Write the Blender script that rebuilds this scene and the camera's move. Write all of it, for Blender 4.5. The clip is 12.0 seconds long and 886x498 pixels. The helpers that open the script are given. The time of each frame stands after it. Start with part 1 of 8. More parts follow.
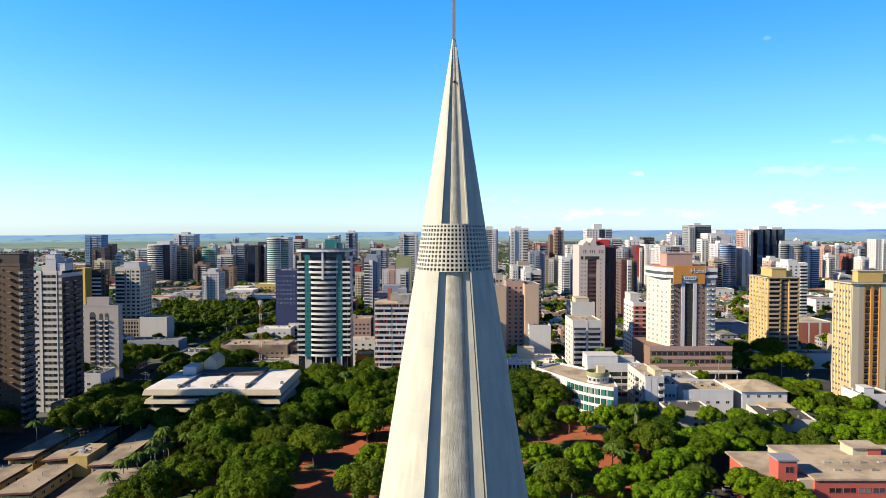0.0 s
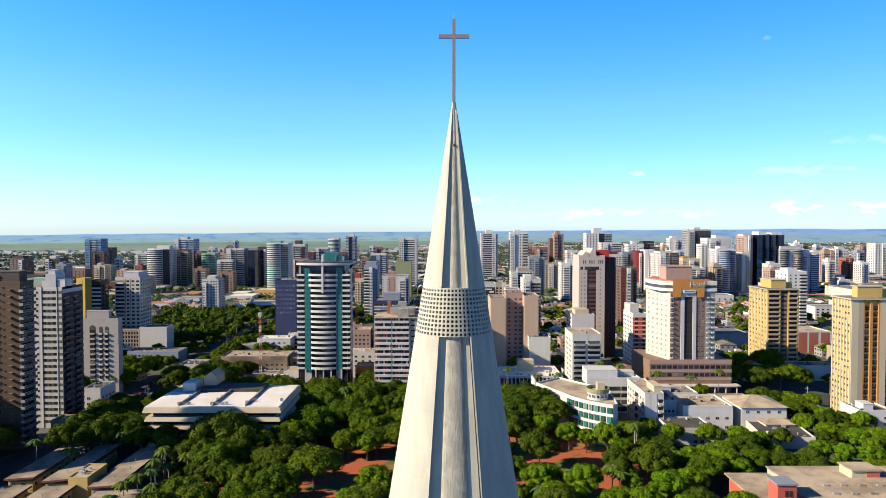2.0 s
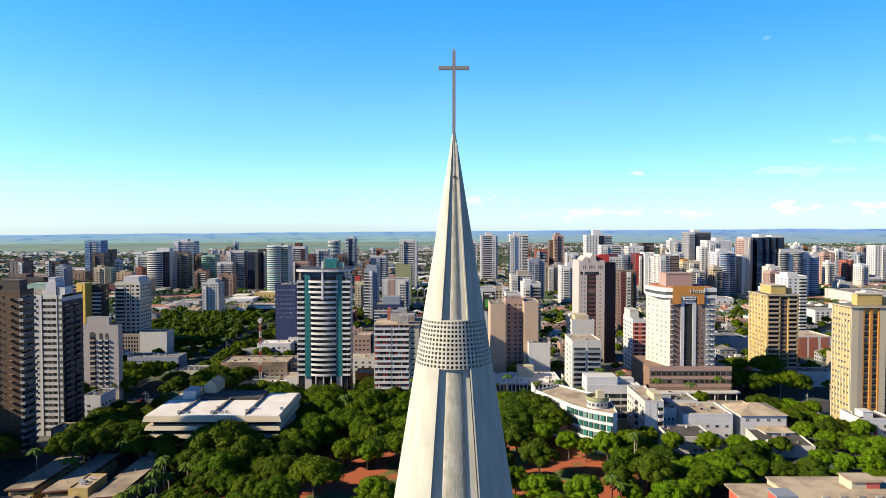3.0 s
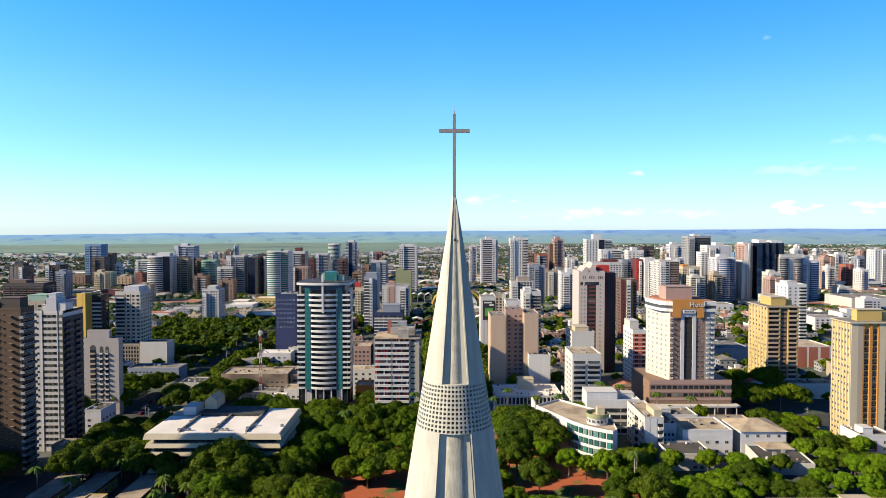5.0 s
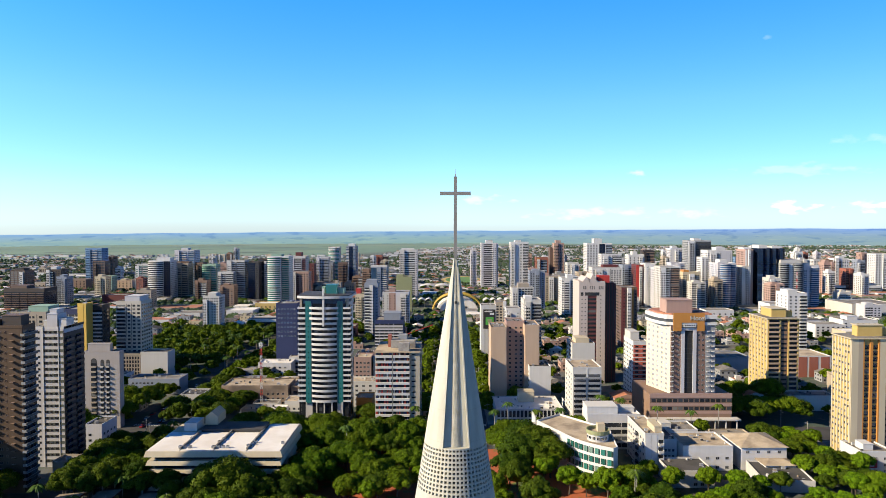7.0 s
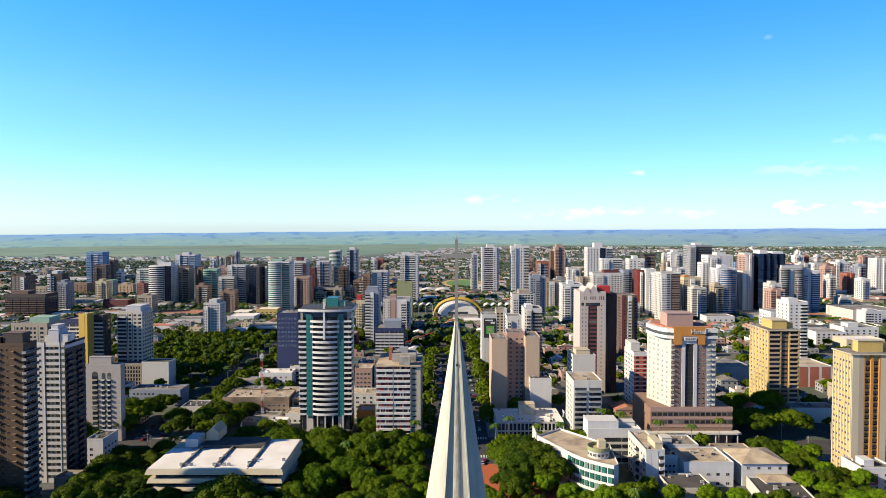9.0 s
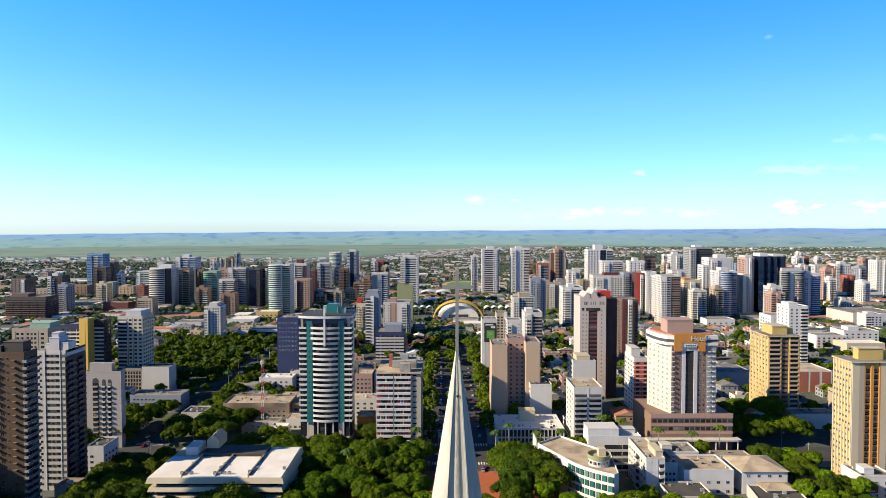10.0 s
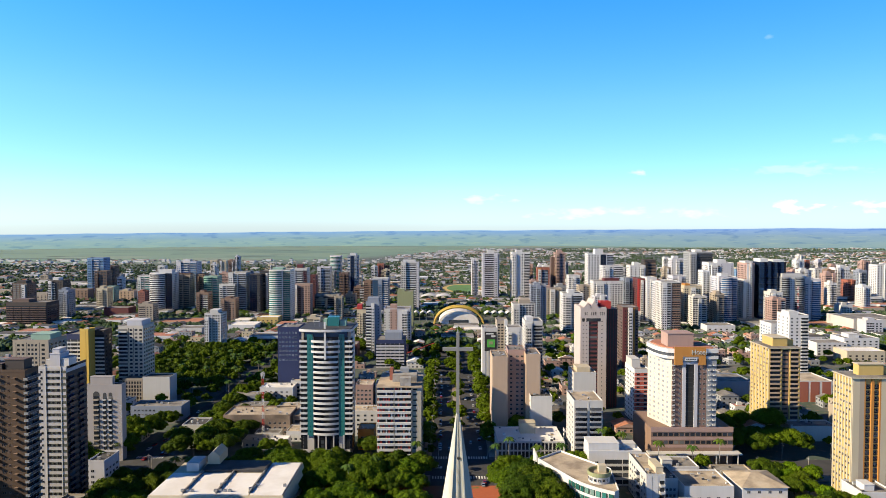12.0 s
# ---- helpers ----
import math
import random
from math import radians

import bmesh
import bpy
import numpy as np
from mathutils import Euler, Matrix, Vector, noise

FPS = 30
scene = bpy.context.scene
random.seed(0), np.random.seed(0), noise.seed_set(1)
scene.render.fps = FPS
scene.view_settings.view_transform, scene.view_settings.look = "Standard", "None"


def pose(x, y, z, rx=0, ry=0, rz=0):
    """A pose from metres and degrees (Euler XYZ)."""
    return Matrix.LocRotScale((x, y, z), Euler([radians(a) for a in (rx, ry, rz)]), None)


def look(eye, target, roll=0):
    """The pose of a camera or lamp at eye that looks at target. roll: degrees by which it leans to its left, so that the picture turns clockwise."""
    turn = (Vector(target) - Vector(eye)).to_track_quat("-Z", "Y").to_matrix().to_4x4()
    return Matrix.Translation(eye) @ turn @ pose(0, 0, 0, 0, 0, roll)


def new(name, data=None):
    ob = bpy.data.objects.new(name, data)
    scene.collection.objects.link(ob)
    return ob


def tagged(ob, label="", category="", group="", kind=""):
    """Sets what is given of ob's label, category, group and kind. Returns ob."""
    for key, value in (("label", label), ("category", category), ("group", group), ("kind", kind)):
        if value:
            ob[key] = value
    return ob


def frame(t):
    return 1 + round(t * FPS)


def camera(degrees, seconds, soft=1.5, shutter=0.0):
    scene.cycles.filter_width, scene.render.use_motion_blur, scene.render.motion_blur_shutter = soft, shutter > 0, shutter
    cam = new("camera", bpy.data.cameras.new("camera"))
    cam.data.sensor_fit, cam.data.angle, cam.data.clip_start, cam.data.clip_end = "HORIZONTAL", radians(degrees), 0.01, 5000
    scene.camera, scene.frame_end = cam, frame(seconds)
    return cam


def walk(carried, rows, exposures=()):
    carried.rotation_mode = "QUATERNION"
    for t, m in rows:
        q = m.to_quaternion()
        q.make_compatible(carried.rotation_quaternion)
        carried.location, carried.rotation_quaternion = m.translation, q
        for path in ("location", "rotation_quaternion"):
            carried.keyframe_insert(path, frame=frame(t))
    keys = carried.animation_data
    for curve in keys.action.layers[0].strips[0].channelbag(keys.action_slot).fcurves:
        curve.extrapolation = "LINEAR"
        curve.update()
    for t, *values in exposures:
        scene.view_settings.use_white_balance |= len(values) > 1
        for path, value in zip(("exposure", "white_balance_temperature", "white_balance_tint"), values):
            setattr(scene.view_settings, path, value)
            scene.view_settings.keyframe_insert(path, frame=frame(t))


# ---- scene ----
import itertools

# camera: a drone rising straight up beside the spire
cam = camera(68, 12.0, soft=0.38)
walk(cam, [
    (0.0, pose(-1.37, -83.0, 89.95, 88.20, 0, 0.00)),
    (1.5, pose(-1.40, -83.0, 95.82, 88.19, 0, -0.02)),
    (3.0, pose(-1.42, -83.0, 101.72, 88.18, 0, -0.03)),
    (4.5, pose(-1.46, -83.0, 107.62, 88.17, 0, -0.03)),
    (6.0, pose(-1.52, -83.0, 113.50, 88.16, 0, -0.02)),
    (7.5, pose(-1.57, -83.0, 119.42, 88.15, 0, 0.02)),
    (9.0, pose(-1.62, -83.0, 125.36, 88.14, 0, 0.06)),
    (10.5, pose(-1.68, -83.0, 131.28, 88.13, 0, 0.09)),
    (12.0, pose(-1.72, -83.0, 137.20, 88.13, 0, 0.11)),
], exposures=[(0.0, 1.1), (12.0, 1.1)])

# light: a clear afternoon, the sun over the left shoulder
SUN_DIR = Vector((-0.945, -0.285, 0.51)).normalized()
world = bpy.data.worlds.new("world")
world.use_nodes = True
scene.world = world
wn, wl = world.node_tree.nodes, world.node_tree.links
sky = wn.new("ShaderNodeTexSky")
sky.sky_type, sky.sun_disc = "NISHITA", False
sky.sun_elevation = math.asin(SUN_DIR.z)
sky.sun_rotation = math.atan2(SUN_DIR.x, SUN_DIR.y)
sky.altitude, sky.air_density, sky.dust_density, sky.ozone_density = 500, 1.0, 0.3, 3.0


def wmath(op, a, b=0.0, c=0.0):
    k = wn.new("ShaderNodeMath")
    k.operation = op
    for i, v in enumerate((a, b, c)):
        if hasattr(v, "is_linked"):
            wl.new(v, k.inputs[i])
        else:
            k.inputs[i].default_value = v
    return k.outputs[0]


def wramp(fac, *stops):
    r = wn.new("ShaderNodeValToRGB")
    while len(r.color_ramp.elements) < len(stops):
        r.color_ramp.elements.new(0.5)
    for e, (p, c) in zip(r.color_ramp.elements, stops):
        e.position, e.color = p, (*c, 1)
    wl.new(fac, r.inputs[0])
    return r.outputs[0]


def wmix(fac, a, b, mode="MIX"):
    m = wn.new("ShaderNodeMix")
    m.data_type, m.blend_type = "RGBA", mode
    for k, v in ((0, fac), (6, a), (7, b)):
        if hasattr(v, "is_linked"):
            wl.new(v, m.inputs[k])
        else:
            m.inputs[k].default_value = v if k == 0 else (*v, 1)
    return m.outputs[2]


def wnoise(vec, scale, detail, stretch):
    mp = wn.new("ShaderNodeMapping")
    mp.inputs["Scale"].default_value = stretch
    tx = wn.new("ShaderNodeTexNoise")
    tx.inputs["Scale"].default_value, tx.inputs["Detail"].default_value = scale, detail
    wl.new(vec, mp.inputs[0])
    wl.new(mp.outputs[0], tx.inputs["Vector"])
    return tx.outputs["Fac"]


# the open sky, the far farmland under its rim with haze in its colours, and a few thin clouds
coord = wn.new("ShaderNodeTexCoord").outputs["Generated"]
axes = wn.new("ShaderNodeSeparateXYZ")
wl.new(coord, axes.inputs[0])
ex, ey, ez = axes.outputs
hs = wn.new("ShaderNodeHueSaturation")
hs.inputs["Saturation"].default_value = 1.25
wl.new(sky.outputs[0], hs.inputs["Color"])
# the last two stops dim the unseen upper sky to deepen shadows
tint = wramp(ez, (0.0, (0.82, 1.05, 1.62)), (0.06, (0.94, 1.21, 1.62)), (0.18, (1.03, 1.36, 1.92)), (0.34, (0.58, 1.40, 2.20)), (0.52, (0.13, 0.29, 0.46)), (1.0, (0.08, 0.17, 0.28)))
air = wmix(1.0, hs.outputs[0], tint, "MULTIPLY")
air = wmix(wmath("MINIMUM", wmath("MAXIMUM", wmath("MULTIPLY", ex, 0.95), 0.0), 1.0), air, wmix(1.0, air, (0.52, 0.55, 0.60), "MULTIPLY"))
cl = wnoise(coord, 34.0, 9, (1.0, 1.0, 2.6))


def clamp01(v):
    return wmath("MINIMUM", wmath("MAXIMUM", v, 0.0), 1.0)


def cloud(x, z, wide, tall):
    """How far inside a cloud bank at that bearing and height a direction lies: 1 in its middle, 0 at its edge."""
    u = wmath("DIVIDE", wmath("SUBTRACT", ex, x), wide)
    v = wmath("DIVIDE", wmath("SUBTRACT", ez, z), tall)
    return wmath("SUBTRACT", 1.0, wmath("SQRT", wmath("ADD", wmath("MULTIPLY", u, u), wmath("MULTIPLY", v, v))))


for x, z, wide, tall, full, hue in ((0.470, 0.027, 0.034, 0.014, 0.75, (9.0, 9.1, 9.4)), (0.575, 0.027, 0.050, 0.014, 0.7, (8.8, 9.0, 9.3)), (0.285, 0.080, 0.014, 0.006, 0.4, (9.2, 9.4, 9.8)),
                                    (0.470, 0.077, 0.085, 0.010, 0.35, (5.6, 6.6, 8.2)), (0.425, 0.250, 0.007, 0.004, 0.1, (9.0, 9.2, 9.6)), (0.545, 0.112, 0.045, 0.010, 0.25, (5.6, 6.6, 8.2)),
                                    (0.060, 0.042, 0.050, 0.008, 0.3, (9.0, 9.2, 9.6)), (0.260, 0.022, 0.170, 0.010, 0.30, (8.6, 8.9, 9.3))):
    inside = wmath("ADD", cloud(x, z, wide, tall), wmath("MULTIPLY", wmath("SUBTRACT", cl, 0.58), 3.6))
    air = wmix(wmath("MULTIPLY", clamp01(wmath("MULTIPLY", inside, 1.6)), full), air, hue)
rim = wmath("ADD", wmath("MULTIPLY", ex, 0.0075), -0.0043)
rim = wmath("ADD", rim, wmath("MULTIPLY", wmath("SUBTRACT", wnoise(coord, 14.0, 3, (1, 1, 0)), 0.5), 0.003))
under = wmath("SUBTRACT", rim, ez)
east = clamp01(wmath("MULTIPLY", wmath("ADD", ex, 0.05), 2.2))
# haze is painted into the land: bluest at the rim, greener below
hazy_land = wramp(wmath("MULTIPLY", under, 30.0), (0.0, (1.35, 2.60, 4.6)), (0.10, (1.50, 2.60, 3.9)), (0.32, (1.65, 2.62, 2.9)), (1.0, (1.55, 2.42, 1.95)))
hazy_land = wmix(east, hazy_land, wmix(1.0, hazy_land, (1.0, 0.95, 1.10), "MULTIPLY"))
hazy_land = wmix(wramp(wnoise(coord, 26.0, 5, (1, 1, 7)), (0.40, (0, 0, 0)), (0.62, (1, 1, 1))), hazy_land, wmix(1.0, hazy_land, (1.13, 1.08, 1.0), "MULTIPLY"))
hazy_land = wmix(wramp(wnoise(coord, 44.0, 10, (1, 1, 5)), (0.56, (0, 0, 0)), (0.66, (1, 1, 1))), hazy_land, wmix(1.0, hazy_land, (0.70, 0.78, 0.92), "MULTIPLY"))
hazy_land = wmix(wramp(wnoise(coord, 52.0, 7, (1, 1, 16)), (0.60, (0, 0, 0)), (0.63, (1, 1, 1))), hazy_land, wmix(1.0, hazy_land, (1.14, 1.08, 0.98), "MULTIPLY"))
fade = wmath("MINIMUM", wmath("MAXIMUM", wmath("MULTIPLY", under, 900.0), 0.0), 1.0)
wl.new(wmix(fade, air, hazy_land), wn["Background"].inputs[0])
wn["Background"].inputs[1].default_value = 0.081
sun = new("sun", bpy.data.lights.new("sun", "SUN"))
sun.data.energy, sun.data.angle, sun.data.color = 5.0, radians(0.5), (1.0, 0.84, 0.60)
sun.matrix_world = look(SUN_DIR * 400, (0, 0, 0))


# ---------------------------------------------------------------- materials
def node_mat(name):
    m = bpy.data.materials.new(name)
    m.use_nodes = True
    n, l = m.node_tree.nodes, m.node_tree.links
    return m, n, l, n["Principled BSDF"]


def noise_node(n, l, scale, detail=4.0, stretch=(1, 1, 1), rough=0.55):
    geo = n.new("ShaderNodeNewGeometry")
    mp = n.new("ShaderNodeMapping")
    mp.inputs["Scale"].default_value = stretch
    tx = n.new("ShaderNodeTexNoise")
    tx.inputs["Scale"].default_value, tx.inputs["Detail"].default_value = scale, detail
    tx.inputs["Roughness"].default_value = rough
    l.new(geo.outputs["Position"], mp.inputs[0])
    l.new(mp.outputs[0], tx.inputs["Vector"])
    return tx.outputs["Fac"]


def ramp(n, l, fac, *stops):
    r = n.new("ShaderNodeValToRGB")
    el = r.color_ramp.elements
    while len(el) < len(stops):
        el.new(0.5)
    for e, (p, c) in zip(el, stops):
        e.position, e.color = p, (*c, 1)
    l.new(fac, r.inputs[0])
    return r.outputs[0]


def mixed(n, l, fac, a, b, mode="MIX"):
    m = n.new("ShaderNodeMix")
    m.data_type, m.blend_type = "RGBA", mode
    for k, v in ((0, fac), (6, a), (7, b)):
        if hasattr(v, "is_linked"):
            l.new(v, m.inputs[k])
        elif k == 0:
            m.inputs[k].default_value = v
        else:
            m.inputs[k].default_value = (*v, 1)
    return m.outputs[2]


def bump(n, l, b, fac, strength, distance):
    k = n.new("ShaderNodeBump")
    k.inputs["Strength"].default_value, k.inputs["Distance"].default_value = strength, distance
    l.new(fac, k.inputs["Height"])
    l.new(k.outputs[0], b.inputs["Normal"])


PAINT_SCALE = 0.63  # scales every paint down, deepening shade against the raised exposure


def mul(c, k):
    return tuple(min(1, v * k) for v in c)


def paint(name, rgb, wear=0.18, rough=0.75):
    """Painted render on walls: streaks running down, blotches and fine grain."""
    m, n, l, b = node_mat(name)
    rgb = mul(rgb, PAINT_SCALE)
    streak = noise_node(n, l, 0.55, 5, (1, 1, 0.08))
    blot = noise_node(n, l, 0.11, 4)
    grain = noise_node(n, l, 3.0, 3)
    c = mixed(n, l, streak, mul(rgb, 1 - wear), mul(rgb, 1 + 0.5 * wear))
    c = mixed(n, l, blot, c, mixed(n, l, 0.5, c, mul(rgb, 1 - 1.2 * wear)))
    l.new(c, b.inputs["Base Color"])
    b.inputs["Roughness"].default_value = rough
    bump(n, l, b, grain, 0.15, 0.02)
    return m


def pane(name, rgb, rough=0.12, vary=0.7):
    """Window glass of furnished rooms; each pane differs a little."""
    m, n, l, b = node_mat(name)
    geo = n.new("ShaderNodeNewGeometry")
    inf = n.new("ShaderNodeObjectInfo")
    add = n.new("ShaderNodeMath")
    add.operation = "ADD"
    l.new(geo.outputs["Random Per Island"], add.inputs[0])
    l.new(inf.outputs["Random"], add.inputs[1])
    fr = n.new("ShaderNodeMath")
    fr.operation = "FRACT"
    l.new(add.outputs[0], fr.inputs[0])
    c = ramp(n, l, fr.outputs[0], (0.0, mul(rgb, 1 - 0.6 * vary)), (0.72, rgb), (0.93, mul(rgb, 1 + 1.5 * vary)),
             (1.0, mixed_rgb(rgb, (0.45, 0.43, 0.38), 0.5 * vary)))
    l.new(c, b.inputs["Base Color"])
    b.inputs["Roughness"].default_value = rough
    b.inputs["IOR"].default_value = 1.5
    return m


def mixed_rgb(a, b, k):
    return tuple(x * (1 - k) + y * k for x, y in zip(a, b))


def rough_stuff(name, a, b_, scale, rough=0.9, relief=0.4, c_=None):
    m, n, l, b = node_mat(name)
    a, b_, c_ = mul(a, 0.9), mul(b_, 0.9), mul(c_ or mul(b_, 0.8), 0.9)
    f1, f2 = noise_node(n, l, scale, 6), noise_node(n, l, scale * 0.13, 4)
    c = mixed(n, l, f1, a, b_)
    c = mixed(n, l, ramp(n, l, f2, (0.42, (0, 0, 0)), (0.62, (1, 1, 1))), c, c_)
    l.new(c, b.inputs["Base Color"])
    b.inputs["Roughness"].default_value = rough
    bump(n, l, b, f1, relief, 0.05)
    return m


def leafy(name, dark, light):
    """Foliage: each leaf spray has its own green, with softer lighter and darker drifts through the crown."""
    m, n, l, b = node_mat(name)
    dark, light = mul(dark, 0.88), mul(light, 0.88)
    geo = n.new("ShaderNodeNewGeometry")
    inf = n.new("ShaderNodeObjectInfo")
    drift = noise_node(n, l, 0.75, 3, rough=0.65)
    c = mixed(n, l, geo.outputs["Random Per Island"], dark, light)
    c = mixed(n, l, ramp(n, l, inf.outputs["Random"], (0, (0.0, 0.0, 0.0)), (1, (0.9, 0.9, 0.9))), c, mixed(n, l, 0.5, c, (0.100, 0.125, 0.006)))
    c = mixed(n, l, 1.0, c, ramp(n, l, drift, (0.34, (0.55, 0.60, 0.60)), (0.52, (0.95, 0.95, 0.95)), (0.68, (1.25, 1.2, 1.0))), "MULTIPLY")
    l.new(c, b.inputs["Base Color"])
    b.inputs["Roughness"].default_value = 0.55
    b.inputs["Specular IOR Level"].default_value = 0.04
    tr = n.new("ShaderNodeBsdfTranslucent")
    l.new(mixed(n, l, 0.5, c, (0.14, 0.20, 0.01)), tr.inputs[0])
    mx = n.new("ShaderNodeMixShader")
    mx.inputs[0].default_value = 0.06
    l.new(b.outputs[0], mx.inputs[1])
    l.new(tr.outputs[0], mx.inputs[2])
    l.new(mx.outputs[0], n["Material Output"].inputs[0])
    return m


WHITE = paint("white_paint", (0.78, 0.77, 0.75))
OFFWHITE = paint("offwhite_paint", (0.69, 0.67, 0.63))
CREAM = paint("cream_paint", (0.66, 0.57, 0.40))
YELLOW = paint("yellow_paint", (0.66, 0.47, 0.15))
SAND = paint("sand_render", (0.48, 0.40, 0.30))
TAN = paint("tan_render", (0.61, 0.45, 0.32))
PINK = paint("pink_render", (0.50, 0.33, 0.27))
GREIGE = paint("greige_render", (0.62, 0.535, 0.485))
ROSE = paint("rose_brown_render", (0.27, 0.165, 0.13))
PINKWHITE = paint("pinkish_grey_render", (0.47, 0.425, 0.40))
SMOKE = paint("smoke_grey_rails", (0.13, 0.125, 0.12))
LILAC = paint("lilac_white_render", (0.67, 0.66, 0.69))
GREY = paint("grey_render", (0.36, 0.37, 0.38))
BLUEGREY = paint("blue_grey_render", (0.30, 0.34, 0.41))
SKYBLUE = paint("sky_blue_paint", (0.20, 0.36, 0.58))
NAVY = paint("navy_cladding", (0.013, 0.030, 0.125))
BROWN = paint("brown_render", (0.16, 0.10, 0.075))
L1BROWN = paint("umber_render", (0.105, 0.057, 0.028))
MIDBROWN = paint("mid_brown_render", (0.30, 0.19, 0.13))
DARK = paint("dark_brown_cladding", (0.055, 0.04, 0.035))
MAROON = paint("maroon_paint", (0.15, 0.03, 0.03))
RED = paint("red_paint", (0.55, 0.04, 0.03))
BRICKRED = paint("brick_red_paint", (0.40, 0.13, 0.08))
ORANGE = paint("orange_paint", (0.62, 0.27, 0.05))
GREEN = paint("pale_green_paint", (0.34, 0.52, 0.40))
OLIVE = paint("olive_render", (0.34, 0.36, 0.18))
TEAL = paint("teal_tiles", (0.03, 0.22, 0.22), 0.25, 0.35)
CHARCOAL = paint("charcoal_metal", (0.05, 0.05, 0.055))
CONCRETE = rough_stuff("old_concrete", (0.34, 0.32, 0.29), (0.24, 0.23, 0.21), 1.2, c_=(0.15, 0.13, 0.11))
ROOFGREY = rough_stuff("flat_roof_screed", (0.27, 0.25, 0.22), (0.15, 0.14, 0.13), 0.8, c_=(0.10, 0.09, 0.08))
ROOFTAN = rough_stuff("tan_fibre_cement", (0.47, 0.39, 0.28), (0.34, 0.275, 0.195), 0.8, c_=(0.235, 0.185, 0.13))
ROOFDARK = rough_stuff("dark_roof_sheet", (0.075, 0.07, 0.068), (0.05, 0.048, 0.046), 0.8)
ROOFWHITE = rough_stuff("white_roof_sheet", (0.76, 0.73, 0.68), (0.66, 0.63, 0.58), 0.5, 0.6, 0.1, (0.62, 0.58, 0.52))
TERRACOTTA = rough_stuff("terracotta_tile", (0.42, 0.17, 0.09), (0.30, 0.12, 0.07), 1.5)
GLASS = pane("dark_window_glass", (0.022, 0.026, 0.032))
BLUEGLASS = pane("blue_window_glass", (0.03, 0.07, 0.13), 0.06)
GREENGLASS = pane("green_window_glass", (0.02, 0.10, 0.085), 0.08)
BLACKGLASS = pane("black_curtain_glass", (0.006, 0.014, 0.035), 0.04, 0.6)
PALEGLASS = pane("pale_curtained_glass", (0.22, 0.25, 0.32), 0.15, 0.4)
CORAL = paint("coral_red_paint", (0.62, 0.13, 0.08))
GOLD = paint("golden_yellow_paint", (0.66, 0.44, 0.07))
POSTERGREEN = paint("poster_green", (0.10, 0.48, 0.06))
SLATE = paint("grey_green_paint", (0.10, 0.115, 0.10))
STONECREAM = paint("pale_stone_paint", (0.72, 0.66, 0.55))
RUSTY = rough_stuff("rain_stained_brown_concrete", (0.30, 0.22, 0.16), (0.20, 0.15, 0.11), 0.5, c_=(0.11, 0.085, 0.065))
DARKGREEN = paint("dark_green_frames", (0.02, 0.09, 0.06))
METAL = paint("galvanised_metal", (0.45, 0.46, 0.47), 0.2, 0.4)
ASPHALT = rough_stuff("asphalt", (0.045, 0.043, 0.042), (0.033, 0.033, 0.034), 0.6, 0.9, 0.2)
PAVING = rough_stuff("paving", (0.28, 0.25, 0.22), (0.22, 0.19, 0.16), 0.7, 0.9, 0.2, (0.2, 0.14, 0.1))
ROADPAINT = rough_stuff("worn_road_paint", (0.7, 0.7, 0.67), (0.55, 0.55, 0.52), 2.0)
BARK = rough_stuff("bark", (0.12, 0.09, 0.065), (0.07, 0.055, 0.04), 3.0)
WINGROOF = rough_stuff("sun_baked_fibre_cement", (0.33, 0.27, 0.20), (0.24, 0.19, 0.14), 0.8, c_=(0.15, 0.12, 0.09))
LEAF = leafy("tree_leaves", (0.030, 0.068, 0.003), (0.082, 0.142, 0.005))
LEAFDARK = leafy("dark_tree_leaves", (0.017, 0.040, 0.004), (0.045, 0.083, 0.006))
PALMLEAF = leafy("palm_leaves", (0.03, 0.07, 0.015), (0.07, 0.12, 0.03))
# far foliage: distance haze is put into the leaf colour as blue
HAZELEAF = leafy("haze_tinted_tree_leaves", (0.032, 0.058, 0.042), (0.058, 0.090, 0.062))
RUBBER = rough_stuff("tyre_rubber", (0.02, 0.02, 0.02), (0.03, 0.03, 0.03), 5.0)


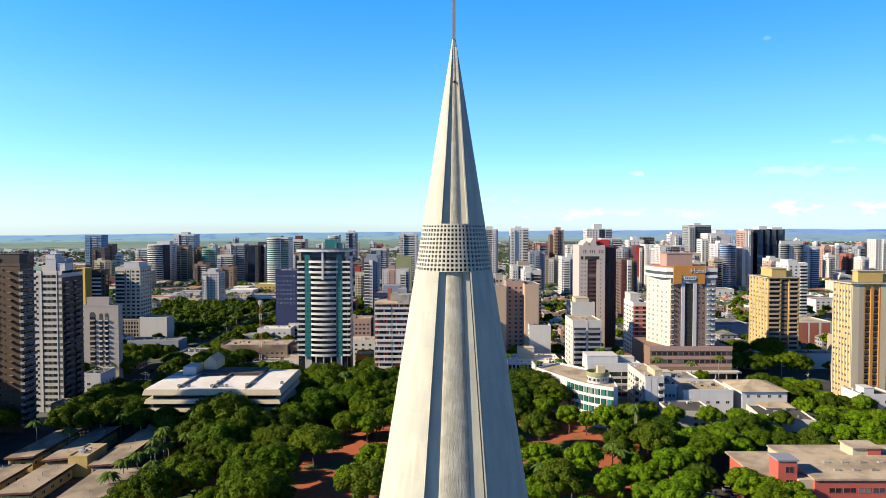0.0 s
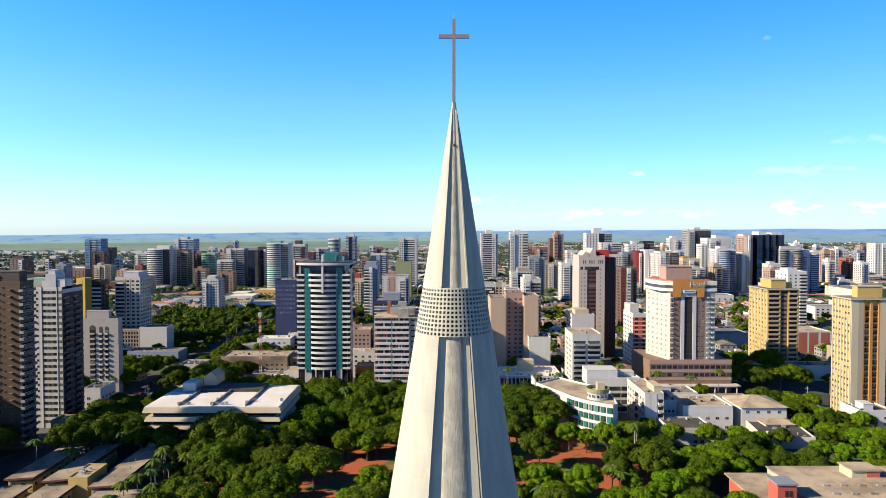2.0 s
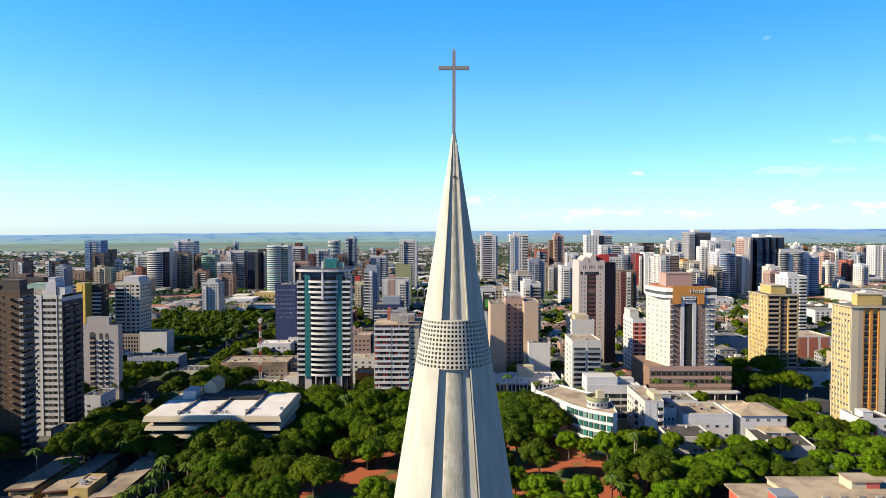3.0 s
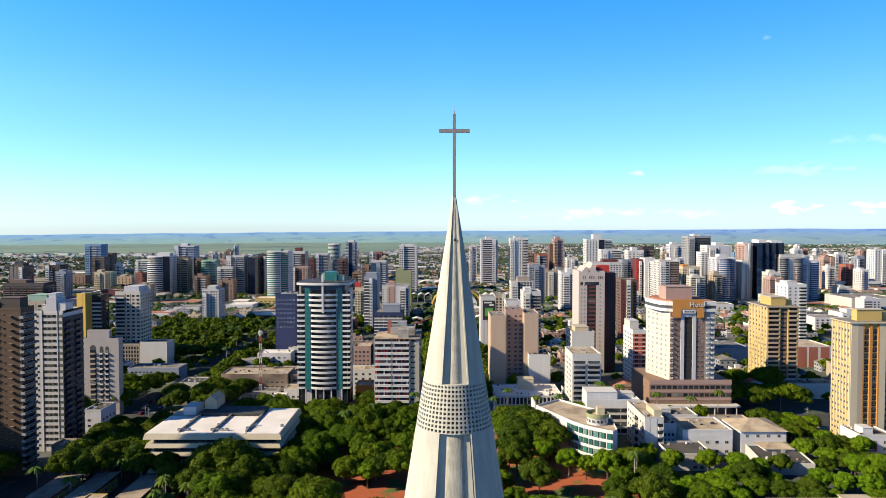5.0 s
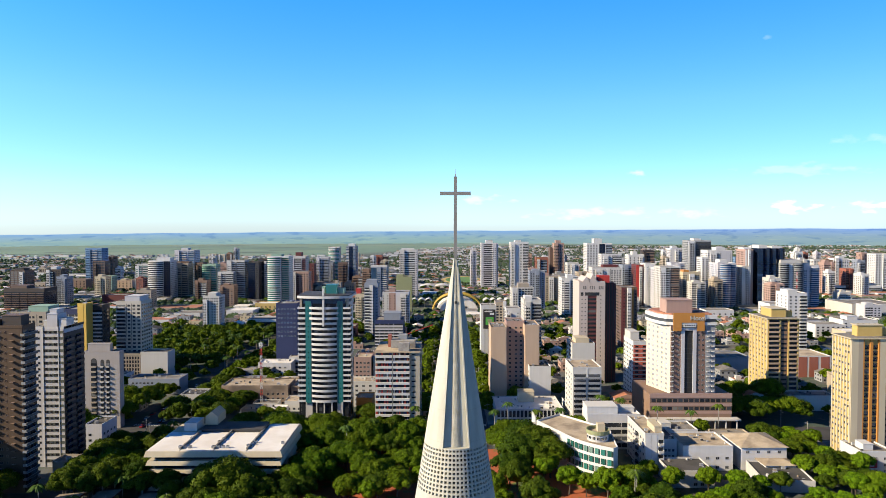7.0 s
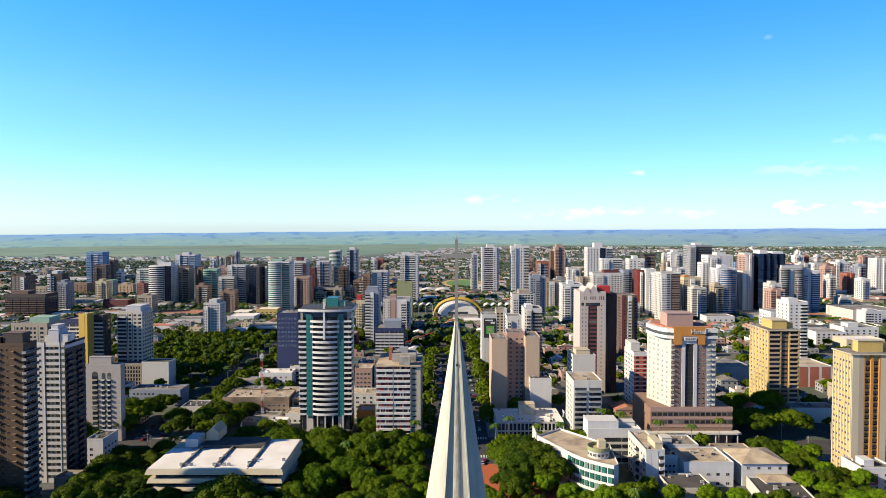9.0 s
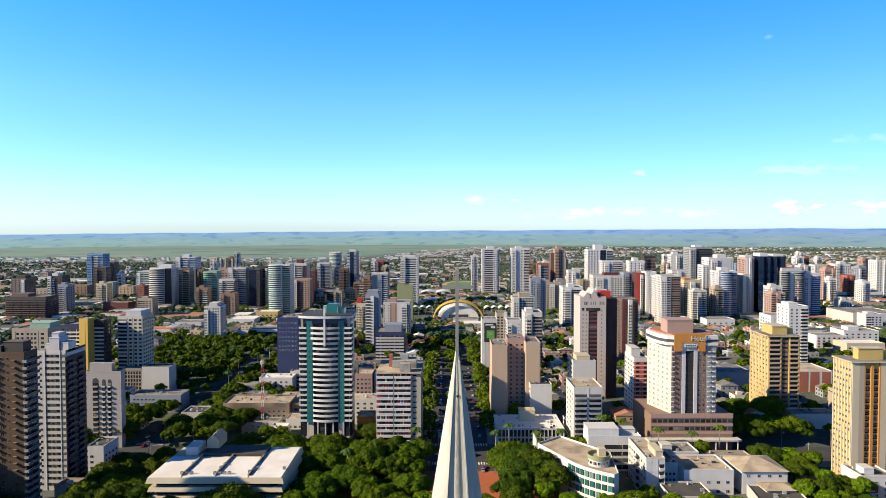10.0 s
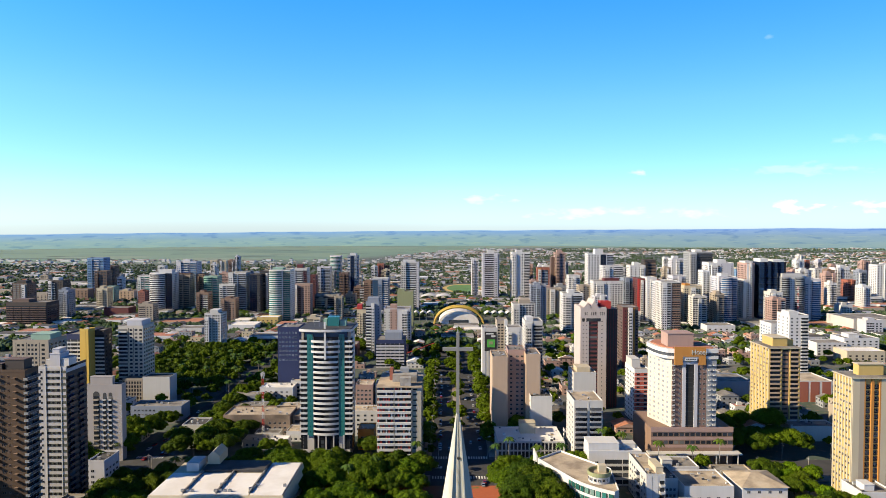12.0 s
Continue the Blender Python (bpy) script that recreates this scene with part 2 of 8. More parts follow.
# ---------------------------------------------------------------- mesh helpers
class Shape:
    """Collects boxes, prisms and quads, and turns them into one mesh."""

    def __init__(self, *mats):
        self.v, self.f, self.m, self.mats = [], [], [], list(mats)

    def slot(self, mat):
        if mat not in self.mats:
            self.mats.append(mat)
        return self.mats.index(mat)

    def add(self, verts, faces, mat):
        o, k = len(self.v), self.slot(mat)
        self.v += [tuple(p) for p in verts]
        self.f += [tuple(i + o for i in f) for f in faces]
        self.m += [k] * len(faces)
        return self

    def quad(self, a, b, c, d, mat):
        return self.add((a, b, c, d), ((0, 1, 2, 3),), mat)

    def box(self, x0, y0, z0, x1, y1, z1, mat):
        return self.prism(((x0, y0), (x1, y0), (x1, y1), (x0, y1)), z0, z1, mat)

    def prism(self, poly, z0, z1, mat, top=None):
        """poly runs anticlockwise seen from above."""
        n = len(poly)
        v = [(x, y, z0) for x, y in poly] + [(x, y, z1) for x, y in poly]
        self.add(v, [(i, (i + 1) % n, n + (i + 1) % n, n + i) for i in range(n)] + [tuple(range(n - 1, -1, -1))], mat)
        self.add(v[n:], [tuple(range(n))], top or mat)
        return self

    def tube(self, p, q, r0, r1, mat, seg=8):
        p, q = Vector(p), Vector(q)
        a = (q - p).normalized()
        u = a.orthogonal().normalized()
        w = a.cross(u)
        v = []
        for c, r in ((p, r0), (q, r1)):
            for i in range(seg):
                t = 2 * math.pi * i / seg
                v.append(c + u * (r * math.cos(t)) + w * (r * math.sin(t)))
        f = [(i, (i + 1) % seg, seg + (i + 1) % seg, seg + i) for i in range(seg)]
        f += [tuple(range(seg - 1, -1, -1)), tuple(range(seg, 2 * seg))]
        return self.add(v, f, mat)

    def mesh(self, name, smooth=False):
        me = bpy.data.meshes.new(name)
        me.from_pydata(self.v, [], self.f)
        for k in self.mats:
            me.materials.append(k)
        me.polygons.foreach_set("material_index", self.m)
        if smooth:
            me.polygons.foreach_set("use_smooth", [True] * len(self.f))
        me.update()
        return me

    def part(self, name, parent, label="", kind="", smooth=False):
        if not self.f:
            return None
        ob = new(name, self.mesh(name, smooth))
        ob.parent = parent
        return tagged(ob, label, kind=kind)


def thing(name, m, label, category, group="", kind=""):
    e = new(name)
    e.matrix_world = m
    return tagged(e, label, category, group, kind)


def place_part(name, mesh, parent, loc=(0, 0, 0), rz=0.0, label=""):
    ob = new(name, mesh)
    ob.parent = parent
    ob.location = loc
    ob.rotation_euler = (0, 0, radians(rz))
    return tagged(ob, label)


WINDOWS = {}


def window_mesh(w, h, glass, frame_mat):
    key = (round(w, 1), round(h, 1), glass.name, frame_mat.name)
    if key not in WINDOWS:
        s = Shape(frame_mat, glass)
        a, t = w / 2, 0.07
        xs, zs, f, mats = (-a, -a + t, -0.04, 0.04, a - t, a), (0, t, h - t, h), [], []
        v = [(x, -0.08, z) for z in zs for x in xs]
        for r in range(3):
            for c in range(5):
                q = (r * 6 + c, r * 6 + c + 1, r * 6 + c + 7, r * 6 + c + 6)
                if r == 1 and c in (1, 3):
                    o = len(v)
                    v += [(v[k][0], -0.02, v[k][2]) for k in q]
                    f.append((o, o + 1, o + 2, o + 3))
                    mats.append(1)
                    for e in range(4):
                        f.append((q[e], q[(e + 1) % 4], o + (e + 1) % 4, o + e))
                        mats.append(0)
                else:
                    f.append(q)
                    mats.append(0)
        o = len(v)
        v += [(-a, 0, 0), (a, 0, 0), (a, 0, h), (-a, 0, h)]
        f += [(0, o, o + 1, 5), (5, o + 1, o + 2, 23), (23, o + 2, o + 3, 18), (18, o + 3, o, 0)]
        mats += [0] * 4
        s.v, s.f, s.m = v, f, mats
        WINDOWS[key] = s.mesh("window")
    return WINDOWS[key]


BALCONIES = {}


def balcony_mesh(w, out, rail, mat, rail_mat):
    key = (round(w, 1), out, rail, mat.name, rail_mat.name)
    if key not in BALCONIES:
        s = Shape(mat, rail_mat)
        a = w / 2
        s.box(-a, -out, -0.18, a, 0, 0.0, mat)
        s.box(-a, -out, 0.0, a, -out + 0.12, rail, rail_mat)
        s.box(-a, -out + 0.12, 0.0, -a + 0.12, 0, rail, rail_mat).box(a - 0.12, -out + 0.12, 0.0, a, 0, rail, rail_mat)
        BALCONIES[key] = s.mesh("balcony")
    return BALCONIES[key]


SPANDRELS = {}


def spandrel_mesh(w, h, mat):
    key = (round(w, 1), h, mat.name)
    if key not in SPANDRELS:
        s = Shape(mat)
        s.box(-w / 2, -0.22, 0, w / 2, 0, h, mat).box(-w / 2, -0.28, h, w / 2, 0, h + 0.08, mat)
        SPANDRELS[key] = s.mesh("spandrel")
    return SPANDRELS[key]


def arc_poly(w, bow, back, n=10, inset=0.0):
    """A plan with a bowed front, anticlockwise from its left front corner; y grows backwards."""
    r = (w * w / 4 + bow * bow) / (2 * bow)
    a = math.asin(w / 2 / r)
    pts = []
    for i in range(n + 1):
        t = -a + 2 * a * i / n
        pts.append(((r - inset) * math.sin(t), r - bow - (r - inset) * math.cos(t)))
    return pts + [(w / 2 - inset, back), (-w / 2 + inset, back)]


FOOT = []


def taken(x, y, pad):
    return any(a - pad < x < c + pad and b - pad < y < d + pad for a, b, c, d in FOOT)


def facade(own, frame_m, W, z0, z1, style, near, shapes, glass, fh=3.0):
    """Dress one upright wall. frame_m takes (along, out (negative), up) to the building; style:
    (from, to, kind, material, number) over the share of the wall's width."""
    win, trim = shapes
    turn = math.degrees(math.atan2(frame_m[1][0], frame_m[0][0]))

    def put(s, x0, y0, za, x1, y1, zb, mat):
        k = Shape(*s.mats)
        k.box(x0, y0, za, x1, y1, zb, mat)
        s.add([frame_m @ Vector(p) for p in k.v], k.f, mat)

    def flat(x0, y0, za, x1, zb):
        win.add([frame_m @ Vector(p) for p in ((x0, y0, za), (x1, y0, za), (x1, y0, zb), (x0, y0, zb))], ((0, 1, 2, 3),), glass)

    floors = max(1, int((z1 - z0 - 0.6) / fh))
    for u0, u1, kind, mat, n in style:
        a, b = u0 * W, u1 * W
        w = b - a
        # flat charcoal strips stand in for shaded slots between the bays
        if not near and z1 > 25 and u0 > 0.03:
            put(trim, a - 0.35, -0.03, z0, a + 0.05, 0, z1 - 1.0, CHARCOAL)
        if kind == "plain":
            put(trim, a, -0.12, z0, b, 0, z1, mat)
            if not near and w > 3.5 and z1 > 25:
                for k in range(floors):
                    flat(b - 1.6, -0.15, z0 + k * fh + 1.0, b - 0.7, z0 + k * fh + 2.2)
                    if w > 6:
                        flat(a + 0.7, -0.15, z0 + k * fh + 1.0, a + 1.9, z0 + k * fh + 2.2)
            continue
        if kind == "arch":
            # no real depth: the charcoal arch paints in a recess's shade
            put(trim, a, -0.06, z0 + 3, b, 0, z1 - 5, CHARCOAL)
            arc = [(a + w / 2 + w / 2 * math.cos(t * math.pi / 8), -0.06, z1 - 5 + w / 2 * math.sin(t * math.pi / 8)) for t in range(9)]
            trim.add([frame_m @ Vector(p) for p in arc], [tuple(range(8, -1, -1))], CHARCOAL)
            for k in range(1, floors - 1):
                p = frame_m @ Vector(((a + b) / 2, -0.06, z0 + k * fh))
                place_part("balcony", balcony_mesh(w * 0.86, 0.9, 0.7, mat, mat), own, p, turn)
                flat(a + 0.2, -0.09, z0 + k * fh + 0.9, b - 0.2, z0 + k * fh + 2.3)
            continue
        if kind == "bow":
            bow = w * 0.16
            for k in range(floors + 1):
                z = z0 + k * fh
                for pts, za, zb, m_ in ((arc_poly(w, bow, 0, 8), z - 0.25, z + 0.95, mat), (arc_poly(w - 0.8, bow * 0.9, 0, 8), z + 0.95, z + fh - 0.25, glass)):
                    if m_ is glass and k == floors:
                        continue
                    q = Shape(m_)
                    q.prism([(px + (a + b) / 2, py - bow) if i < 9 else (px + (a + b) / 2, 0) for i, (px, py) in enumerate(pts)], za, zb, m_)
                    (win if m_ is glass else trim).add([frame_m @ Vector(p) for p in q.v], q.f, m_)
            continue
        if kind == "glass":
            put(win, a, -0.06, z0, b, 0, z1 - 0.4, glass if mat is None else mat)
            for k in range(floors + 1):
                put(trim, a, -0.10, z0 + k * fh - 0.12, b, 0, z0 + k * fh + 0.12, CHARCOAL)
            for k in range(n + 1):
                put(trim, a + w * k / n - 0.06, -0.12, z0, a + w * k / n + 0.06, 0, z1 - 0.4, CHARCOAL)
            continue
        if kind == "fins":
            put(win, a, -0.05, z0, b, 0, z1 - 0.5, glass)
            for k in range(floors + 1):
                put(trim, a, -0.12, z0 + k * fh - 0.5, b, 0, z0 + k * fh + 0.5, mat)
            for k in range(n + 1):
                put(trim, a + w * k / n - 0.35, -0.30, z0, a + w * k / n + 0.35, 0, z1, mat)
            continue
        for k in range(floors):
            z = z0 + k * fh
            if kind == "stripe":
                put(trim, a, -0.05, z + (0.3 if mat is CORAL else 0.9), b, 0, z + (2.7 if mat is CORAL else 2.35), mat)
                for q in range(n):
                    p = frame_m @ Vector((a + w * (q + 0.5) / n, -0.05, z + 1.0))
                    place_part("window", window_mesh(min(2.2, w / n * 0.6), 1.25, glass, CHARCOAL), own, p, turn)
                continue
            if kind == "band" and near:
                put(win, a + 0.1, -0.05, z + 0.9, b - 0.1, 0, z + fh - 0.35, glass)
                for q in range(n):
                    p = frame_m @ Vector((a + w * (q + 0.5) / n, 0, z - 0.3))
                    place_part("spandrel", spandrel_mesh(w / n - 0.12, 1.25, mat), own, p, turn)
                    put(trim, a + w * q / n - 0.12, -0.12, z + 0.95, a + w * q / n + 0.12, 0, z + fh - 0.3, mat)
            elif kind == "band":
                put(win, a + 0.1, -0.05, z + 1.0, b - 0.1, 0, z + fh - 0.35, glass)
                put(trim, a, -0.16, z - 0.3, b, 0, z + 0.95, mat)
                for q in range(1, n):
                    put(trim, a + w * q / n - 0.1, -0.10, z + 0.95, a + w * q / n + 0.1, 0, z + fh - 0.3, mat)
            elif kind == "win":
                ww, hh = (min(1.7, w / n * 0.58), 1.35) if near else (min(2.3, w / n * 0.60), 1.55)
                for q in range(n):
                    c = a + w * (q + 0.5) / n
                    if near:
                        p = frame_m @ Vector((c, 0, z + 1.0))
                        place_part("window", window_mesh(ww, hh, glass, METAL), own, p, turn)
                    else:
                        flat(c - ww / 2, -0.05, z + 0.9, c + ww / 2, z + 0.9 + hh)
            elif kind == "balc":
                put(win, a + 0.2, -0.05, z + 0.1, b - 0.2, 0, z + 2.4, glass)
                for q in range(n):
                    c, ww = a + w * (q + 0.5) / n, w / n * 0.9
                    if near:
                        p = frame_m @ Vector((c, 0, z))
                        place_part("balcony", balcony_mesh(ww, 1.4, 1.05, mat, mat), own, p, turn)
                    else:
                        put(trim, c - ww / 2, -1.3, z - 0.2, c + ww / 2, 0, z + 0.75, mat)


def side_frame(which, w, d):
    """Axes of the walls of a w x d block whose front is at y = 0."""
    if which == "front":
        return Matrix.Translation((-w / 2, 0, 0))
    if which == "left":
        return Matrix.Translation((-w / 2, d, 0)) @ Matrix.Rotation(radians(-90), 4, "Z")
    return Matrix.Translation((w / 2, 0, 0)) @ Matrix.Rotation(radians(90), 4, "Z")


def tower(name, label, category, x, y, w, d, h, wall, glass=None, front=(), left=(), right=(), roof=None,
          top=(), fh=3.0, rot=0.0, near=False, base=0.0, group="", parapet=0.9, z=0.0):
    """A building with a box plan: the middle of its front foot stands at (x, y). top: blocks on the roof
    (u0, u1, v0, v1, height, material)."""
    glass = glass or GLASS
    FOOT.append((x - w / 2, y, x + w / 2, y + d))
    own = thing(name, pose(x, y, z, 0, 0, rot), label, category, group)
    body = Shape(wall)
    body.box(-w / 2, 0, -1.0, w / 2, d, h, wall)
    body.part("wall", own)
    rf = Shape(roof or ROOFGREY, wall)
    p, a = parapet, w / 2
    rf.box(-a + 0.25, 0.25, h, a - 0.25, d - 0.25, h + 0.12, roof or ROOFGREY)
    if p > 0:
        rf.box(-a - 0.05, -0.05, h, a + 0.05, 0.25, h + p, wall).box(-a - 0.05, d - 0.25, h, a + 0.05, d + 0.05, h + p, wall)
        rf.box(-a - 0.05, 0.25, h, -a + 0.25, d - 0.25, h + p, wall).box(a - 0.25, 0.25, h, a + 0.05, d - 0.25, h + p, wall)
    roof_ob = rf.part("roof", own)
    for u0, u1, v0, v1, k, mat in top:
        s = Shape(mat)
        s.box(-a + u0 * w, v0 * d, h + 0.12, -a + u1 * w, v1 * d, h + k, mat)
        s.box(-a + u0 * w - 0.15, v0 * d - 0.15, h + k, -a + u1 * w + 0.15, v1 * d + 0.15, h + k + 0.25, mat)
        s.part("roof_cabin", roof_ob)
    if near or y < 420:
        dice = random.Random(int(x * 7 + y * 13))
        for _ in range(3 + int(w * d / 90)):
            rx, ry, k = dice.uniform(-a + 1.5, a - 1.5), dice.uniform(1.5, d - 1.5), dice.uniform(0.4, 1.0)
            if any(-a + u0 * w - 1 < rx < -a + u1 * w + 1 and v0 * d - 1 < ry < v1 * d + 1 for u0, u1, v0, v1, _, _ in top):
                continue
            q = Shape()
            mat = dice.choice((METAL, OFFWHITE, CHARCOAL, ROOFTAN))
            if dice.random() < 0.35:
                q.tube((rx, ry, h + 0.12), (rx, ry, h + 0.3 + k), k * 0.8, k * 0.8, mat, 10).tube((rx, ry, h + 0.3 + k), (rx, ry, h + 0.5 + k), k * 0.8, k * 0.3, mat, 10)
                q.part("water_tank", roof_ob)
            else:
                q.box(rx - k, ry - 0.5 * k, h + 0.12, rx + k, ry + 0.6 * k, h + 0.4 + k, mat).box(rx - k - .1, ry - 0.5 * k - .1, h + 0.4 + k, rx + k + .1, ry + 0.6 * k + .1, h + 0.5 + k, METAL)
                q.part("roof_unit", roof_ob)
    win, trim = Shape(), Shape()
    if h > 22 and not near and front:
        if x > 60 and not left:
            left = ((.06, .94, "win", wall, max(2, int(d / 5))),)
        if x < -60 and not right:
            right = ((.06, .94, "win", wall, max(2, int(d / 5))),)
    for which, style in (("front", front), ("left", left), ("right", right)):
        facade(own, side_frame(which, w, d), w if which == "front" else d, base, h, style, near, (win, trim), glass, fh)
    if not near and h > 30 and 11 < w < 45 and y > 450 and front:
        dice = random.Random(int(x * 3 + y * 5))
        u0 = dice.choice((0.04, 0.10, 0.36, 0.40, 0.68))
        u1 = u0 + dice.uniform(0.20, 0.30)
        mat, out = dice.choice((wall, wall, WHITE)), dice.uniform(1.8, 3.0)
        s = Shape(mat)
        s.box(-a + u0 * w, -out, -0.5, -a + u1 * w, 0.02, h + dice.uniform(-4, 2.4), mat)
        s.part("bay", own)
        facade(own, Matrix.Translation((-a + u0 * w, -out, 0)), (u1 - u0) * w, base, h - 4, ((.12, .88, dice.choice(("win", "band")), mat, 2),), False, (win, trim), glass, fh)
    win.part("glazing", own, kind="stuff")
    trim.part("facade_trim", own, kind="stuff")
    return own


# ---------------------------------------------------------------- setting
def ground_material():
    m, n, l, b = node_mat("ground_cover")
    geo = n.new("ShaderNodeNewGeometry")
    ln = n.new("ShaderNodeVectorMath")
    ln.operation = "LENGTH"
    l.new(geo.outputs["Position"], ln.inputs[0])
    # town tones lean blue, with some distance haze put into the colour
    town = mixed(n, l, ramp(n, l, noise_node(n, l, 0.03, 5), (0.42, (0, 0, 0)), (0.54, (1, 1, 1))), (0.075, 0.078, 0.074), (0.035, 0.055, 0.038))
    town = mixed(n, l, ramp(n, l, noise_node(n, l, 0.2, 4), (0.58, (0, 0, 0)), (0.68, (1, 1, 1))), town, (0.15, 0.095, 0.065))
    vor = n.new("ShaderNodeTexVoronoi")
    vor.inputs["Scale"].default_value = 0.0035
    mp = n.new("ShaderNodeMapping")
    mp.inputs["Scale"].default_value = (0.6, 1.0, 0.0)
    l.new(geo.outputs["Position"], mp.inputs[0])
    l.new(mp.outputs[0], vor.inputs["Vector"])
    sep = n.new("ShaderNodeSeparateColor")
    l.new(vor.outputs["Color"], sep.inputs[0])
    # far field greens are painted bluish and pale, as haze would make them
    hazy_fields = ramp(n, l, sep.outputs[0], (0.0, (0.085, 0.145, 0.105)), (0.4, (0.105, 0.168, 0.115)), (0.7, (0.115, 0.182, 0.12)), (1.0, (0.145, 0.182, 0.13)))
    hazy_fields = mixed(n, l, ramp(n, l, noise_node(n, l, 0.005, 7, (0.5, 1.6, 1)), (0.60, (0, 0, 0)), (0.63, (1, 1, 1))), hazy_fields, (0.05, 0.078, 0.055))
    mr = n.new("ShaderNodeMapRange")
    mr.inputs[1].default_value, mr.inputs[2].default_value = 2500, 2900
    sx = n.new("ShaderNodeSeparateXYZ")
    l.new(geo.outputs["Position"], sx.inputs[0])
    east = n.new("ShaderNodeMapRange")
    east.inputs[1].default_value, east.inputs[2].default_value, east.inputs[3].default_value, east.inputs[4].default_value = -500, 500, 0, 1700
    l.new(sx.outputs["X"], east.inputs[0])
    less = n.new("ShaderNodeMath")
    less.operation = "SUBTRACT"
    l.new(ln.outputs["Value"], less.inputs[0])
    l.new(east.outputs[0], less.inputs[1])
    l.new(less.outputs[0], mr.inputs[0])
    c = mixed(n, l, mr.outputs[0], town, hazy_fields)
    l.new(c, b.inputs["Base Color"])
    b.inputs["Roughness"].default_value = 0.95
    bump(n, l, b, noise_node(n, l, 0.9, 4), 0.3, 0.1)
    return m


def sheet(name, poly, z, mat, label, category, kind="structure"):
    s = Shape(mat)
    s.add([(x, y, z) for x, y in poly], [tuple(range(len(poly)))], mat)
    ob = new(name, s.mesh(name))
    return tagged(ob, label, category, kind=kind)


def slab(name, x0, y0, x1, y1, z0, z1, mat, label, category):
    s = Shape(mat)
    s.box(x0, y0, z0, x1, y1, z1, mat)
    return tagged(new(name, s.mesh(name)), label, category, kind="structure")


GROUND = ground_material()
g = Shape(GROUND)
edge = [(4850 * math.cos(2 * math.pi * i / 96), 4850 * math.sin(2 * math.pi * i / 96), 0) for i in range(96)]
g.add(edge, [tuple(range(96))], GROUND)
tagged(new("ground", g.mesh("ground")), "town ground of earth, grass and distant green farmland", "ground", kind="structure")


def soil_material():
    m, n, l, b = node_mat("red_park_soil")
    red = mixed(n, l, noise_node(n, l, 0.5, 6), (0.34, 0.085, 0.028), (0.24, 0.055, 0.02))
    grass = mixed(n, l, noise_node(n, l, 1.5, 5), (0.045, 0.08, 0.015), (0.08, 0.12, 0.025))
    c = mixed(n, l, ramp(n, l, noise_node(n, l, 0.07, 5), (0.52, (0, 0, 0)), (0.60, (1, 1, 1))), red, grass)
    l.new(c, b.inputs["Base Color"])
    b.inputs["Roughness"].default_value = 0.95
    bump(n, l, b, noise_node(n, l, 2.0, 5), 0.4, 0.06)
    return m


SOIL = soil_material()
sheet("park_soil", [(-112, 40), (84, 40), (84, 262), (-112, 262)], 0.03, SOIL, "bare red earth and thin grass of the park", "soil")
# streets
slab("road_cross_street", -420, 277, 420, 301, -0.3, 0.02, ASPHALT, "dark asphalt cross street beyond the park", "road")
slab("road_avenue", -9, 301.2, 25, 700, -0.3, 0.02, ASPHALT, "dark asphalt avenue with parked cars", "road")
slab("road_park_drive", -9, 212, 25, 276.8, -0.3, 0.02, ASPHALT, "short asphalt drive into the park", "road")
slab("road_west_street", -186, 301.2, -168, 760, -0.3, 0.02, ASPHALT, "shaded asphalt street lined with trees", "road")
slab("road_west_street_near", -186, 60, -168, 276.8, -0.3, 0.02, ASPHALT, "shaded asphalt street lined with trees", "road")
slab("road_east_lane", 84.3, 60, 112, 190, -0.3, 0.02, ASPHALT, "asphalt parking lane under trees", "road")
slab("pavement_median", 5, 306, 11, 520, 0.021, 0.17, PAVING, "paved median strip of the avenue", "pavement")
slab("pavement_west", -14, 306, -9.2, 690, 0.0, 0.16, PAVING, "paved pavement along the avenue", "pavement")
slab("pavement_east", 25.2, 306, 30, 690, 0.0, 0.16, PAVING, "paved pavement along the avenue", "pavement")
slab("pavement_park_edge", -166, 268, -9.5, 276.7, 0.0, 0.16, PAVING, "paved pavement along the park's edge", "pavement")
slab("pavement_park_edge_east", 25.5, 268, 300, 276.7, 0.0, 0.16, PAVING, "paved pavement along the park's edge", "pavement")


def crosswalk(x0, x1, y, length):
    own = thing("crosswalk", pose(0, 0, 0), "white zebra crossing stripes worn by traffic", "crosswalk")
    s = Shape(ROADPAINT)
    s.box(-0.35, 0, 0.021, 0.35, length, 0.028, ROADPAINT)
    me = s.mesh("stripe")
    k = x0
    while k < x1:
        place_part("stripe", me, own, (k, y, 0))
        k += 1.5


crosswalk(-8, 24, 302.5, 4.0)
crosswalk(-8, 24, 271.5, 4.0)
crosswalk(-185, -169, 303, 4.0)


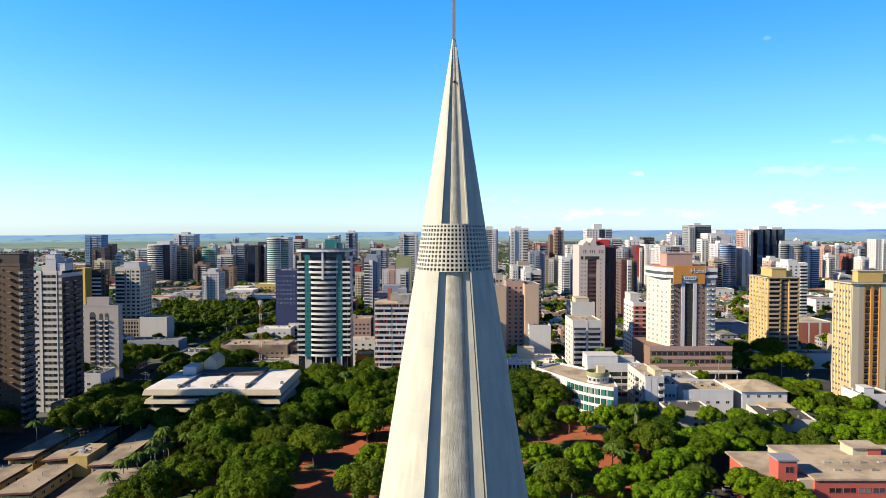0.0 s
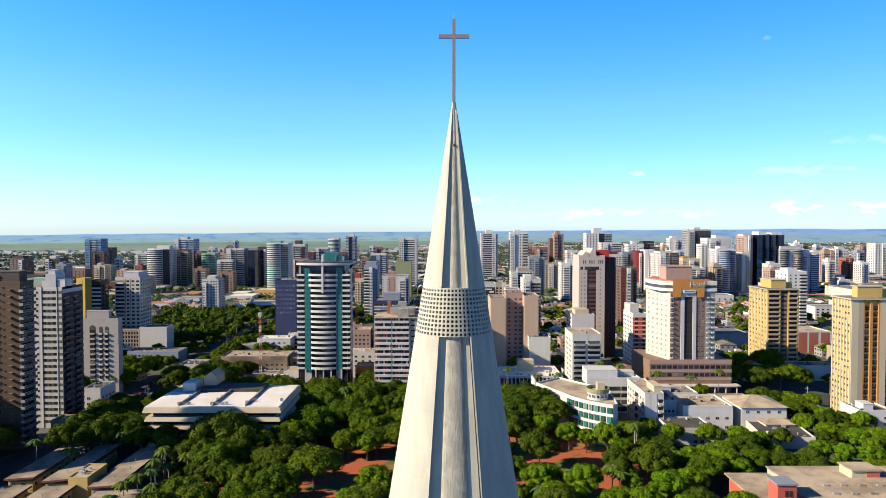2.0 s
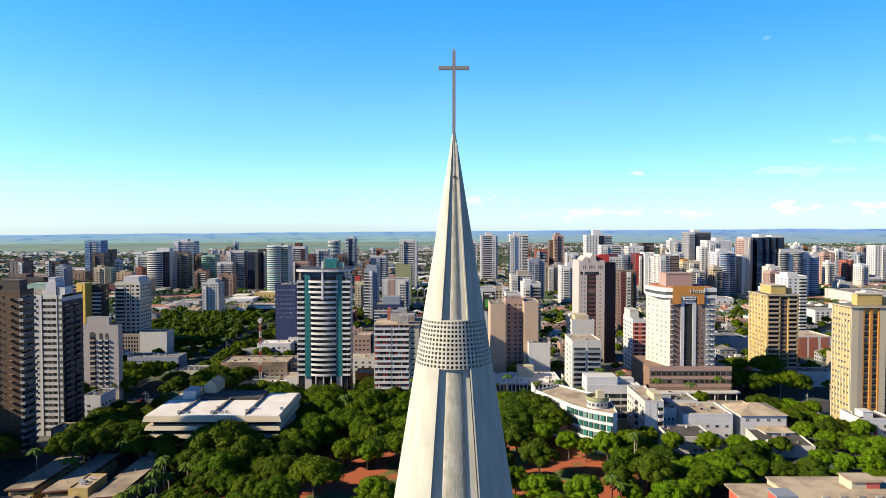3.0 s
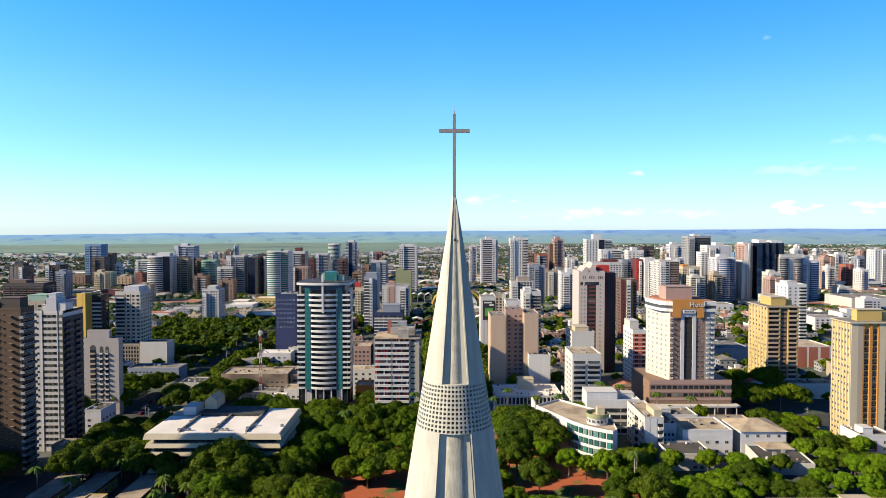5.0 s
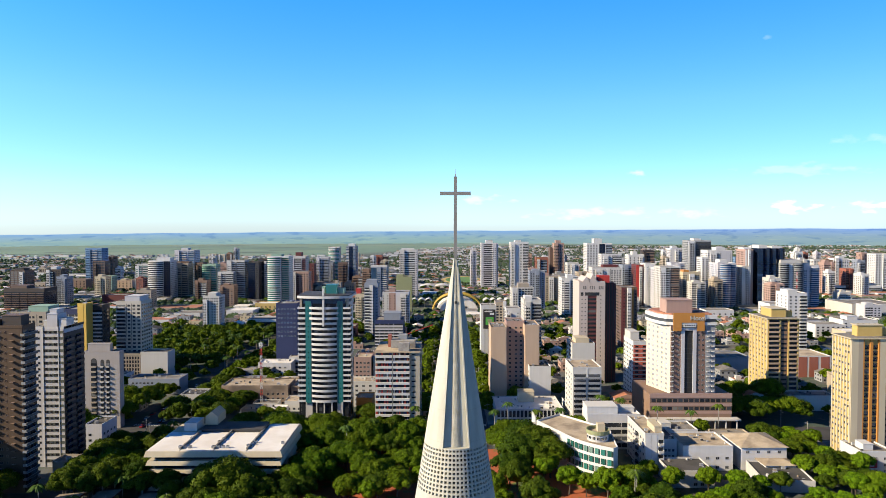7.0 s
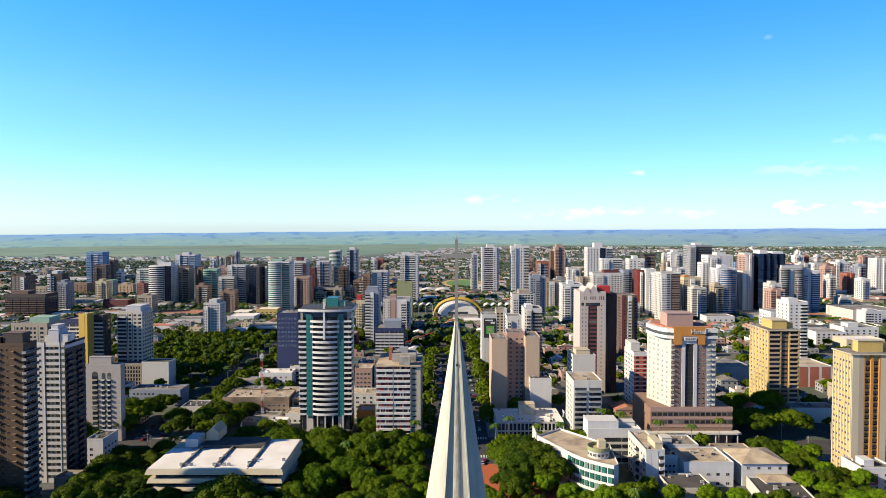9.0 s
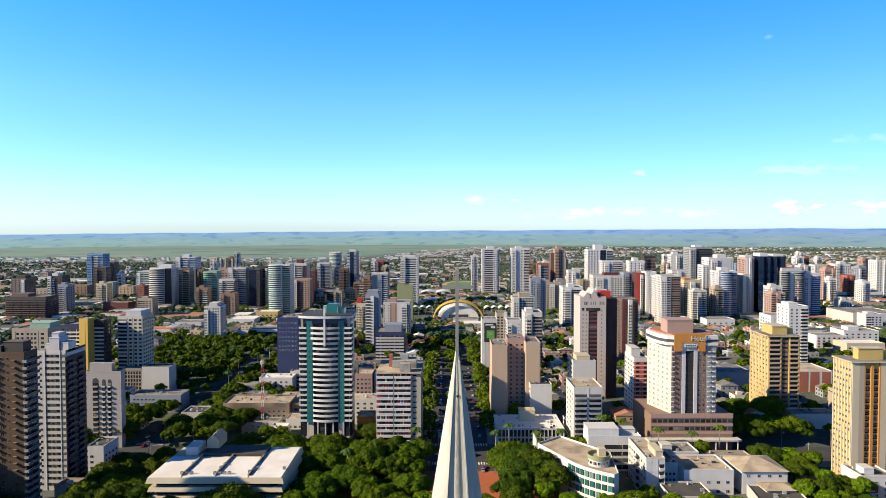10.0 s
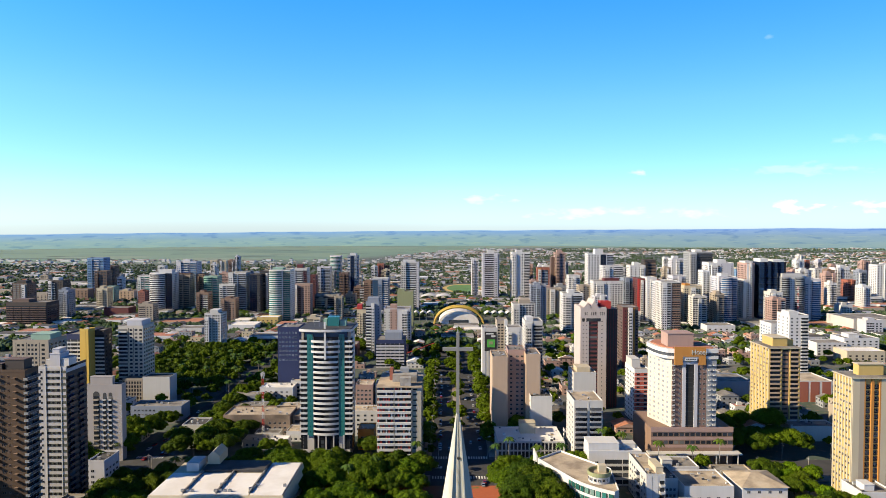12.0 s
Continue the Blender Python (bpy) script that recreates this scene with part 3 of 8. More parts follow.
# ---------------------------------------------------------------- the spire
def concrete_shell():
    m, n, l, b = node_mat("board_marked_concrete")
    base = (0.40, 0.385, 0.315)
    streak = noise_node(n, l, 1.1, 6, (1, 1, 0.035))
    blot = noise_node(n, l, 0.22, 5)
    c = mixed(n, l, ramp(n, l, streak, (0.32, (0, 0, 0)), (0.62, (1, 1, 1))), mul(base, 0.80), base)
    c = mixed(n, l, ramp(n, l, blot, (0.40, (1, 1, 1)), (0.60, (0, 0, 0))), c, mixed(n, l, 0.5, c, (0.29, 0.29, 0.26)))
    # faint pour lines
    geo = n.new("ShaderNodeNewGeometry")
    sp = n.new("ShaderNodeSeparateXYZ")
    l.new(geo.outputs["Position"], sp.inputs[0])
    md = n.new("ShaderNodeMath")
    md.operation = "PINGPONG"
    md.inputs[1].default_value = 1.9
    l.new(sp.outputs["Z"], md.inputs[0])
    line = ramp(n, l, md.outputs[0], (0.0, (0.86, 0.86, 0.85)), (0.035, (1, 1, 1)))
    c = mixed(n, l, 1.0, c, line, "MULTIPLY")
    l.new(c, b.inputs["Base Color"])
    b.inputs["Roughness"].default_value = 0.8
    bump(n, l, b, noise_node(n, l, 2.2, 6, (1, 1, 0.08)), 0.3, 0.04)
    return m


SHELL = concrete_shell()
def ribbed_concrete():
    m, n, l, b = node_mat("rough_ribbed_concrete")
    groove = noise_node(n, l, 5.0, 5, (1, 1, 0.05), 0.7)
    patch_ = noise_node(n, l, 0.7, 5)
    c = mixed(n, l, ramp(n, l, groove, (0.35, (0, 0, 0)), (0.65, (1, 1, 1))), (0.225, 0.215, 0.172), (0.315, 0.30, 0.243))
    c = mixed(n, l, ramp(n, l, patch_, (0.45, (0, 0, 0)), (0.60, (1, 1, 1))), c, mixed(n, l, 0.5, c, (0.40, 0.38, 0.32)))
    l.new(c, b.inputs["Base Color"])
    b.inputs["Roughness"].default_value = 0.9
    bump(n, l, b, groove, 0.6, 0.12)
    return m


RIBBED = ribbed_concrete()
# near-black paint; on the spire it stands in for unlit depth
NEARBLACK = paint("near_black_paint", (0.02, 0.02, 0.02))


def spire_radius(z):
    if z > 56:
        return 0.15 + (114 - z) * 0.1604
    return 9.45 + (56 - z) * 0.17 + ((56 - z) / 56) ** 2 * 5


def shell(name, own, levels, half, deep, bulge):
    """A stretch of the cone, with a recess in front and behind that holds a rounded rib."""
    s, rows = Shape(SHELL, RIBBED), []
    for z in levels:
        r, hw, dp, bw = spire_radius(z), half(z), deep(z), bulge(z)
        a = math.asin(min(0.9, hw / r))
        ring, kinds = [], []
        for side in (0, 1):
            yaw = math.pi * side
            pts = []
            for i in range(49):                                   # smooth flank
                t = a + (math.pi - 2 * a) * i / 48
                pts.append((r * math.sin(t), -r * math.cos(t), 0))
            base = []
            yi = -r * math.cos(a) + dp
            # the recess on the far side of this flank, from its right jamb to the left one
            base.append((hw * 0.97, -yi, 1))
            for i in range(17):
                t = math.pi * i / 16
                base.append((bw * math.cos(t), -yi + dp * (0.85 if z < 88 else 0.5) * math.sin(t), 2))
            base.append((-hw * 0.97, -yi, 1))
            pts += base
            for x, y, k in pts:
                ring.append((x * math.cos(yaw) - y * math.sin(yaw), x * math.sin(yaw) + y * math.cos(yaw), z))
                kinds.append(k)
        rows.append(ring)
    n = len(rows[0])
    for lo, hi in zip(rows, rows[1:]):
        for i in range(n):
            j = (i + 1) % n
            rib = kinds[i] == 2 and kinds[j] == 2
            s.quad(lo[i], lo[j], hi[j], hi[i], RIBBED if rib else SHELL)
    s.add(rows[0], [tuple(range(n - 1, -1, -1))], SHELL)
    s.add(rows[-1], [tuple(range(n))], SHELL)
    return s.part(name, own)


def lattice_band(own, z0, z1, rows, cols):
    s = Shape(SHELL)
    dz = (z1 - z0) / rows

    def at(r, c, z, inset=0.0):
        t = 2 * math.pi * c / cols
        q = spire_radius(z) - inset
        return (q * math.sin(t), -q * math.cos(t), z)

    for k in range(rows):
        za, zb = z0 + k * dz, z0 + (k + 1) * dz
        ha, hb = za + dz * 0.21, zb - dz * 0.21
        for c in range(cols):
            o = [at(0, c, za), at(0, c + 1, za), at(0, c + 1, zb), at(0, c, zb)]
            i = [at(0, c + 0.21, ha), at(0, c + 0.79, ha), at(0, c + 0.79, hb), at(0, c + 0.21, hb)]
            d = [at(0, c + 0.21, ha, 0.3), at(0, c + 0.79, ha, 0.3), at(0, c + 0.79, hb, 0.3), at(0, c + 0.21, hb, 0.3)]
            f = []
            for e in range(4):
                g_ = (e + 1) % 4
                f += [(e, g_, 4 + g_, 4 + e), (4 + e, 4 + g_, 8 + g_, 8 + e)]
            s.add(o + i + d, f, SHELL)
    s.part("lattice_band", own, "concrete band pierced by rows of square holes")
    # drum painted near-black so the holes before it look unlit
    core = Shape(NEARBLACK)
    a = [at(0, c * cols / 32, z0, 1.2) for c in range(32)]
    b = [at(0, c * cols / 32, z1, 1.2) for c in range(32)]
    core.add(a + b, [(i, (i + 1) % 32, 32 + (i + 1) % 32, 32 + i) for i in range(32)], NEARBLACK)
    core.part("lattice_core", own, "near-black drum standing in for the unlit hollow")


def spire():
    own = thing("cathedral_spire", pose(0, 0, 0), "tall pale concrete cathedral cone with pierced band and cross", "cathedral")
    shell("upper_cone", own, [90.5 + 23.3 * i / 14 for i in range(15)],
          lambda z: 0.10 + (114 - z) * 0.0625, lambda z: 0.04 + (114 - z) * 0.020, lambda z: 0.05 + (114 - z) * 0.024)
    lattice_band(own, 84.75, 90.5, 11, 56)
    cap = Shape(SHELL)
    q = spire_radius(90.5) - 0.02
    cap.prism([(q * math.cos(2 * math.pi * i / 56), q * math.sin(2 * math.pi * i / 56)) for i in range(56)], 90.30, 90.52, SHELL)
    cap.part("band_cap", own, "concrete slab closing the pierced band")
    shell("lower_cone", own, [0, 14, 28, 42, 56] + [56 + 28.75 * i / 14 for i in range(1, 15)],
          lambda z: 1.86 + (84.75 - z) * 0.066, lambda z: 0.42 + (84.75 - z) * 0.008, lambda z: 1.0 + (84.75 - z) * 0.034)
    for x, w in ((1, 0.16),):
        s = Shape(SHELL)
        for z0, z1, h0, h1 in ((90.55, 112.5, 1.56, 0.20), (56, 84.7, 3.75, 1.86)):
            r0, r1 = spire_radius(z0), spire_radius(z1)
            y0, y1 = -math.sqrt(r0 * r0 - h0 * h0), -math.sqrt(r1 * r1 - h1 * h1)
            v = [(h0, y0 - 0.12, z0), (h0 + w, y0 - 0.12, z0), (h0 + w, y0 + 0.3, z0), (h0, y0 + 0.3, z0),
                 (h1, y1 - 0.12, z1), (h1 + w, y1 - 0.12, z1), (h1 + w, y1 + 0.3, z1), (h1, y1 + 0.3, z1)]
            s.add(v, [(0, 1, 5, 4), (1, 2, 6, 5), (2, 3, 7, 6), (3, 0, 4, 7), (4, 5, 6, 7), (3, 2, 1, 0)], SHELL)
        s.part("edge_rib", own, "thin lit rib along the recess")
        # solid near-black strip along the rib; its colour paints a shadow gap
        j = Shape(NEARBLACK)
        z0, z1, h0, h1 = 56, 84.7, 3.75, 1.86
        r0, r1 = spire_radius(z0), spire_radius(z1)
        y0, y1 = -math.sqrt(r0 * r0 - h0 * h0), -math.sqrt(r1 * r1 - h1 * h1)
        v = [(h0 - 0.16, y0 - 0.05, z0), (h0, y0 - 0.05, z0), (h0, y0 + 0.3, z0), (h0 - 0.16, y0 + 0.3, z0),
             (h1 - 0.10, y1 - 0.05, z1), (h1, y1 - 0.05, z1), (h1, y1 + 0.3, z1), (h1 - 0.10, y1 + 0.3, z1)]
        j.add(v, [(0, 1, 5, 4), (1, 2, 6, 5), (2, 3, 7, 6), (3, 0, 4, 7), (4, 5, 6, 7), (3, 2, 1, 0)], NEARBLACK)
        j.part("joint", own, "near-black strip standing in for a shadow gap")
    # solid plug; near-black paint gives the dark of a vent opening
    s = Shape(NEARBLACK)
    s.tube((0.06, -1.1, 108.1), (0.06, 0.2, 108.1), 0.17, 0.17, NEARBLACK, 12)
    s.part("vent_hole", own, "near-black disc standing in for a small round opening")
    steel = paint("cross_metal", (0.34, 0.32, 0.29), 0.2, 0.5)
    c = Shape(steel)
    c.box(-0.20, -0.20, 113.6, 0.20, 0.20, 123.9, steel)
    c.box(-1.93, -0.19, 121.55, -0.20, 0.19, 122.0, steel).box(0.20, -0.19, 121.55, 1.93, 0.19, 122.0, steel)
    ob = c.part("cross", own, "plain grey metal cross on the tip")
    r = Shape(METAL)
    r.tube((0, 0, 123.9), (0, 0, 124.9), 0.03, 0.015, METAL, 6).box(-0.07, -0.07, 123.9, 0.07, 0.07, 124.25, METAL)
    r.part("lightning_rod", own)


spire()


# ---------------------------------------------------------------- towers and blocks
def ledge_tower():
    """Umber tower: a blank front with window ledges, and pale-edged balconies round its street side."""
    x1, y, w, d, h = -186.5, 204, 26.0, 9.5, 73.4
    FOOT.append((x1 - w, y, x1, y + d))
    own = thing("apartment_tower", pose(x1, y, 0), "umber-brown apartment tower with smoke-grey balconies and window ledges", "apartment tower")
    b = Shape(L1BROWN)
    b.box(-w, 0, -1, 0, d, h, L1BROWN)
    b.part("wall", own)
    ledge = Shape(L1BROWN)
    ledge.box(-0.75, -1.05, 0, 0.75, 0, 0.5, L1BROWN).box(-0.82, -1.12, 0.5, 0.82, 0, 0.6, MIDBROWN)
    ledge = ledge.mesh("window_ledge")
    wm, wide = window_mesh(0.9, 1.1, GLASS, MIDBROWN), window_mesh(1.6, 1.3, GLASS, MIDBROWN)
    rail = Shape(SMOKE, GREY)
    rail.box(-0.4, -0.5, -0.2, 1.5, d - 0.6, 0.0, GREY)
    rail.box(1.35, -0.5, 0.0, 1.5, d - 0.6, 0.95, SMOKE).box(-0.4, -0.5, 0.0, 1.35, -0.35, 0.95, GREY).box(1.3, -0.55, 0.95, 1.55, d - 0.6, 1.05, GREY)
    rail.box(-0.4, d - 0.75, 0.0, 1.35, d - 0.6, 0.95, GREY)
    rail = rail.mesh("balcony")
    door = window_mesh(3.4, 2.1, GLASS, CHARCOAL)
    for k in range(23):
        z = 3.0 + k * 3.05
        place_part("balcony", rail, own, (0, 0, z), label="smoke-grey balcony")
        for q in (2.4, 6.4):
            place_part("window", door, own, (0.01, q, z + 0.05), 90)
        for px in (-4.4, -12.5):
            place_part("window_ledge", ledge, own, (px, 0, z + 0.4))
        place_part("window", wm, own, (-7.4, 0, z + 0.9))
        place_part("window", wide, own, (-10.0, 0, z + 0.8))
    r = Shape(DARK, BROWN)
    r.box(-w - 0.1, -0.1, h, 0.1, 0.2, h + 1.2, L1BROWN).box(-0.2, 0.2, h, 0.1, d, h + 1.2, L1BROWN).box(-w, 0.2, h, -0.2, d, h + 0.15, ROOFDARK)
    roof = r.part("roof", own, "parapet and dark flat roof")
    for a0, c0, a1, c1, k in ((-10, 2, -1.5, 7.5, 5.2), (-16, 1.5, -11, 8, 3.4), (-24, 2, -18, 8, 6.4)):
        q = Shape(DARK)
        q.box(a0, c0, h + 0.15, a1, c1, h + k, DARK).box(a0 - 0.2, c0 - 0.2, h + k, a1 + 0.2, c1 + 0.2, h + k + 0.3, BROWN)
        q.part("roof_cabin", roof)
    for px in (-3.5, -5.4, -13):
        q = Shape(METAL)
        q.tube((px, 4, h + 3), (px, 4, h + 8), 0.07, 0.04, METAL, 5)
        q.part("antenna", roof)


ledge_tower()


def banded_tower():
    """White front crossed by grey-green window bands between thin piers; dark balconies on the street side."""
    x0, y, w, d, h = -200.3, 236, 13.6, 18, 68.0
    FOOT.append((x0, y, x0 + w, y + d))
    own = thing("apartment_tower", pose(x0, y, 0), "white tower with grey-green window bands and dark side balconies", "apartment tower")
    b = Shape(LILAC, DARK)
    b.box(0, 0, -1, w - 0.3, d, h, LILAC).box(w - 0.3, 0.02, -1, w, d, h - 2, DARK)
    b.part("wall", own)
    for a0, a1 in ((3.2, 3.6), (10.7, 11.1)):
        q = Shape(WHITE)
        q.box(a0, -0.22, 0, a1, 0, h + 1.2, WHITE)
        q.part("pier", own)
    long_, short = Shape(SLATE), Shape(SLATE)
    long_.box(3.65, -0.08, 0, 10.65, 0, 1.3, SLATE)
    short.box(11.15, -0.08, 0, w, 0, 1.3, SLATE)
    long_, short = long_.mesh("window_band"), short.mesh("window_band")
    wm, slot = window_mesh(1.5, 1.2, GLASS, CHARCOAL), window_mesh(1.0, 1.0, GLASS, CHARCOAL)
    rail = Shape(DARK, BROWN)
    rail.box(0, 0, -0.2, 1.3, 6.6, 0, BROWN).box(1.18, 0, 0, 1.3, 6.6, 1.0, BROWN).box(0, 0, 0, 1.18, 0.12, 1.0, DARK).box(0, 6.48, 0, 1.18, 6.6, 1.0, BROWN)
    rail = rail.mesh("balcony")
    door = window_mesh(4.6, 2.0, BLACKGLASS, CHARCOAL)
    for k in range(22):
        z = 1.6 + k * 3.02
        place_part("window_band", long_, own, (0, 0, z + 0.9))
        place_part("window_band", short, own, (0, 0, z + 0.9))
        for px, me in ((1.3, slot), (4.7, wm), (7.0, slot), (9.5, wm)):
            place_part("window", me, own, (px, -0.09 if px > 4 else 0, z + 0.95))
        if k < 21:
            for q in (0.6, 9.4):
                place_part("balcony", rail, own, (w, q, z), label="dark brown balcony")
                place_part("window", door, own, (w + 0.01, q + 3.3, z + 0.05), 90)
    r = Shape(ROOFGREY, WHITE)
    r.box(0, 0, h, w, 0.25, h + 1.2, WHITE).box(0, 0.25, h, 0.25, d, h + 1.2, WHITE).box(w - 0.25, 0.25, h, w, d, h + 1.2, DARK).box(0.25, 0.25, h, w - 0.25, d, h + 0.15, ROOFGREY)
    roof = r.part("roof", own, "flat roof behind a white parapet")
    for a0, c0, a1, c1, k, m_ in ((4.4, 2, 9.4, 10, 7.0, LILAC), (9.8, 2.5, 13.6, 9, 4.6, WHITE), (5.2, 3, 8.6, 9, 9.2, LILAC), (0.8, 5, 3.8, 12, 3.4, OFFWHITE)):
        q = Shape(m_)
        q.box(a0, c0, h + 0.15, a1, c1, h + k, m_).box(a0 - 0.15, c0 - 0.15, h + k, a1 + 0.15, c1 + 0.15, h + k + 0.25, m_)
        q.part("roof_cabin", roof)
    for px in (6, 7.6, 11):
        q = Shape(METAL)
        q.tube((px, 6, h + 4.8), (px, 6, h + 12), 0.07, 0.04, METAL, 5)
        q.part("antenna", roof)


banded_tower()
tower("apartment_tower", "pinkish-white apartment block with arched balcony bays", "apartment tower", -201.4, 299, 21.0, 5, 44.4, PINKWHITE, near=True, front=((0.2, 0.37, "arch", SAND, 1), (0.47, 0.57, "arch", OFFWHITE, 1), (0.63, 0.73, "arch", OFFWHITE, 1)), top=((0.1, 0.72, 0.2, 0.8, 5, PINKWHITE),))
tower("apartment_tower", "pale grey tower with stacked balconies and beige ribbed side", "apartment tower", -251.4, 437, 19.7, 20, 58.3, STONECREAM, front=((0, 0.38, "balc", WHITE, 1), (0.42, 0.6, "win", BLUEGREY, 1), (0.62, 1, "win", WHITE, 2)), right=((0.02, 0.98, "win", STONECREAM, 5),), top=((0.3, 0.9, 0.1, 0.9, 4.5, LILAC),))
tower("office_building", "beige louvred low block beside a tower", "building", -244.5, 424, 15.0, 20, 19.0, SAND, front=((0, 1, "fins", SAND, 7),), z=0)
tower("office_building", "plain white windowless hall wall", "building", -225.5, 423, 21.0, 14, 20.5, OFFWHITE, roof=ROOFDARK)
tower("office_building", "dark striped office block with yellow stair shaft", "building", -288.2, 422, 15.2, 30, 53.9, NAVY, front=((0, 1, "band", WHITE, 3),))
tower("office_building", "yellow stair shaft of an office block", "building", -277.6, 417, 7.2, 8, 58.8, GOLD, rot=-8, front=((0.3, 0.7, "plain", GOLD, 1),), near=True)
tower("office_building", "dark striped office wing with red edges", "building", -269.6, 424, 7.6, 12, 56.9, DARK, front=((0, 1, "band", WHITE, 1),))
tower("apartment_tower", "pale beige and green apartment block", "apartment tower", -288.3, 369, 24.9, 22, 58.6, SAND, front=((0.1, 0.35, "win", SAND, 2), (0.4, 0.7, "win", GREEN, 3), (0.75, 0.95, "win", SAND, 1)), top=((0.4, 0.95, 0.2, 0.8, 4, GREEN),))
tower("apartment_tower", "slender blue glass and white tower", "apartment tower", -697.6, 1224, 32.6, 26, 76.1, SKYBLUE, glass=BLUEGLASS, front=((0, 0.25, "band", SKYBLUE, 1), (0.27, 0.75, "balc", WHITE, 1), (0.77, 1, "band", SKYBLUE, 1)), fh=3.4)
tower("apartment_tower", "brown brick apartment tower far off", "apartment tower", -673.3, 1197, 23.1, 22, 51.5, BROWN, front=((0, 1, "fins", BROWN, 4),))
tower("apartment_tower", "dark brown brick apartment tower", "apartment tower", -701.5, 1290, 16.5, 22, 56.4, BROWN, front=((0, 1, "fins", BROWN, 3),))
tower("apartment_tower", "mint green apartment block with pale bands", "apartment tower", -607.7, 1098, 18.3, 20, 29.9, GREEN, front=((0.05, 0.5, "plain", GREEN, 1), (0.55, 0.95, "band", OFFWHITE, 1)))
tower("apartment_tower", "teal glass and white apartment tower", "apartment tower", -511.1, 1027, 22.9, 22, 55.0, OFFWHITE, glass=GREENGLASS, front=((0, 0.1, "plain", DARK, 1), (0.12, 0.5, "balc", WHITE, 1), (0.55, 1, "balc", WHITE, 1)))
tower("apartment_tower", "white apartment tower with dark glass corner", "apartment tower", -453.8, 963, 34.2, 28, 64.6, WHITE, front=((0, 0.68, "bow", WHITE, 1), (0.7, 1, "glass", BLACKGLASS, 3)), top=((0.3, 0.9, 0.3, 0.8, 5, WHITE),))
tower("apartment_tower", "tall white and blue apartment tower", "apartment tower", -438.6, 1026, 33.4, 26, 78.9, LILAC, glass=BLUEGLASS, front=((0, 0.65, "balc", WHITE, 1), (0.68, 1, "band", BLUEGREY, 1)), top=((0.25, 0.6, 0.3, 0.8, 4, WHITE),))
tower("apartment_tower", "raw concrete apartment tower with curved edge", "apartment tower", -434.6, 997, 26.9, 20, 58.4, SAND, front=((0, 0.22, "plain", CREAM, 1), (0.3, 0.95, "balc", SAND, 2)), top=((0.2, 1, 0.2, 0.8, 3, BROWN),))
tower("apartment_tower", "brown-grey apartment tower with small windows", "apartment tower", -414.1, 1027, 12.4, 20, 57.8, MIDBROWN, front=((0, 1, "win", MIDBROWN, 3),))
tower("apartment_tower", "green glass apartment tower with pale slabs", "apartment tower", -388.9, 1003, 22.4, 22, 56.2, GREEN, glass=GREENGLASS, front=((0, 0.6, "bow", GREEN, 1), (0.65, 1, "band", GREY, 1)))
tower("apartment_tower", "white apartment tower with rows of balconies", "apartment tower", -344.9, 952, 24.9, 22, 47.3, OFFWHITE, front=((0, 0.45, "balc", WHITE, 1), (0.5, 1, "balc", OFFWHITE, 1)))
tower("apartment_tower", "grey stepped apartment block with small windows", "apartment tower", -262.8, 654, 18.4, 20, 39.8, OFFWHITE, front=((0.05, 0.4, "win", LILAC, 3), (0.5, 0.95, "win", OFFWHITE, 3)), top=((0.25, 0.75, 0.2, 0.9, 4, OFFWHITE),))
tower("apartment_tower", "white and grey glass apartment tower", "apartment tower", -332.3, 963, 28.8, 24, 64.6, OFFWHITE, front=((0, 0.5, "balc", WHITE, 1), (0.55, 1, "band", BLUEGREY, 1)))
tower("apartment_tower", "black glass apartment tower with dark mullions", "apartment tower", -303.5, 963, 18.0, 24, 61.9, CHARCOAL, front=((0, 1, "glass", BLACKGLASS, 4),))
tower("apartment_tower", "dark brown apartment tower with white edges", "apartment tower", -293.0, 977, 14.6, 24, 66.7, DARK, front=((0, 0.7, "band", DARK, 1), (0.75, 1, "balc", WHITE, 1)))
tower("apartment_tower", "white apartment tower with green glass crown", "apartment tower", -237.2, 855, 29.9, 28, 76.1, WHITE, glass=GREENGLASS, front=((0, 0.62, "bow", WHITE, 1), (0.66, 1, "band", SAND, 1)), top=((0.1, 0.6, 0.2, 0.8, 3, GREEN),))
tower("apartment_tower", "white and dark purple apartment tower", "apartment tower", -233.8, 963, 26.1, 24, 71.8, OFFWHITE, front=((0, 0.2, "win", SAND, 2), (0.22, 0.75, "balc", WHITE, 1), (0.78, 1, "band", MAROON, 1)), top=((0.35, 0.7, 0.2, 0.8, 6, MAROON),))
tower("apartment_tower", "pink-red apartment tower with brick-coloured balconies", "apartment tower", -220.5, 917, 27.5, 22, 49.6, PINK, front=((0, 0.15, "plain", BRICKRED, 1), (0.2, 0.5, "balc", BRICKRED, 1), (0.55, 1, "win", PINK, 3)))
tower("apartment_tower", "narrow dark red-brown apartment tower", "apartment tower", -225.1, 1027, 10.5, 20, 55.9, MAROON, front=((0, 1, "win", MAROON, 2),))
tower("apartment_tower", "white slab tower with blue windows", "apartment tower", -241.0, 1217, 25.7, 22, 58.4, LILAC, front=((0, 0.45, "band", WHITE, 1), (0.5, 1, "band", BLUEGREY, 1)))
tower("apartment_tower", "round-fronted white and green glass tower", "apartment tower", -244.7, 1381, 23.9, 24, 74.1, OFFWHITE, glass=GREENGLASS, front=((0, 1, "bow", WHITE, 1),))
tower("apartment_tower", "dark apartment tower with white balconies", "apartment tower", -193.6, 1167, 17.2, 20, 50.8, BROWN, front=((0, 1, "balc", MIDBROWN, 1),))
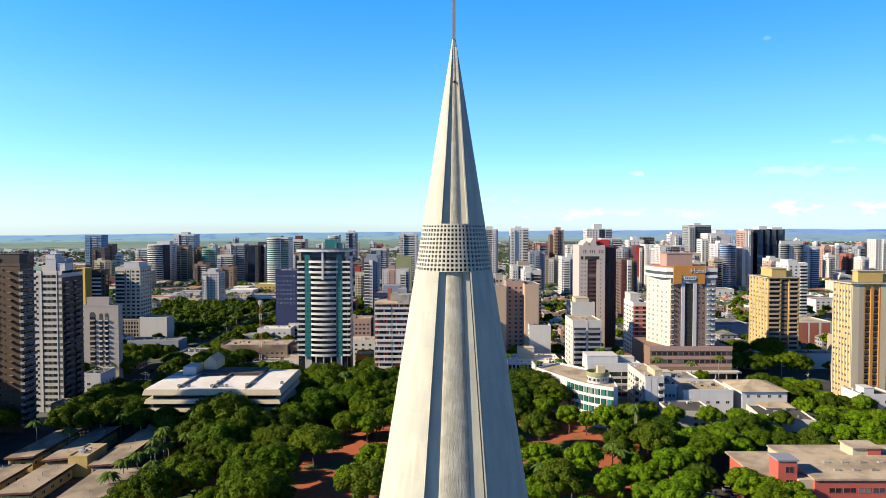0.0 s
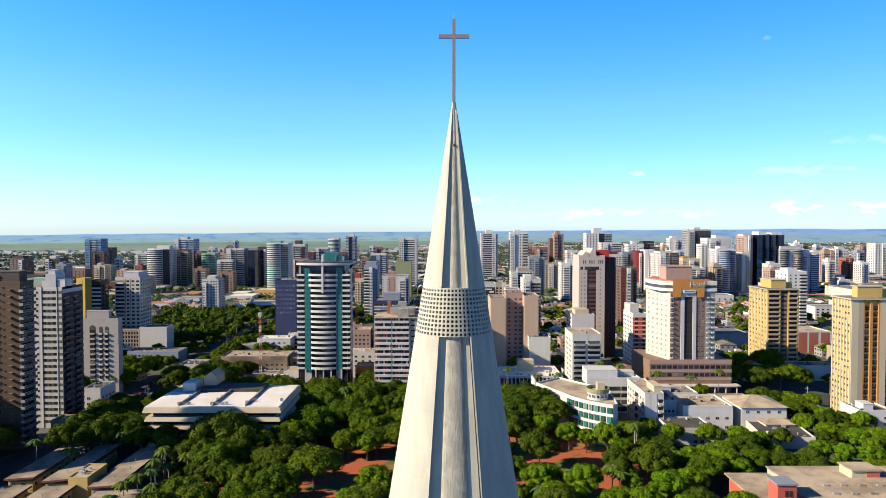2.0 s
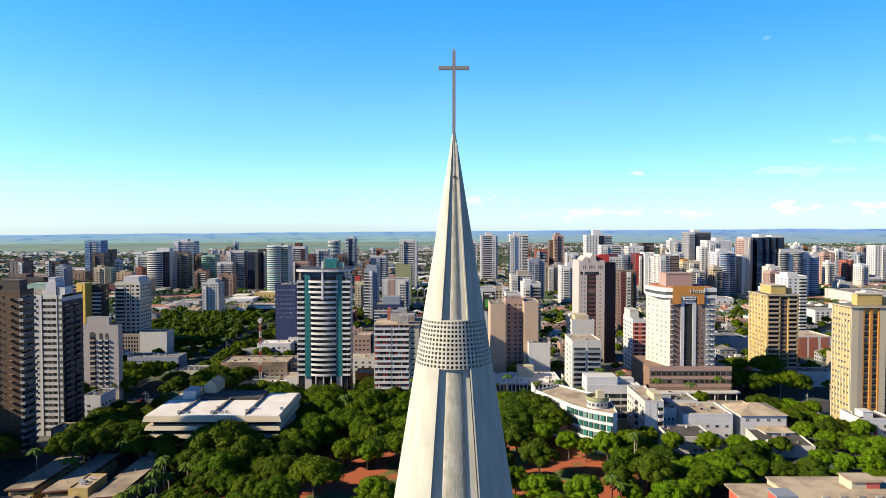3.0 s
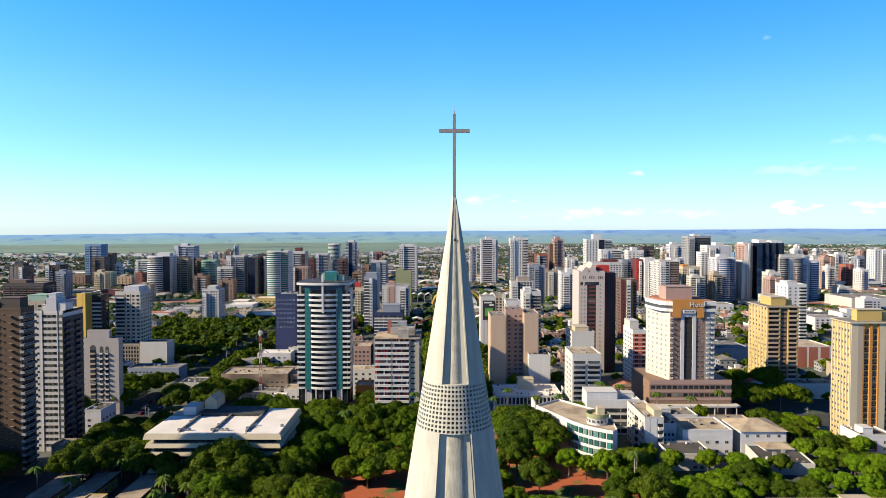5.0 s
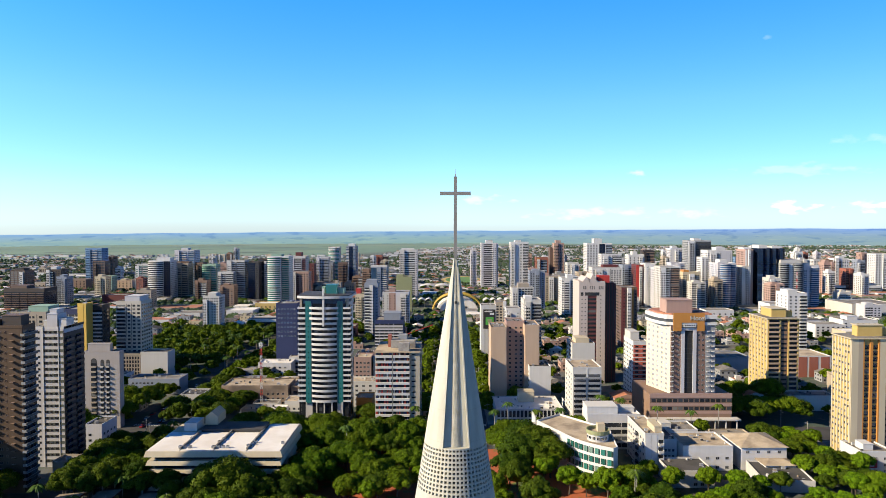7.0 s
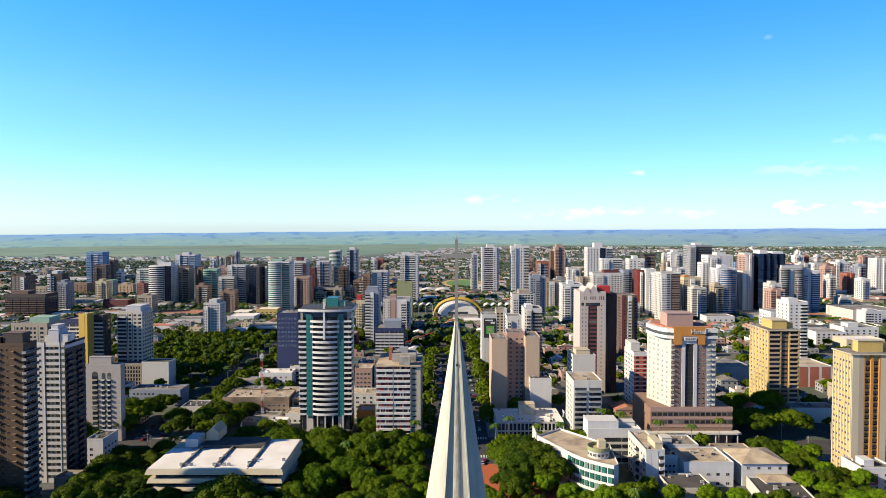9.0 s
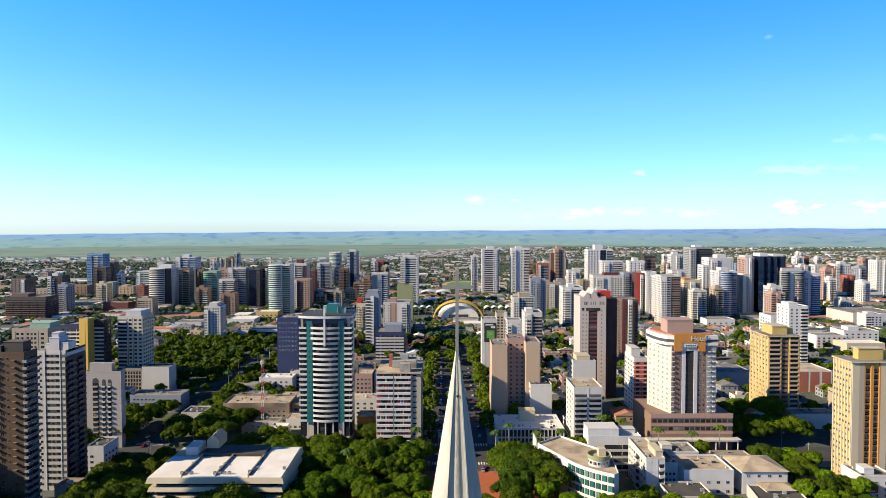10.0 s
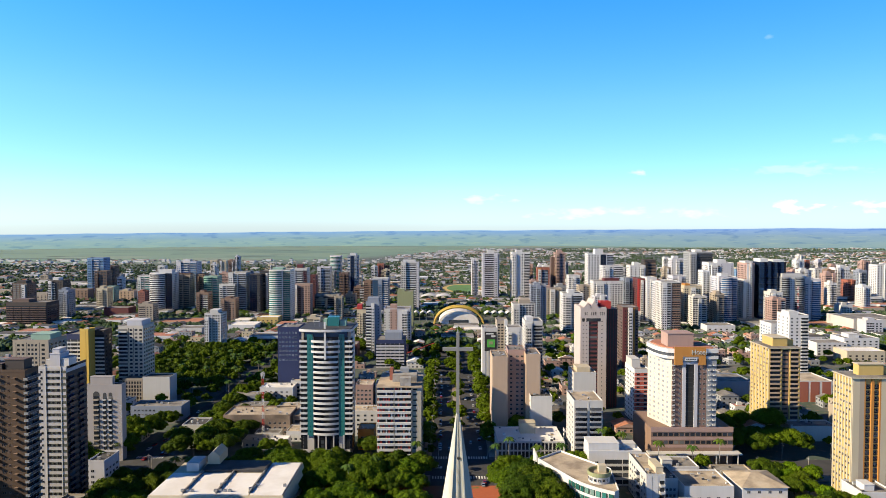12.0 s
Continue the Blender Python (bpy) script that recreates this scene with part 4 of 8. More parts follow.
tower("apartment_tower", "tall dark blue and white tower", "apartment tower", -186.6, 1240, 20.5, 24, 80.2, BLUEGREY, glass=BLUEGLASS, front=((0, 0.25, "band", WHITE, 1), (0.3, 0.7, "glass", BLACKGLASS, 3), (0.75, 1, "band", WHITE, 1)), top=((0.2, 0.8, 0.2, 0.8, 5, WHITE),))
tower("apartment_tower", "white horizontally banded tower with roof sign", "apartment tower", -59.1, 1004, 29.9, 34, 79.6, OFFWHITE, front=((0, 0.86, "band", WHITE, 1), (0.88, 1, "plain", LILAC, 1)), top=((0.1, 0.8, 0.2, 0.8, 3, WHITE),))
tower("office_building", "blue glass office block with white frames", "building", -102.2, 947, 24.8, 26, 54.8, BLUEGREY, glass=BLUEGLASS, front=((0, 0.6, "glass", BLUEGLASS, 4), (0.65, 1, "balc", WHITE, 1)), top=((0.0, 1, 0.0, 0.5, 3, OFFWHITE),))
tower("apartment_tower", "brown apartment tower in the distance", "apartment tower", -148.1, 1417, 15.5, 20, 53.8, BRICKRED, front=((0, 1, "win", BRICKRED, 3),))
tower("apartment_tower", "dark brown apartment tower in the distance", "apartment tower", -135.7, 1437, 13.1, 20, 49.0, BROWN, front=((0, 1, "win", BROWN, 3),))
tower("apartment_tower", "blue-grey tower with white balcony stack", "apartment tower", -78.4, 617, 14.5, 24, 57.3, BLUEGREY, front=((0, 0.52, "balc", WHITE, 1), (0.55, 1, "plain", BLUEGREY, 1)), top=((0.1, 0.9, 0.2, 0.8, 4, BLUEGREY),), fh=3.2)
tower("apartment_tower", "olive green windowless tower side", "apartment tower", -53.3, 782, 20.8, 20, 52.3, OLIVE, top=((0.05, 0.45, 0.2, 0.8, 3, OLIVE),))
tower("office_building", "pale blank-walled block with pink shaft", "building", -57.1, 685, 31.1, 26, 41.3, LILAC, front=((0.0, 0.24, "plain", OFFWHITE, 1), (0.24, 0.5, "plain", PINK, 1), (0.88, 1, "win", GREY, 2)), top=((0.24, 0.48, 0.1, 0.5, 5, PINK),))
tower("office_building", "dark purple-blue low office block", "building", -54.7, 557, 27.5, 30, 26.3, NAVY, front=((0, 1, "band", LILAC, 6),), top=((0.3, 0.9, 0.2, 0.8, 7, BLUEGREY),))
tower("office_building", "cream and red small block with grid windows", "building", -102.8, 717, 11.7, 20, 36.2, CREAM, front=((0, 1, "win", CREAM, 4),), top=((0, 0.5, 0.2, 0.8, 6, RED),))
tower("office_building", "dark red office block with white grid windows", "building", -105.2, 607, 22.6, 22, 13.0, MAROON, front=((0, 1, "win", MAROON, 6),))
tower("office_building", "plain beige block with one window strip", "building", -128.2, 577, 19.9, 24, 23.6, SAND, front=((0.6, 0.95, "band", SAND, 1),))
tower("office_building", "unfinished dark concrete frame building", "building", -200.7, 1024, 41.0, 30, 23.7, CONCRETE, front=((0, 1, "balc", BROWN, 5),), fh=3.6)
tower("office_building", "navy blue clad block with square windows", "building", -129.8, 453, 17.1, 24, 54.8, NAVY, near=True, glass=BLUEGLASS, front=((0.04, 0.96, "win", NAVY, 6),), fh=3.7, base=27)
tower("apartment_tower", "thin white apartment tower far off", "apartment tower", 58.9, 1207, 13.3, 20, 73.2, LILAC, front=((0.1, 0.5, "plain", WHITE, 1), (0.55, 0.95, "win", LILAC, 2)), top=((0.3, 0.8, 0.2, 0.8, 4, LILAC),))
tower("apartment_tower", "tall dark-banded white tower", "apartment tower", 87.4, 1172, 32.4, 28, 87.3, LILAC, front=((0.0, 0.14, "plain", LILAC, 1), (0.16, 0.84, "band", LILAC, 1), (0.86, 1, "plain", LILAC, 1)), top=((0.3, 0.7, 0.2, 0.8, 6, WHITE),), fh=3.6)
tower("apartment_tower", "tall plain white tower with banded edge", "apartment tower", 145.2, 1177, 34.7, 26, 89.3, WHITE, front=((0, 0.5, "plain", WHITE, 1), (0.5, 0.66, "win", WHITE, 1), (0.7, 1, "balc", WHITE, 1)), top=((0.25, 0.6, 0.2, 0.8, 4, WHITE),))
tower("apartment_tower", "white ribbed apartment block with beige cabin", "apartment tower", 94.6, 707, 27.2, 22, 44.7, OFFWHITE, front=((0.05, 0.95, "fins", OFFWHITE, 7),), top=((0.3, 0.8, 0.2, 0.8, 5, SAND),))
tower("apartment_tower", "white tower with grey balconies", "apartment tower", 80.5, 517, 16.0, 24, 50.9, OFFWHITE, front=((0, 0.45, "plain", WHITE, 1), (0.48, 1, "balc", GREY, 2)), left=((0, 1, "win", OFFWHITE, 3),), top=((0.1, 0.5, 0.2, 0.8, 3, WHITE),))
tower("office_building", "plain white box-shaped building", "building", 69.2, 575, 14.2, 20, 35.8, WHITE, front=((0.1, 0.9, "plain", WHITE, 1),))
tower("office_building", "grey-beige block with small windows", "building", 59.6, 607, 11.3, 22, 38.5, SAND, front=((0, 1, "win", SAND, 3),))
tower("office_building", "white gable wall carrying a large dark poster", "building", 38.2, 488, 13.3, 18, 49.0, OFFWHITE, front=((0.0, 0.2, "plain", WHITE, 1),), near=True)
tower("apartment_tower", "tan apartment tower with deep central recess and plain wing", "apartment tower", 35.6, 351, 10.5, 24, 50.7, TAN, front=((0.05, 0.95, "plain", TAN, 1),), near=True)
tower("apartment_tower", "tan apartment tower recess with small windows", "apartment tower", 47.6, 361, 12.1, 17, 53.4, PINK, front=((0.08, 0.3, "win", MIDBROWN, 1), (0.4, 0.95, "win", MIDBROWN, 2)), near=True)
tower("apartment_tower", "tan apartment tower with deep central recess and blank wing", "apartment tower", 57.6, 351, 9.7, 24, 52.2, TAN, front=((0.05, 0.95, "plain", TAN, 1),), near=True)
tower("apartment_tower", "brown and red block in the distance", "apartment tower", 187.1, 1167, 23.7, 22, 60.5, BRICKRED, front=((0.1, 0.3, "plain", ORANGE, 1), (0.4, 0.9, "band", BLUEGREY, 1)))
tower("apartment_tower", "slim tan tower with stepped crown", "apartment tower", 232.4, 1241, 20.5, 22, 85.8, PINK, front=((0, 0.3, "plain", SAND, 1), (0.35, 0.95, "win", PINK, 3)), top=((0.2, 0.7, 0.2, 0.8, 6, PINK),))
tower("apartment_tower", "dark brown tower beside a tan one", "apartment tower", 219.2, 1247, 8.0, 20, 76.5, BROWN)
tower("apartment_tower", "low beige brick apartment block", "apartment tower", 163.1, 917, 29.2, 22, 43.6, SAND, front=((0, 1, "win", SAND, 5),), top=((0, 0.4, 0.2, 0.8, 4, PINK),))
# white strip stands for the sunlit flank, blue-grey for the shaded front
tower("apartment_tower", "white apartment tower with balconies tinted blue-grey for shade", "apartment tower", 162.0, 749, 25.8, 24, 53.2, WHITE, front=((0, 0.14, "win", WHITE, 1), (0.16, 0.45, "plain", WHITE, 1), (0.48, 0.95, "balc", BLUEGREY, 2)), top=((0.3, 0.6, 0.2, 0.8, 4, WHITE),))
tower("apartment_tower", "white apartment tower with rows of windows", "apartment tower", 198.7, 927, 17.4, 20, 62.8, OFFWHITE, front=((0, 1, "win", OFFWHITE, 4),))
tower("apartment_tower", "beige-grey apartment tower with small windows", "apartment tower", 203.6, 877, 16.5, 20, 52.1, SAND, front=((0, 1, "win", SAND, 3),))
tower("apartment_tower", "white tower with tall black glass strip", "apartment tower", 284.3, 1117, 46.5, 28, 88.4, WHITE, front=((0, 0.45, "win", WHITE, 4), (0.5, 0.72, "glass", BLACKGLASS, 2), (0.75, 1, "band", BLUEGREY, 2)), top=((0.3, 0.62, 0.2, 0.8, 9, WHITE),))
tower("apartment_tower", "white apartment tower with rows of windows", "apartment tower", 278.3, 1007, 33.8, 22, 72.9, WHITE, front=((0, 0.5, "win", WHITE, 3), (0.55, 1, "balc", WHITE, 1)))
tower("apartment_tower", "white block with grid of windows", "apartment tower", 233.3, 857, 42.1, 24, 59.9, OFFWHITE, front=((0.02, 0.4, "win", OFFWHITE, 4), (0.45, 0.6, "plain", WHITE, 1), (0.63, 1, "win", OFFWHITE, 4)), top=((0.4, 0.9, 0.2, 0.8, 4, MAROON),))
tower("apartment_tower", "white apartment block with roof cabin", "apartment tower", 346.1, 1097, 28.4, 24, 68.5, WHITE, front=((0, 1, "win", WHITE, 4),), top=((0.3, 0.6, 0.2, 0.8, 6, WHITE),))
tower("apartment_tower", "dark banded office tower far off", "apartment tower", 421.7, 1267, 23.2, 24, 70.2, DARK, front=((0, 1, "band", MIDBROWN, 1),))
tower("apartment_tower", "grey-blue apartment tower with balconies", "apartment tower", 282.7, 917, 20.6, 22, 59.9, BLUEGREY, front=((0, 1, "balc", BLUEGREY, 2),))
tower("apartment_tower", "red and brown apartment tower", "apartment tower", 278.8, 847, 12.8, 24, 64.5, MAROON, front=((0, 0.3, "plain", RED, 1), (0.4, 1, "win", TAN, 2)))
tower("apartment_tower", "white apartment tower with teal windows", "apartment tower", 290.2, 840, 14.3, 24, 66.4, WHITE, glass=BLUEGLASS, front=((0, 0.3, "plain", WHITE, 1), (0.35, 1, "balc", WHITE, 1)))
tower("apartment_tower", "white apartment tower with pink band", "apartment tower", 297.7, 817, 15.5, 22, 62.2, LILAC, front=((0, 0.5, "balc", WHITE, 1), (0.55, 1, "win", LILAC, 2)))
tower("apartment_tower", "maroon and gold-brown apartment tower", "apartment tower", 180.4, 557, 15.4, 22, 58.8, BROWN, front=((0, 0.25, "plain", MAROON, 1), (0.28, 0.62, "balc", BROWN, 2), (0.64, 0.78, "plain", ORANGE, 1), (0.8, 1, "win", BROWN, 1)))
tower("apartment_tower", "white and brown banded apartment block", "apartment tower", 290.6, 762, 25.4, 24, 66.8, OFFWHITE, front=((0, 0.5, "balc", WHITE, 1), (0.55, 1, "band", MIDBROWN, 2)))
tower("apartment_tower", "pale grey and pink slab tower", "apartment tower", 443.0, 1167, 23.7, 22, 77.7, LILAC, front=((0, 0.45, "plain", WHITE, 1), (0.5, 1, "win", PINK, 3)), top=((0.2, 0.6, 0.2, 0.8, 5, WHITE),))
tower("apartment_tower", "cream apartment tower with small windows", "apartment tower", 351.2, 847, 24.8, 22, 54.1, CREAM, front=((0.0, 0.25, "win", CREAM, 2), (0.35, 0.95, "win", CREAM, 4)), top=((0.1, 0.4, 0.2, 0.8, 3, ORANGE),))
tower("apartment_tower", "blue-white apartment tower with balconies", "apartment tower", 356.7, 917, 20.6, 22, 63.3, LILAC, front=((0, 1, "balc", LILAC, 2),))
tower("apartment_tower", "tall white tower with dark banded wing", "apartment tower", 441.0, 1049, 39.0, 30, 94.7, GREY, front=((0, 0.3, "plain", WHITE, 1), (0.33, 1, "band", CHARCOAL, 1)), top=((0.3, 0.6, 0.2, 0.8, 4, WHITE),))
tower("apartment_tower", "white stepped apartment tower", "apartment tower", 431.3, 943, 38.8, 28, 81.5, WHITE, front=((0, 0.2, "win", WHITE, 2), (0.25, 0.45, "balc", WHITE, 1), (0.5, 0.95, "plain", LILAC, 1)), top=((0.4, 0.75, 0.2, 0.8, 5, WHITE),))
tower("apartment_tower", "narrow white apartment tower far off", "apartment tower", 382.0, 877, 9.9, 20, 73.6, WHITE, front=((0, 1, "win", WHITE, 2),))
# lilac and blue-grey paint carries the shade of this front
tower("apartment_tower", "round-fronted white tower with strips tinted blue for shade", "apartment tower", 397.0, 840, 27.8, 26, 67.2, LILAC, glass=BLUEGLASS, front=((0, 0.12, "plain", WHITE, 1), (0.15, 0.7, "bow", LILAC, 1), (0.74, 1, "balc", BLUEGREY, 1)), top=((0.25, 0.6, 0.2, 0.8, 5, WHITE),))
tower("apartment_tower", "blue glass apartment tower with bands", "apartment tower", 460.4, 937, 17.5, 22, 71.1, SKYBLUE, glass=BLUEGLASS, front=((0, 1, "band", SKYBLUE, 1),))
tower("apartment_tower", "narrow white and cream apartment tower", "apartment tower", 427.6, 847, 9.6, 20, 62.9, OFFWHITE, front=((0.5, 0.9, "win", OFFWHITE, 1),))
tower("office_building", "pink and white flank of a glass tower", "building", 433.4, 849, 11.2, 30, 86.0, PINK, front=((0, 0.25, "plain", WHITE, 1),), top=((0, 1, 0.2, 0.8, 3, WHITE),))
tower("apartment_tower", "grey striped round tower with white crown", "apartment tower", 488.3, 840, 31.0, 30, 67.2, GREY, front=((0, 0.38, "bow", GREY, 1), (0.4, 0.6, "plain", WHITE, 1), (0.62, 1, "bow", GREY, 1)), top=((0.05, 0.95, 0.05, 0.9, 5, OFFWHITE),))
tower("apartment_tower", "pale grey tower with bowed balconies", "apartment tower", 523.3, 855, 25.8, 26, 63.2, LILAC, glass=BLUEGLASS, front=((0, 0.22, "balc", BLUEGREY, 1), (0.25, 0.5, "plain", WHITE, 1), (0.54, 1, "bow", LILAC, 2)), top=((0.3, 0.6, 0.2, 0.8, 3, WHITE),))
tower("apartment_tower", "white and grey slab block", "apartment tower", 796.8, 1297, 38.0, 22, 50.2, OFFWHITE, front=((0, 1, "win", OFFWHITE, 6),))
tower("apartment_tower", "white and pink apartment block", "apartment tower", 811.7, 1257, 30.0, 22, 54.4, WHITE, front=((0, 0.5, "balc", PINK, 1), (0.55, 1, "win", WHITE, 3)), top=((0.4, 0.8, 0.2, 0.8, 5, WHITE),))
tower("apartment_tower", "brick-orange apartment block with balconies", "apartment tower", 712.2, 1067, 13.9, 20, 44.9, BRICKRED, front=((0, 1, "balc", BRICKRED, 1),))
tower("apartment_tower", "white apartment tower with balconies", "apartment tower", 785.0, 1087, 30.2, 24, 69.9, WHITE, front=((0, 0.5, "win", WHITE, 3), (0.55, 1, "balc", OFFWHITE, 1)))
tower("apartment_tower", "white tower with stacked dark-edged balconies", "apartment tower", 315.8, 503, 17.1, 22, 58.4, WHITE, front=((0, 0.55, "win", WHITE, 2), (0.6, 1, "balc", OFFWHITE, 1)), left=((0, 1, "win", WHITE, 3),), near=True, top=((0.1, 0.6, 0.2, 0.8, 3, WHITE),))
tower("apartment_tower", "white block with blue glass and arched top", "apartment tower", 331.4, 567, 16.8, 24, 41.2, WHITE, glass=BLUEGLASS, front=((0, 0.3, "plain", WHITE, 1), (0.35, 1, "band", LILAC, 1)))
tower("apartment_tower", "red and white banded apartment block", "apartment tower", 136.3, 373, 10.2, 24, 37.7, WHITE, front=((0, 1, "stripe", CORAL, 2),), left=((0, 1, "win", WHITE, 6),), near=True, top=((0, 0.6, 0.3, 0.9, 6, OFFWHITE),))
tower("office_building", "long low white warehouse with flat roof", "building", 724.6, 1067, 84.1, 60, 15.3, WHITE, front=((0, 1, "band", GREY, 6),), roof=ROOFGREY)
tower("office_building", "large low white shopping shed", "building", 559.2, 762, 65.4, 60, 18.1, OFFWHITE, front=((0.2, 0.3, "plain", RED, 1),), roof=ROOFGREY)
tower("office_building", "long dark block with glazed balcony floors", "building", -577.3, 817, 55.7, 30, 33.5, DARK, front=((0, 1, "balc", BROWN, 5),), left=((0, 1, "win", DARK, 3),), top=((0.1, 0.5, 0.2, 0.8, 4, BROWN),))
tower("apartment_tower", "brown apartment tower with stepped top", "apartment tower", -657.2, 927, 22.6, 24, 50.7, BROWN, front=((0, 1, "fins", BROWN, 4),), top=((0.2, 0.8, 0.2, 0.8, 4, DARK),))
tower("apartment_tower", "dark tower with white window bays", "apartment tower", -684.8, 1067, 25.7, 24, 43.9, DARK, front=((0.05, 0.5, "balc", WHITE, 1), (0.6, 0.95, "win", GREY, 2)), top=((0.2, 0.6, 0.2, 0.8, 5, WHITE),))
tower("apartment_tower", "slim cream tower far behind the skyline", "apartment tower", -705.4, 1917, 22.4, 20, 37.3, CREAM, front=((0, 1, "win", CREAM, 3),))
tower("apartment_tower", "slim cream twin tower far behind", "apartment tower", -676.2, 1917, 18.9, 20, 35.6, CREAM, front=((0, 1, "win", CREAM, 3),))
tower("apartment_tower", "brown and beige low flats", "apartment tower", -734.6, 1097, 33.5, 22, 17.8, SAND, front=((0, 1, "win", SAND, 5),))
tower("apartment_tower", "beige-brown apartment flats with grid windows", "apartment tower", -693.1, 1147, 42.3, 22, 20.1, MIDBROWN, front=((0, 1, "win", SAND, 6),))
tower("apartment_tower", "orange-beige low block of flats", "apartment tower", -597.2, 1137, 33.6, 22, 18.7, TAN, front=((0, 1, "win", TAN, 5),), top=((0.3, 0.6, 0.2, 0.8, 3, CREAM),))
tower("office_building", "dark red warehouse with flat roof", "building", -494.7, 899, 37.2, 24, 16.0, MAROON)
tower("office_building", "long shed with terracotta roof", "building", -368.9, 819, 55.9, 40, 6.5, SAND, roof=TERRACOTTA)
tower("office_building", "grey-white sheds with gabled roofs", "building", -325.4, 745, 32.8, 24, 9.0, OFFWHITE, roof=ROOFGREY)
tower("office_building", "white shed with pale sheet roof", "building", -269.2, 778, 35.5, 34, 8.0, WHITE, roof=ROOFWHITE)
tower("office_building", "bright yellow walled shop building", "building", -247.3, 825, 29.7, 22, 12.0, YELLOW, roof=ROOFWHITE, front=((0, 1, "win", YELLOW, 5),))
tower("office_building", "long white shed with orange eaves", "building", -210.9, 674, 33.9, 26, 11.0, WHITE, roof=ROOFGREY, front=((0, 1, "band", ORANGE, 1),), fh=9)
tower("office_building", "white low building with sign base", "building", -462.3, 987, 38.7, 30, 7.0, WHITE, roof=ROOFWHITE, front=((0, 1, "band", WHITE, 6),))
tower("office_building", "white low house among trees", "building", 350.8, 750, 35.8, 24, 12.0, WHITE, front=((0, 1, "win", WHITE, 5),))
tower("office_building", "tan low hall with flat roof", "building", 431.4, 831, 40.9, 30, 8.0, SAND, roof=ROOFTAN)
tower("office_building", "long shed with red tile roof", "building", 511.6, 807, 36.7, 26, 6.0, SAND, roof=TERRACOTTA)
tower("office_building", "white two-storey building with flat roof", "building", 414.0, 618, 32.5, 22, 13.0, WHITE, front=((0, 1, "win", WHITE, 6),))
tower("office_building", "white block with roof cabin", "building", 450.2, 625, 37.8, 26, 17.0, WHITE, front=((0, 1, "win", WHITE, 6),), top=((0.2, 0.5, 0.2, 0.7, 4, WHITE),))
tower("office_building", "pale long low commercial building", "building", 685.1, 1081, 62.1, 34, 10.0, OFFWHITE, front=((0, 1, "band", GREY, 6),), roof=ROOFGREY)
tower("office_building", "white terrace with cream cabin", "building", 423.7, 576, 38.5, 24, 12.0, CREAM, roof=ROOFWHITE, front=((0, 1, "win", CREAM, 6),))
tower("office_building", "dark glazed commercial hall", "building", -335.6, 1207, 83.2, 30, 9.0, CHARCOAL, roof=ROOFGREY)


# ---------------------------------------------------------------- buildings with a shape of their own
def curved_balcony(w, bow, rail=1.12):
    s = Shape(WHITE)
    outer, inner = arc_poly(w, bow, 0.2), arc_poly(w, bow, 0.2, inset=0.18)
    s.prism(outer, -0.22, 0.0, WHITE)
    n = 11
    for i in range(n - 1):
        a, b, c, d = outer[i], outer[i + 1], inner[i + 1], inner[i]
        s.prism((a, b, c, d), 0.0, rail, WHITE)
    return s.mesh("balcony")


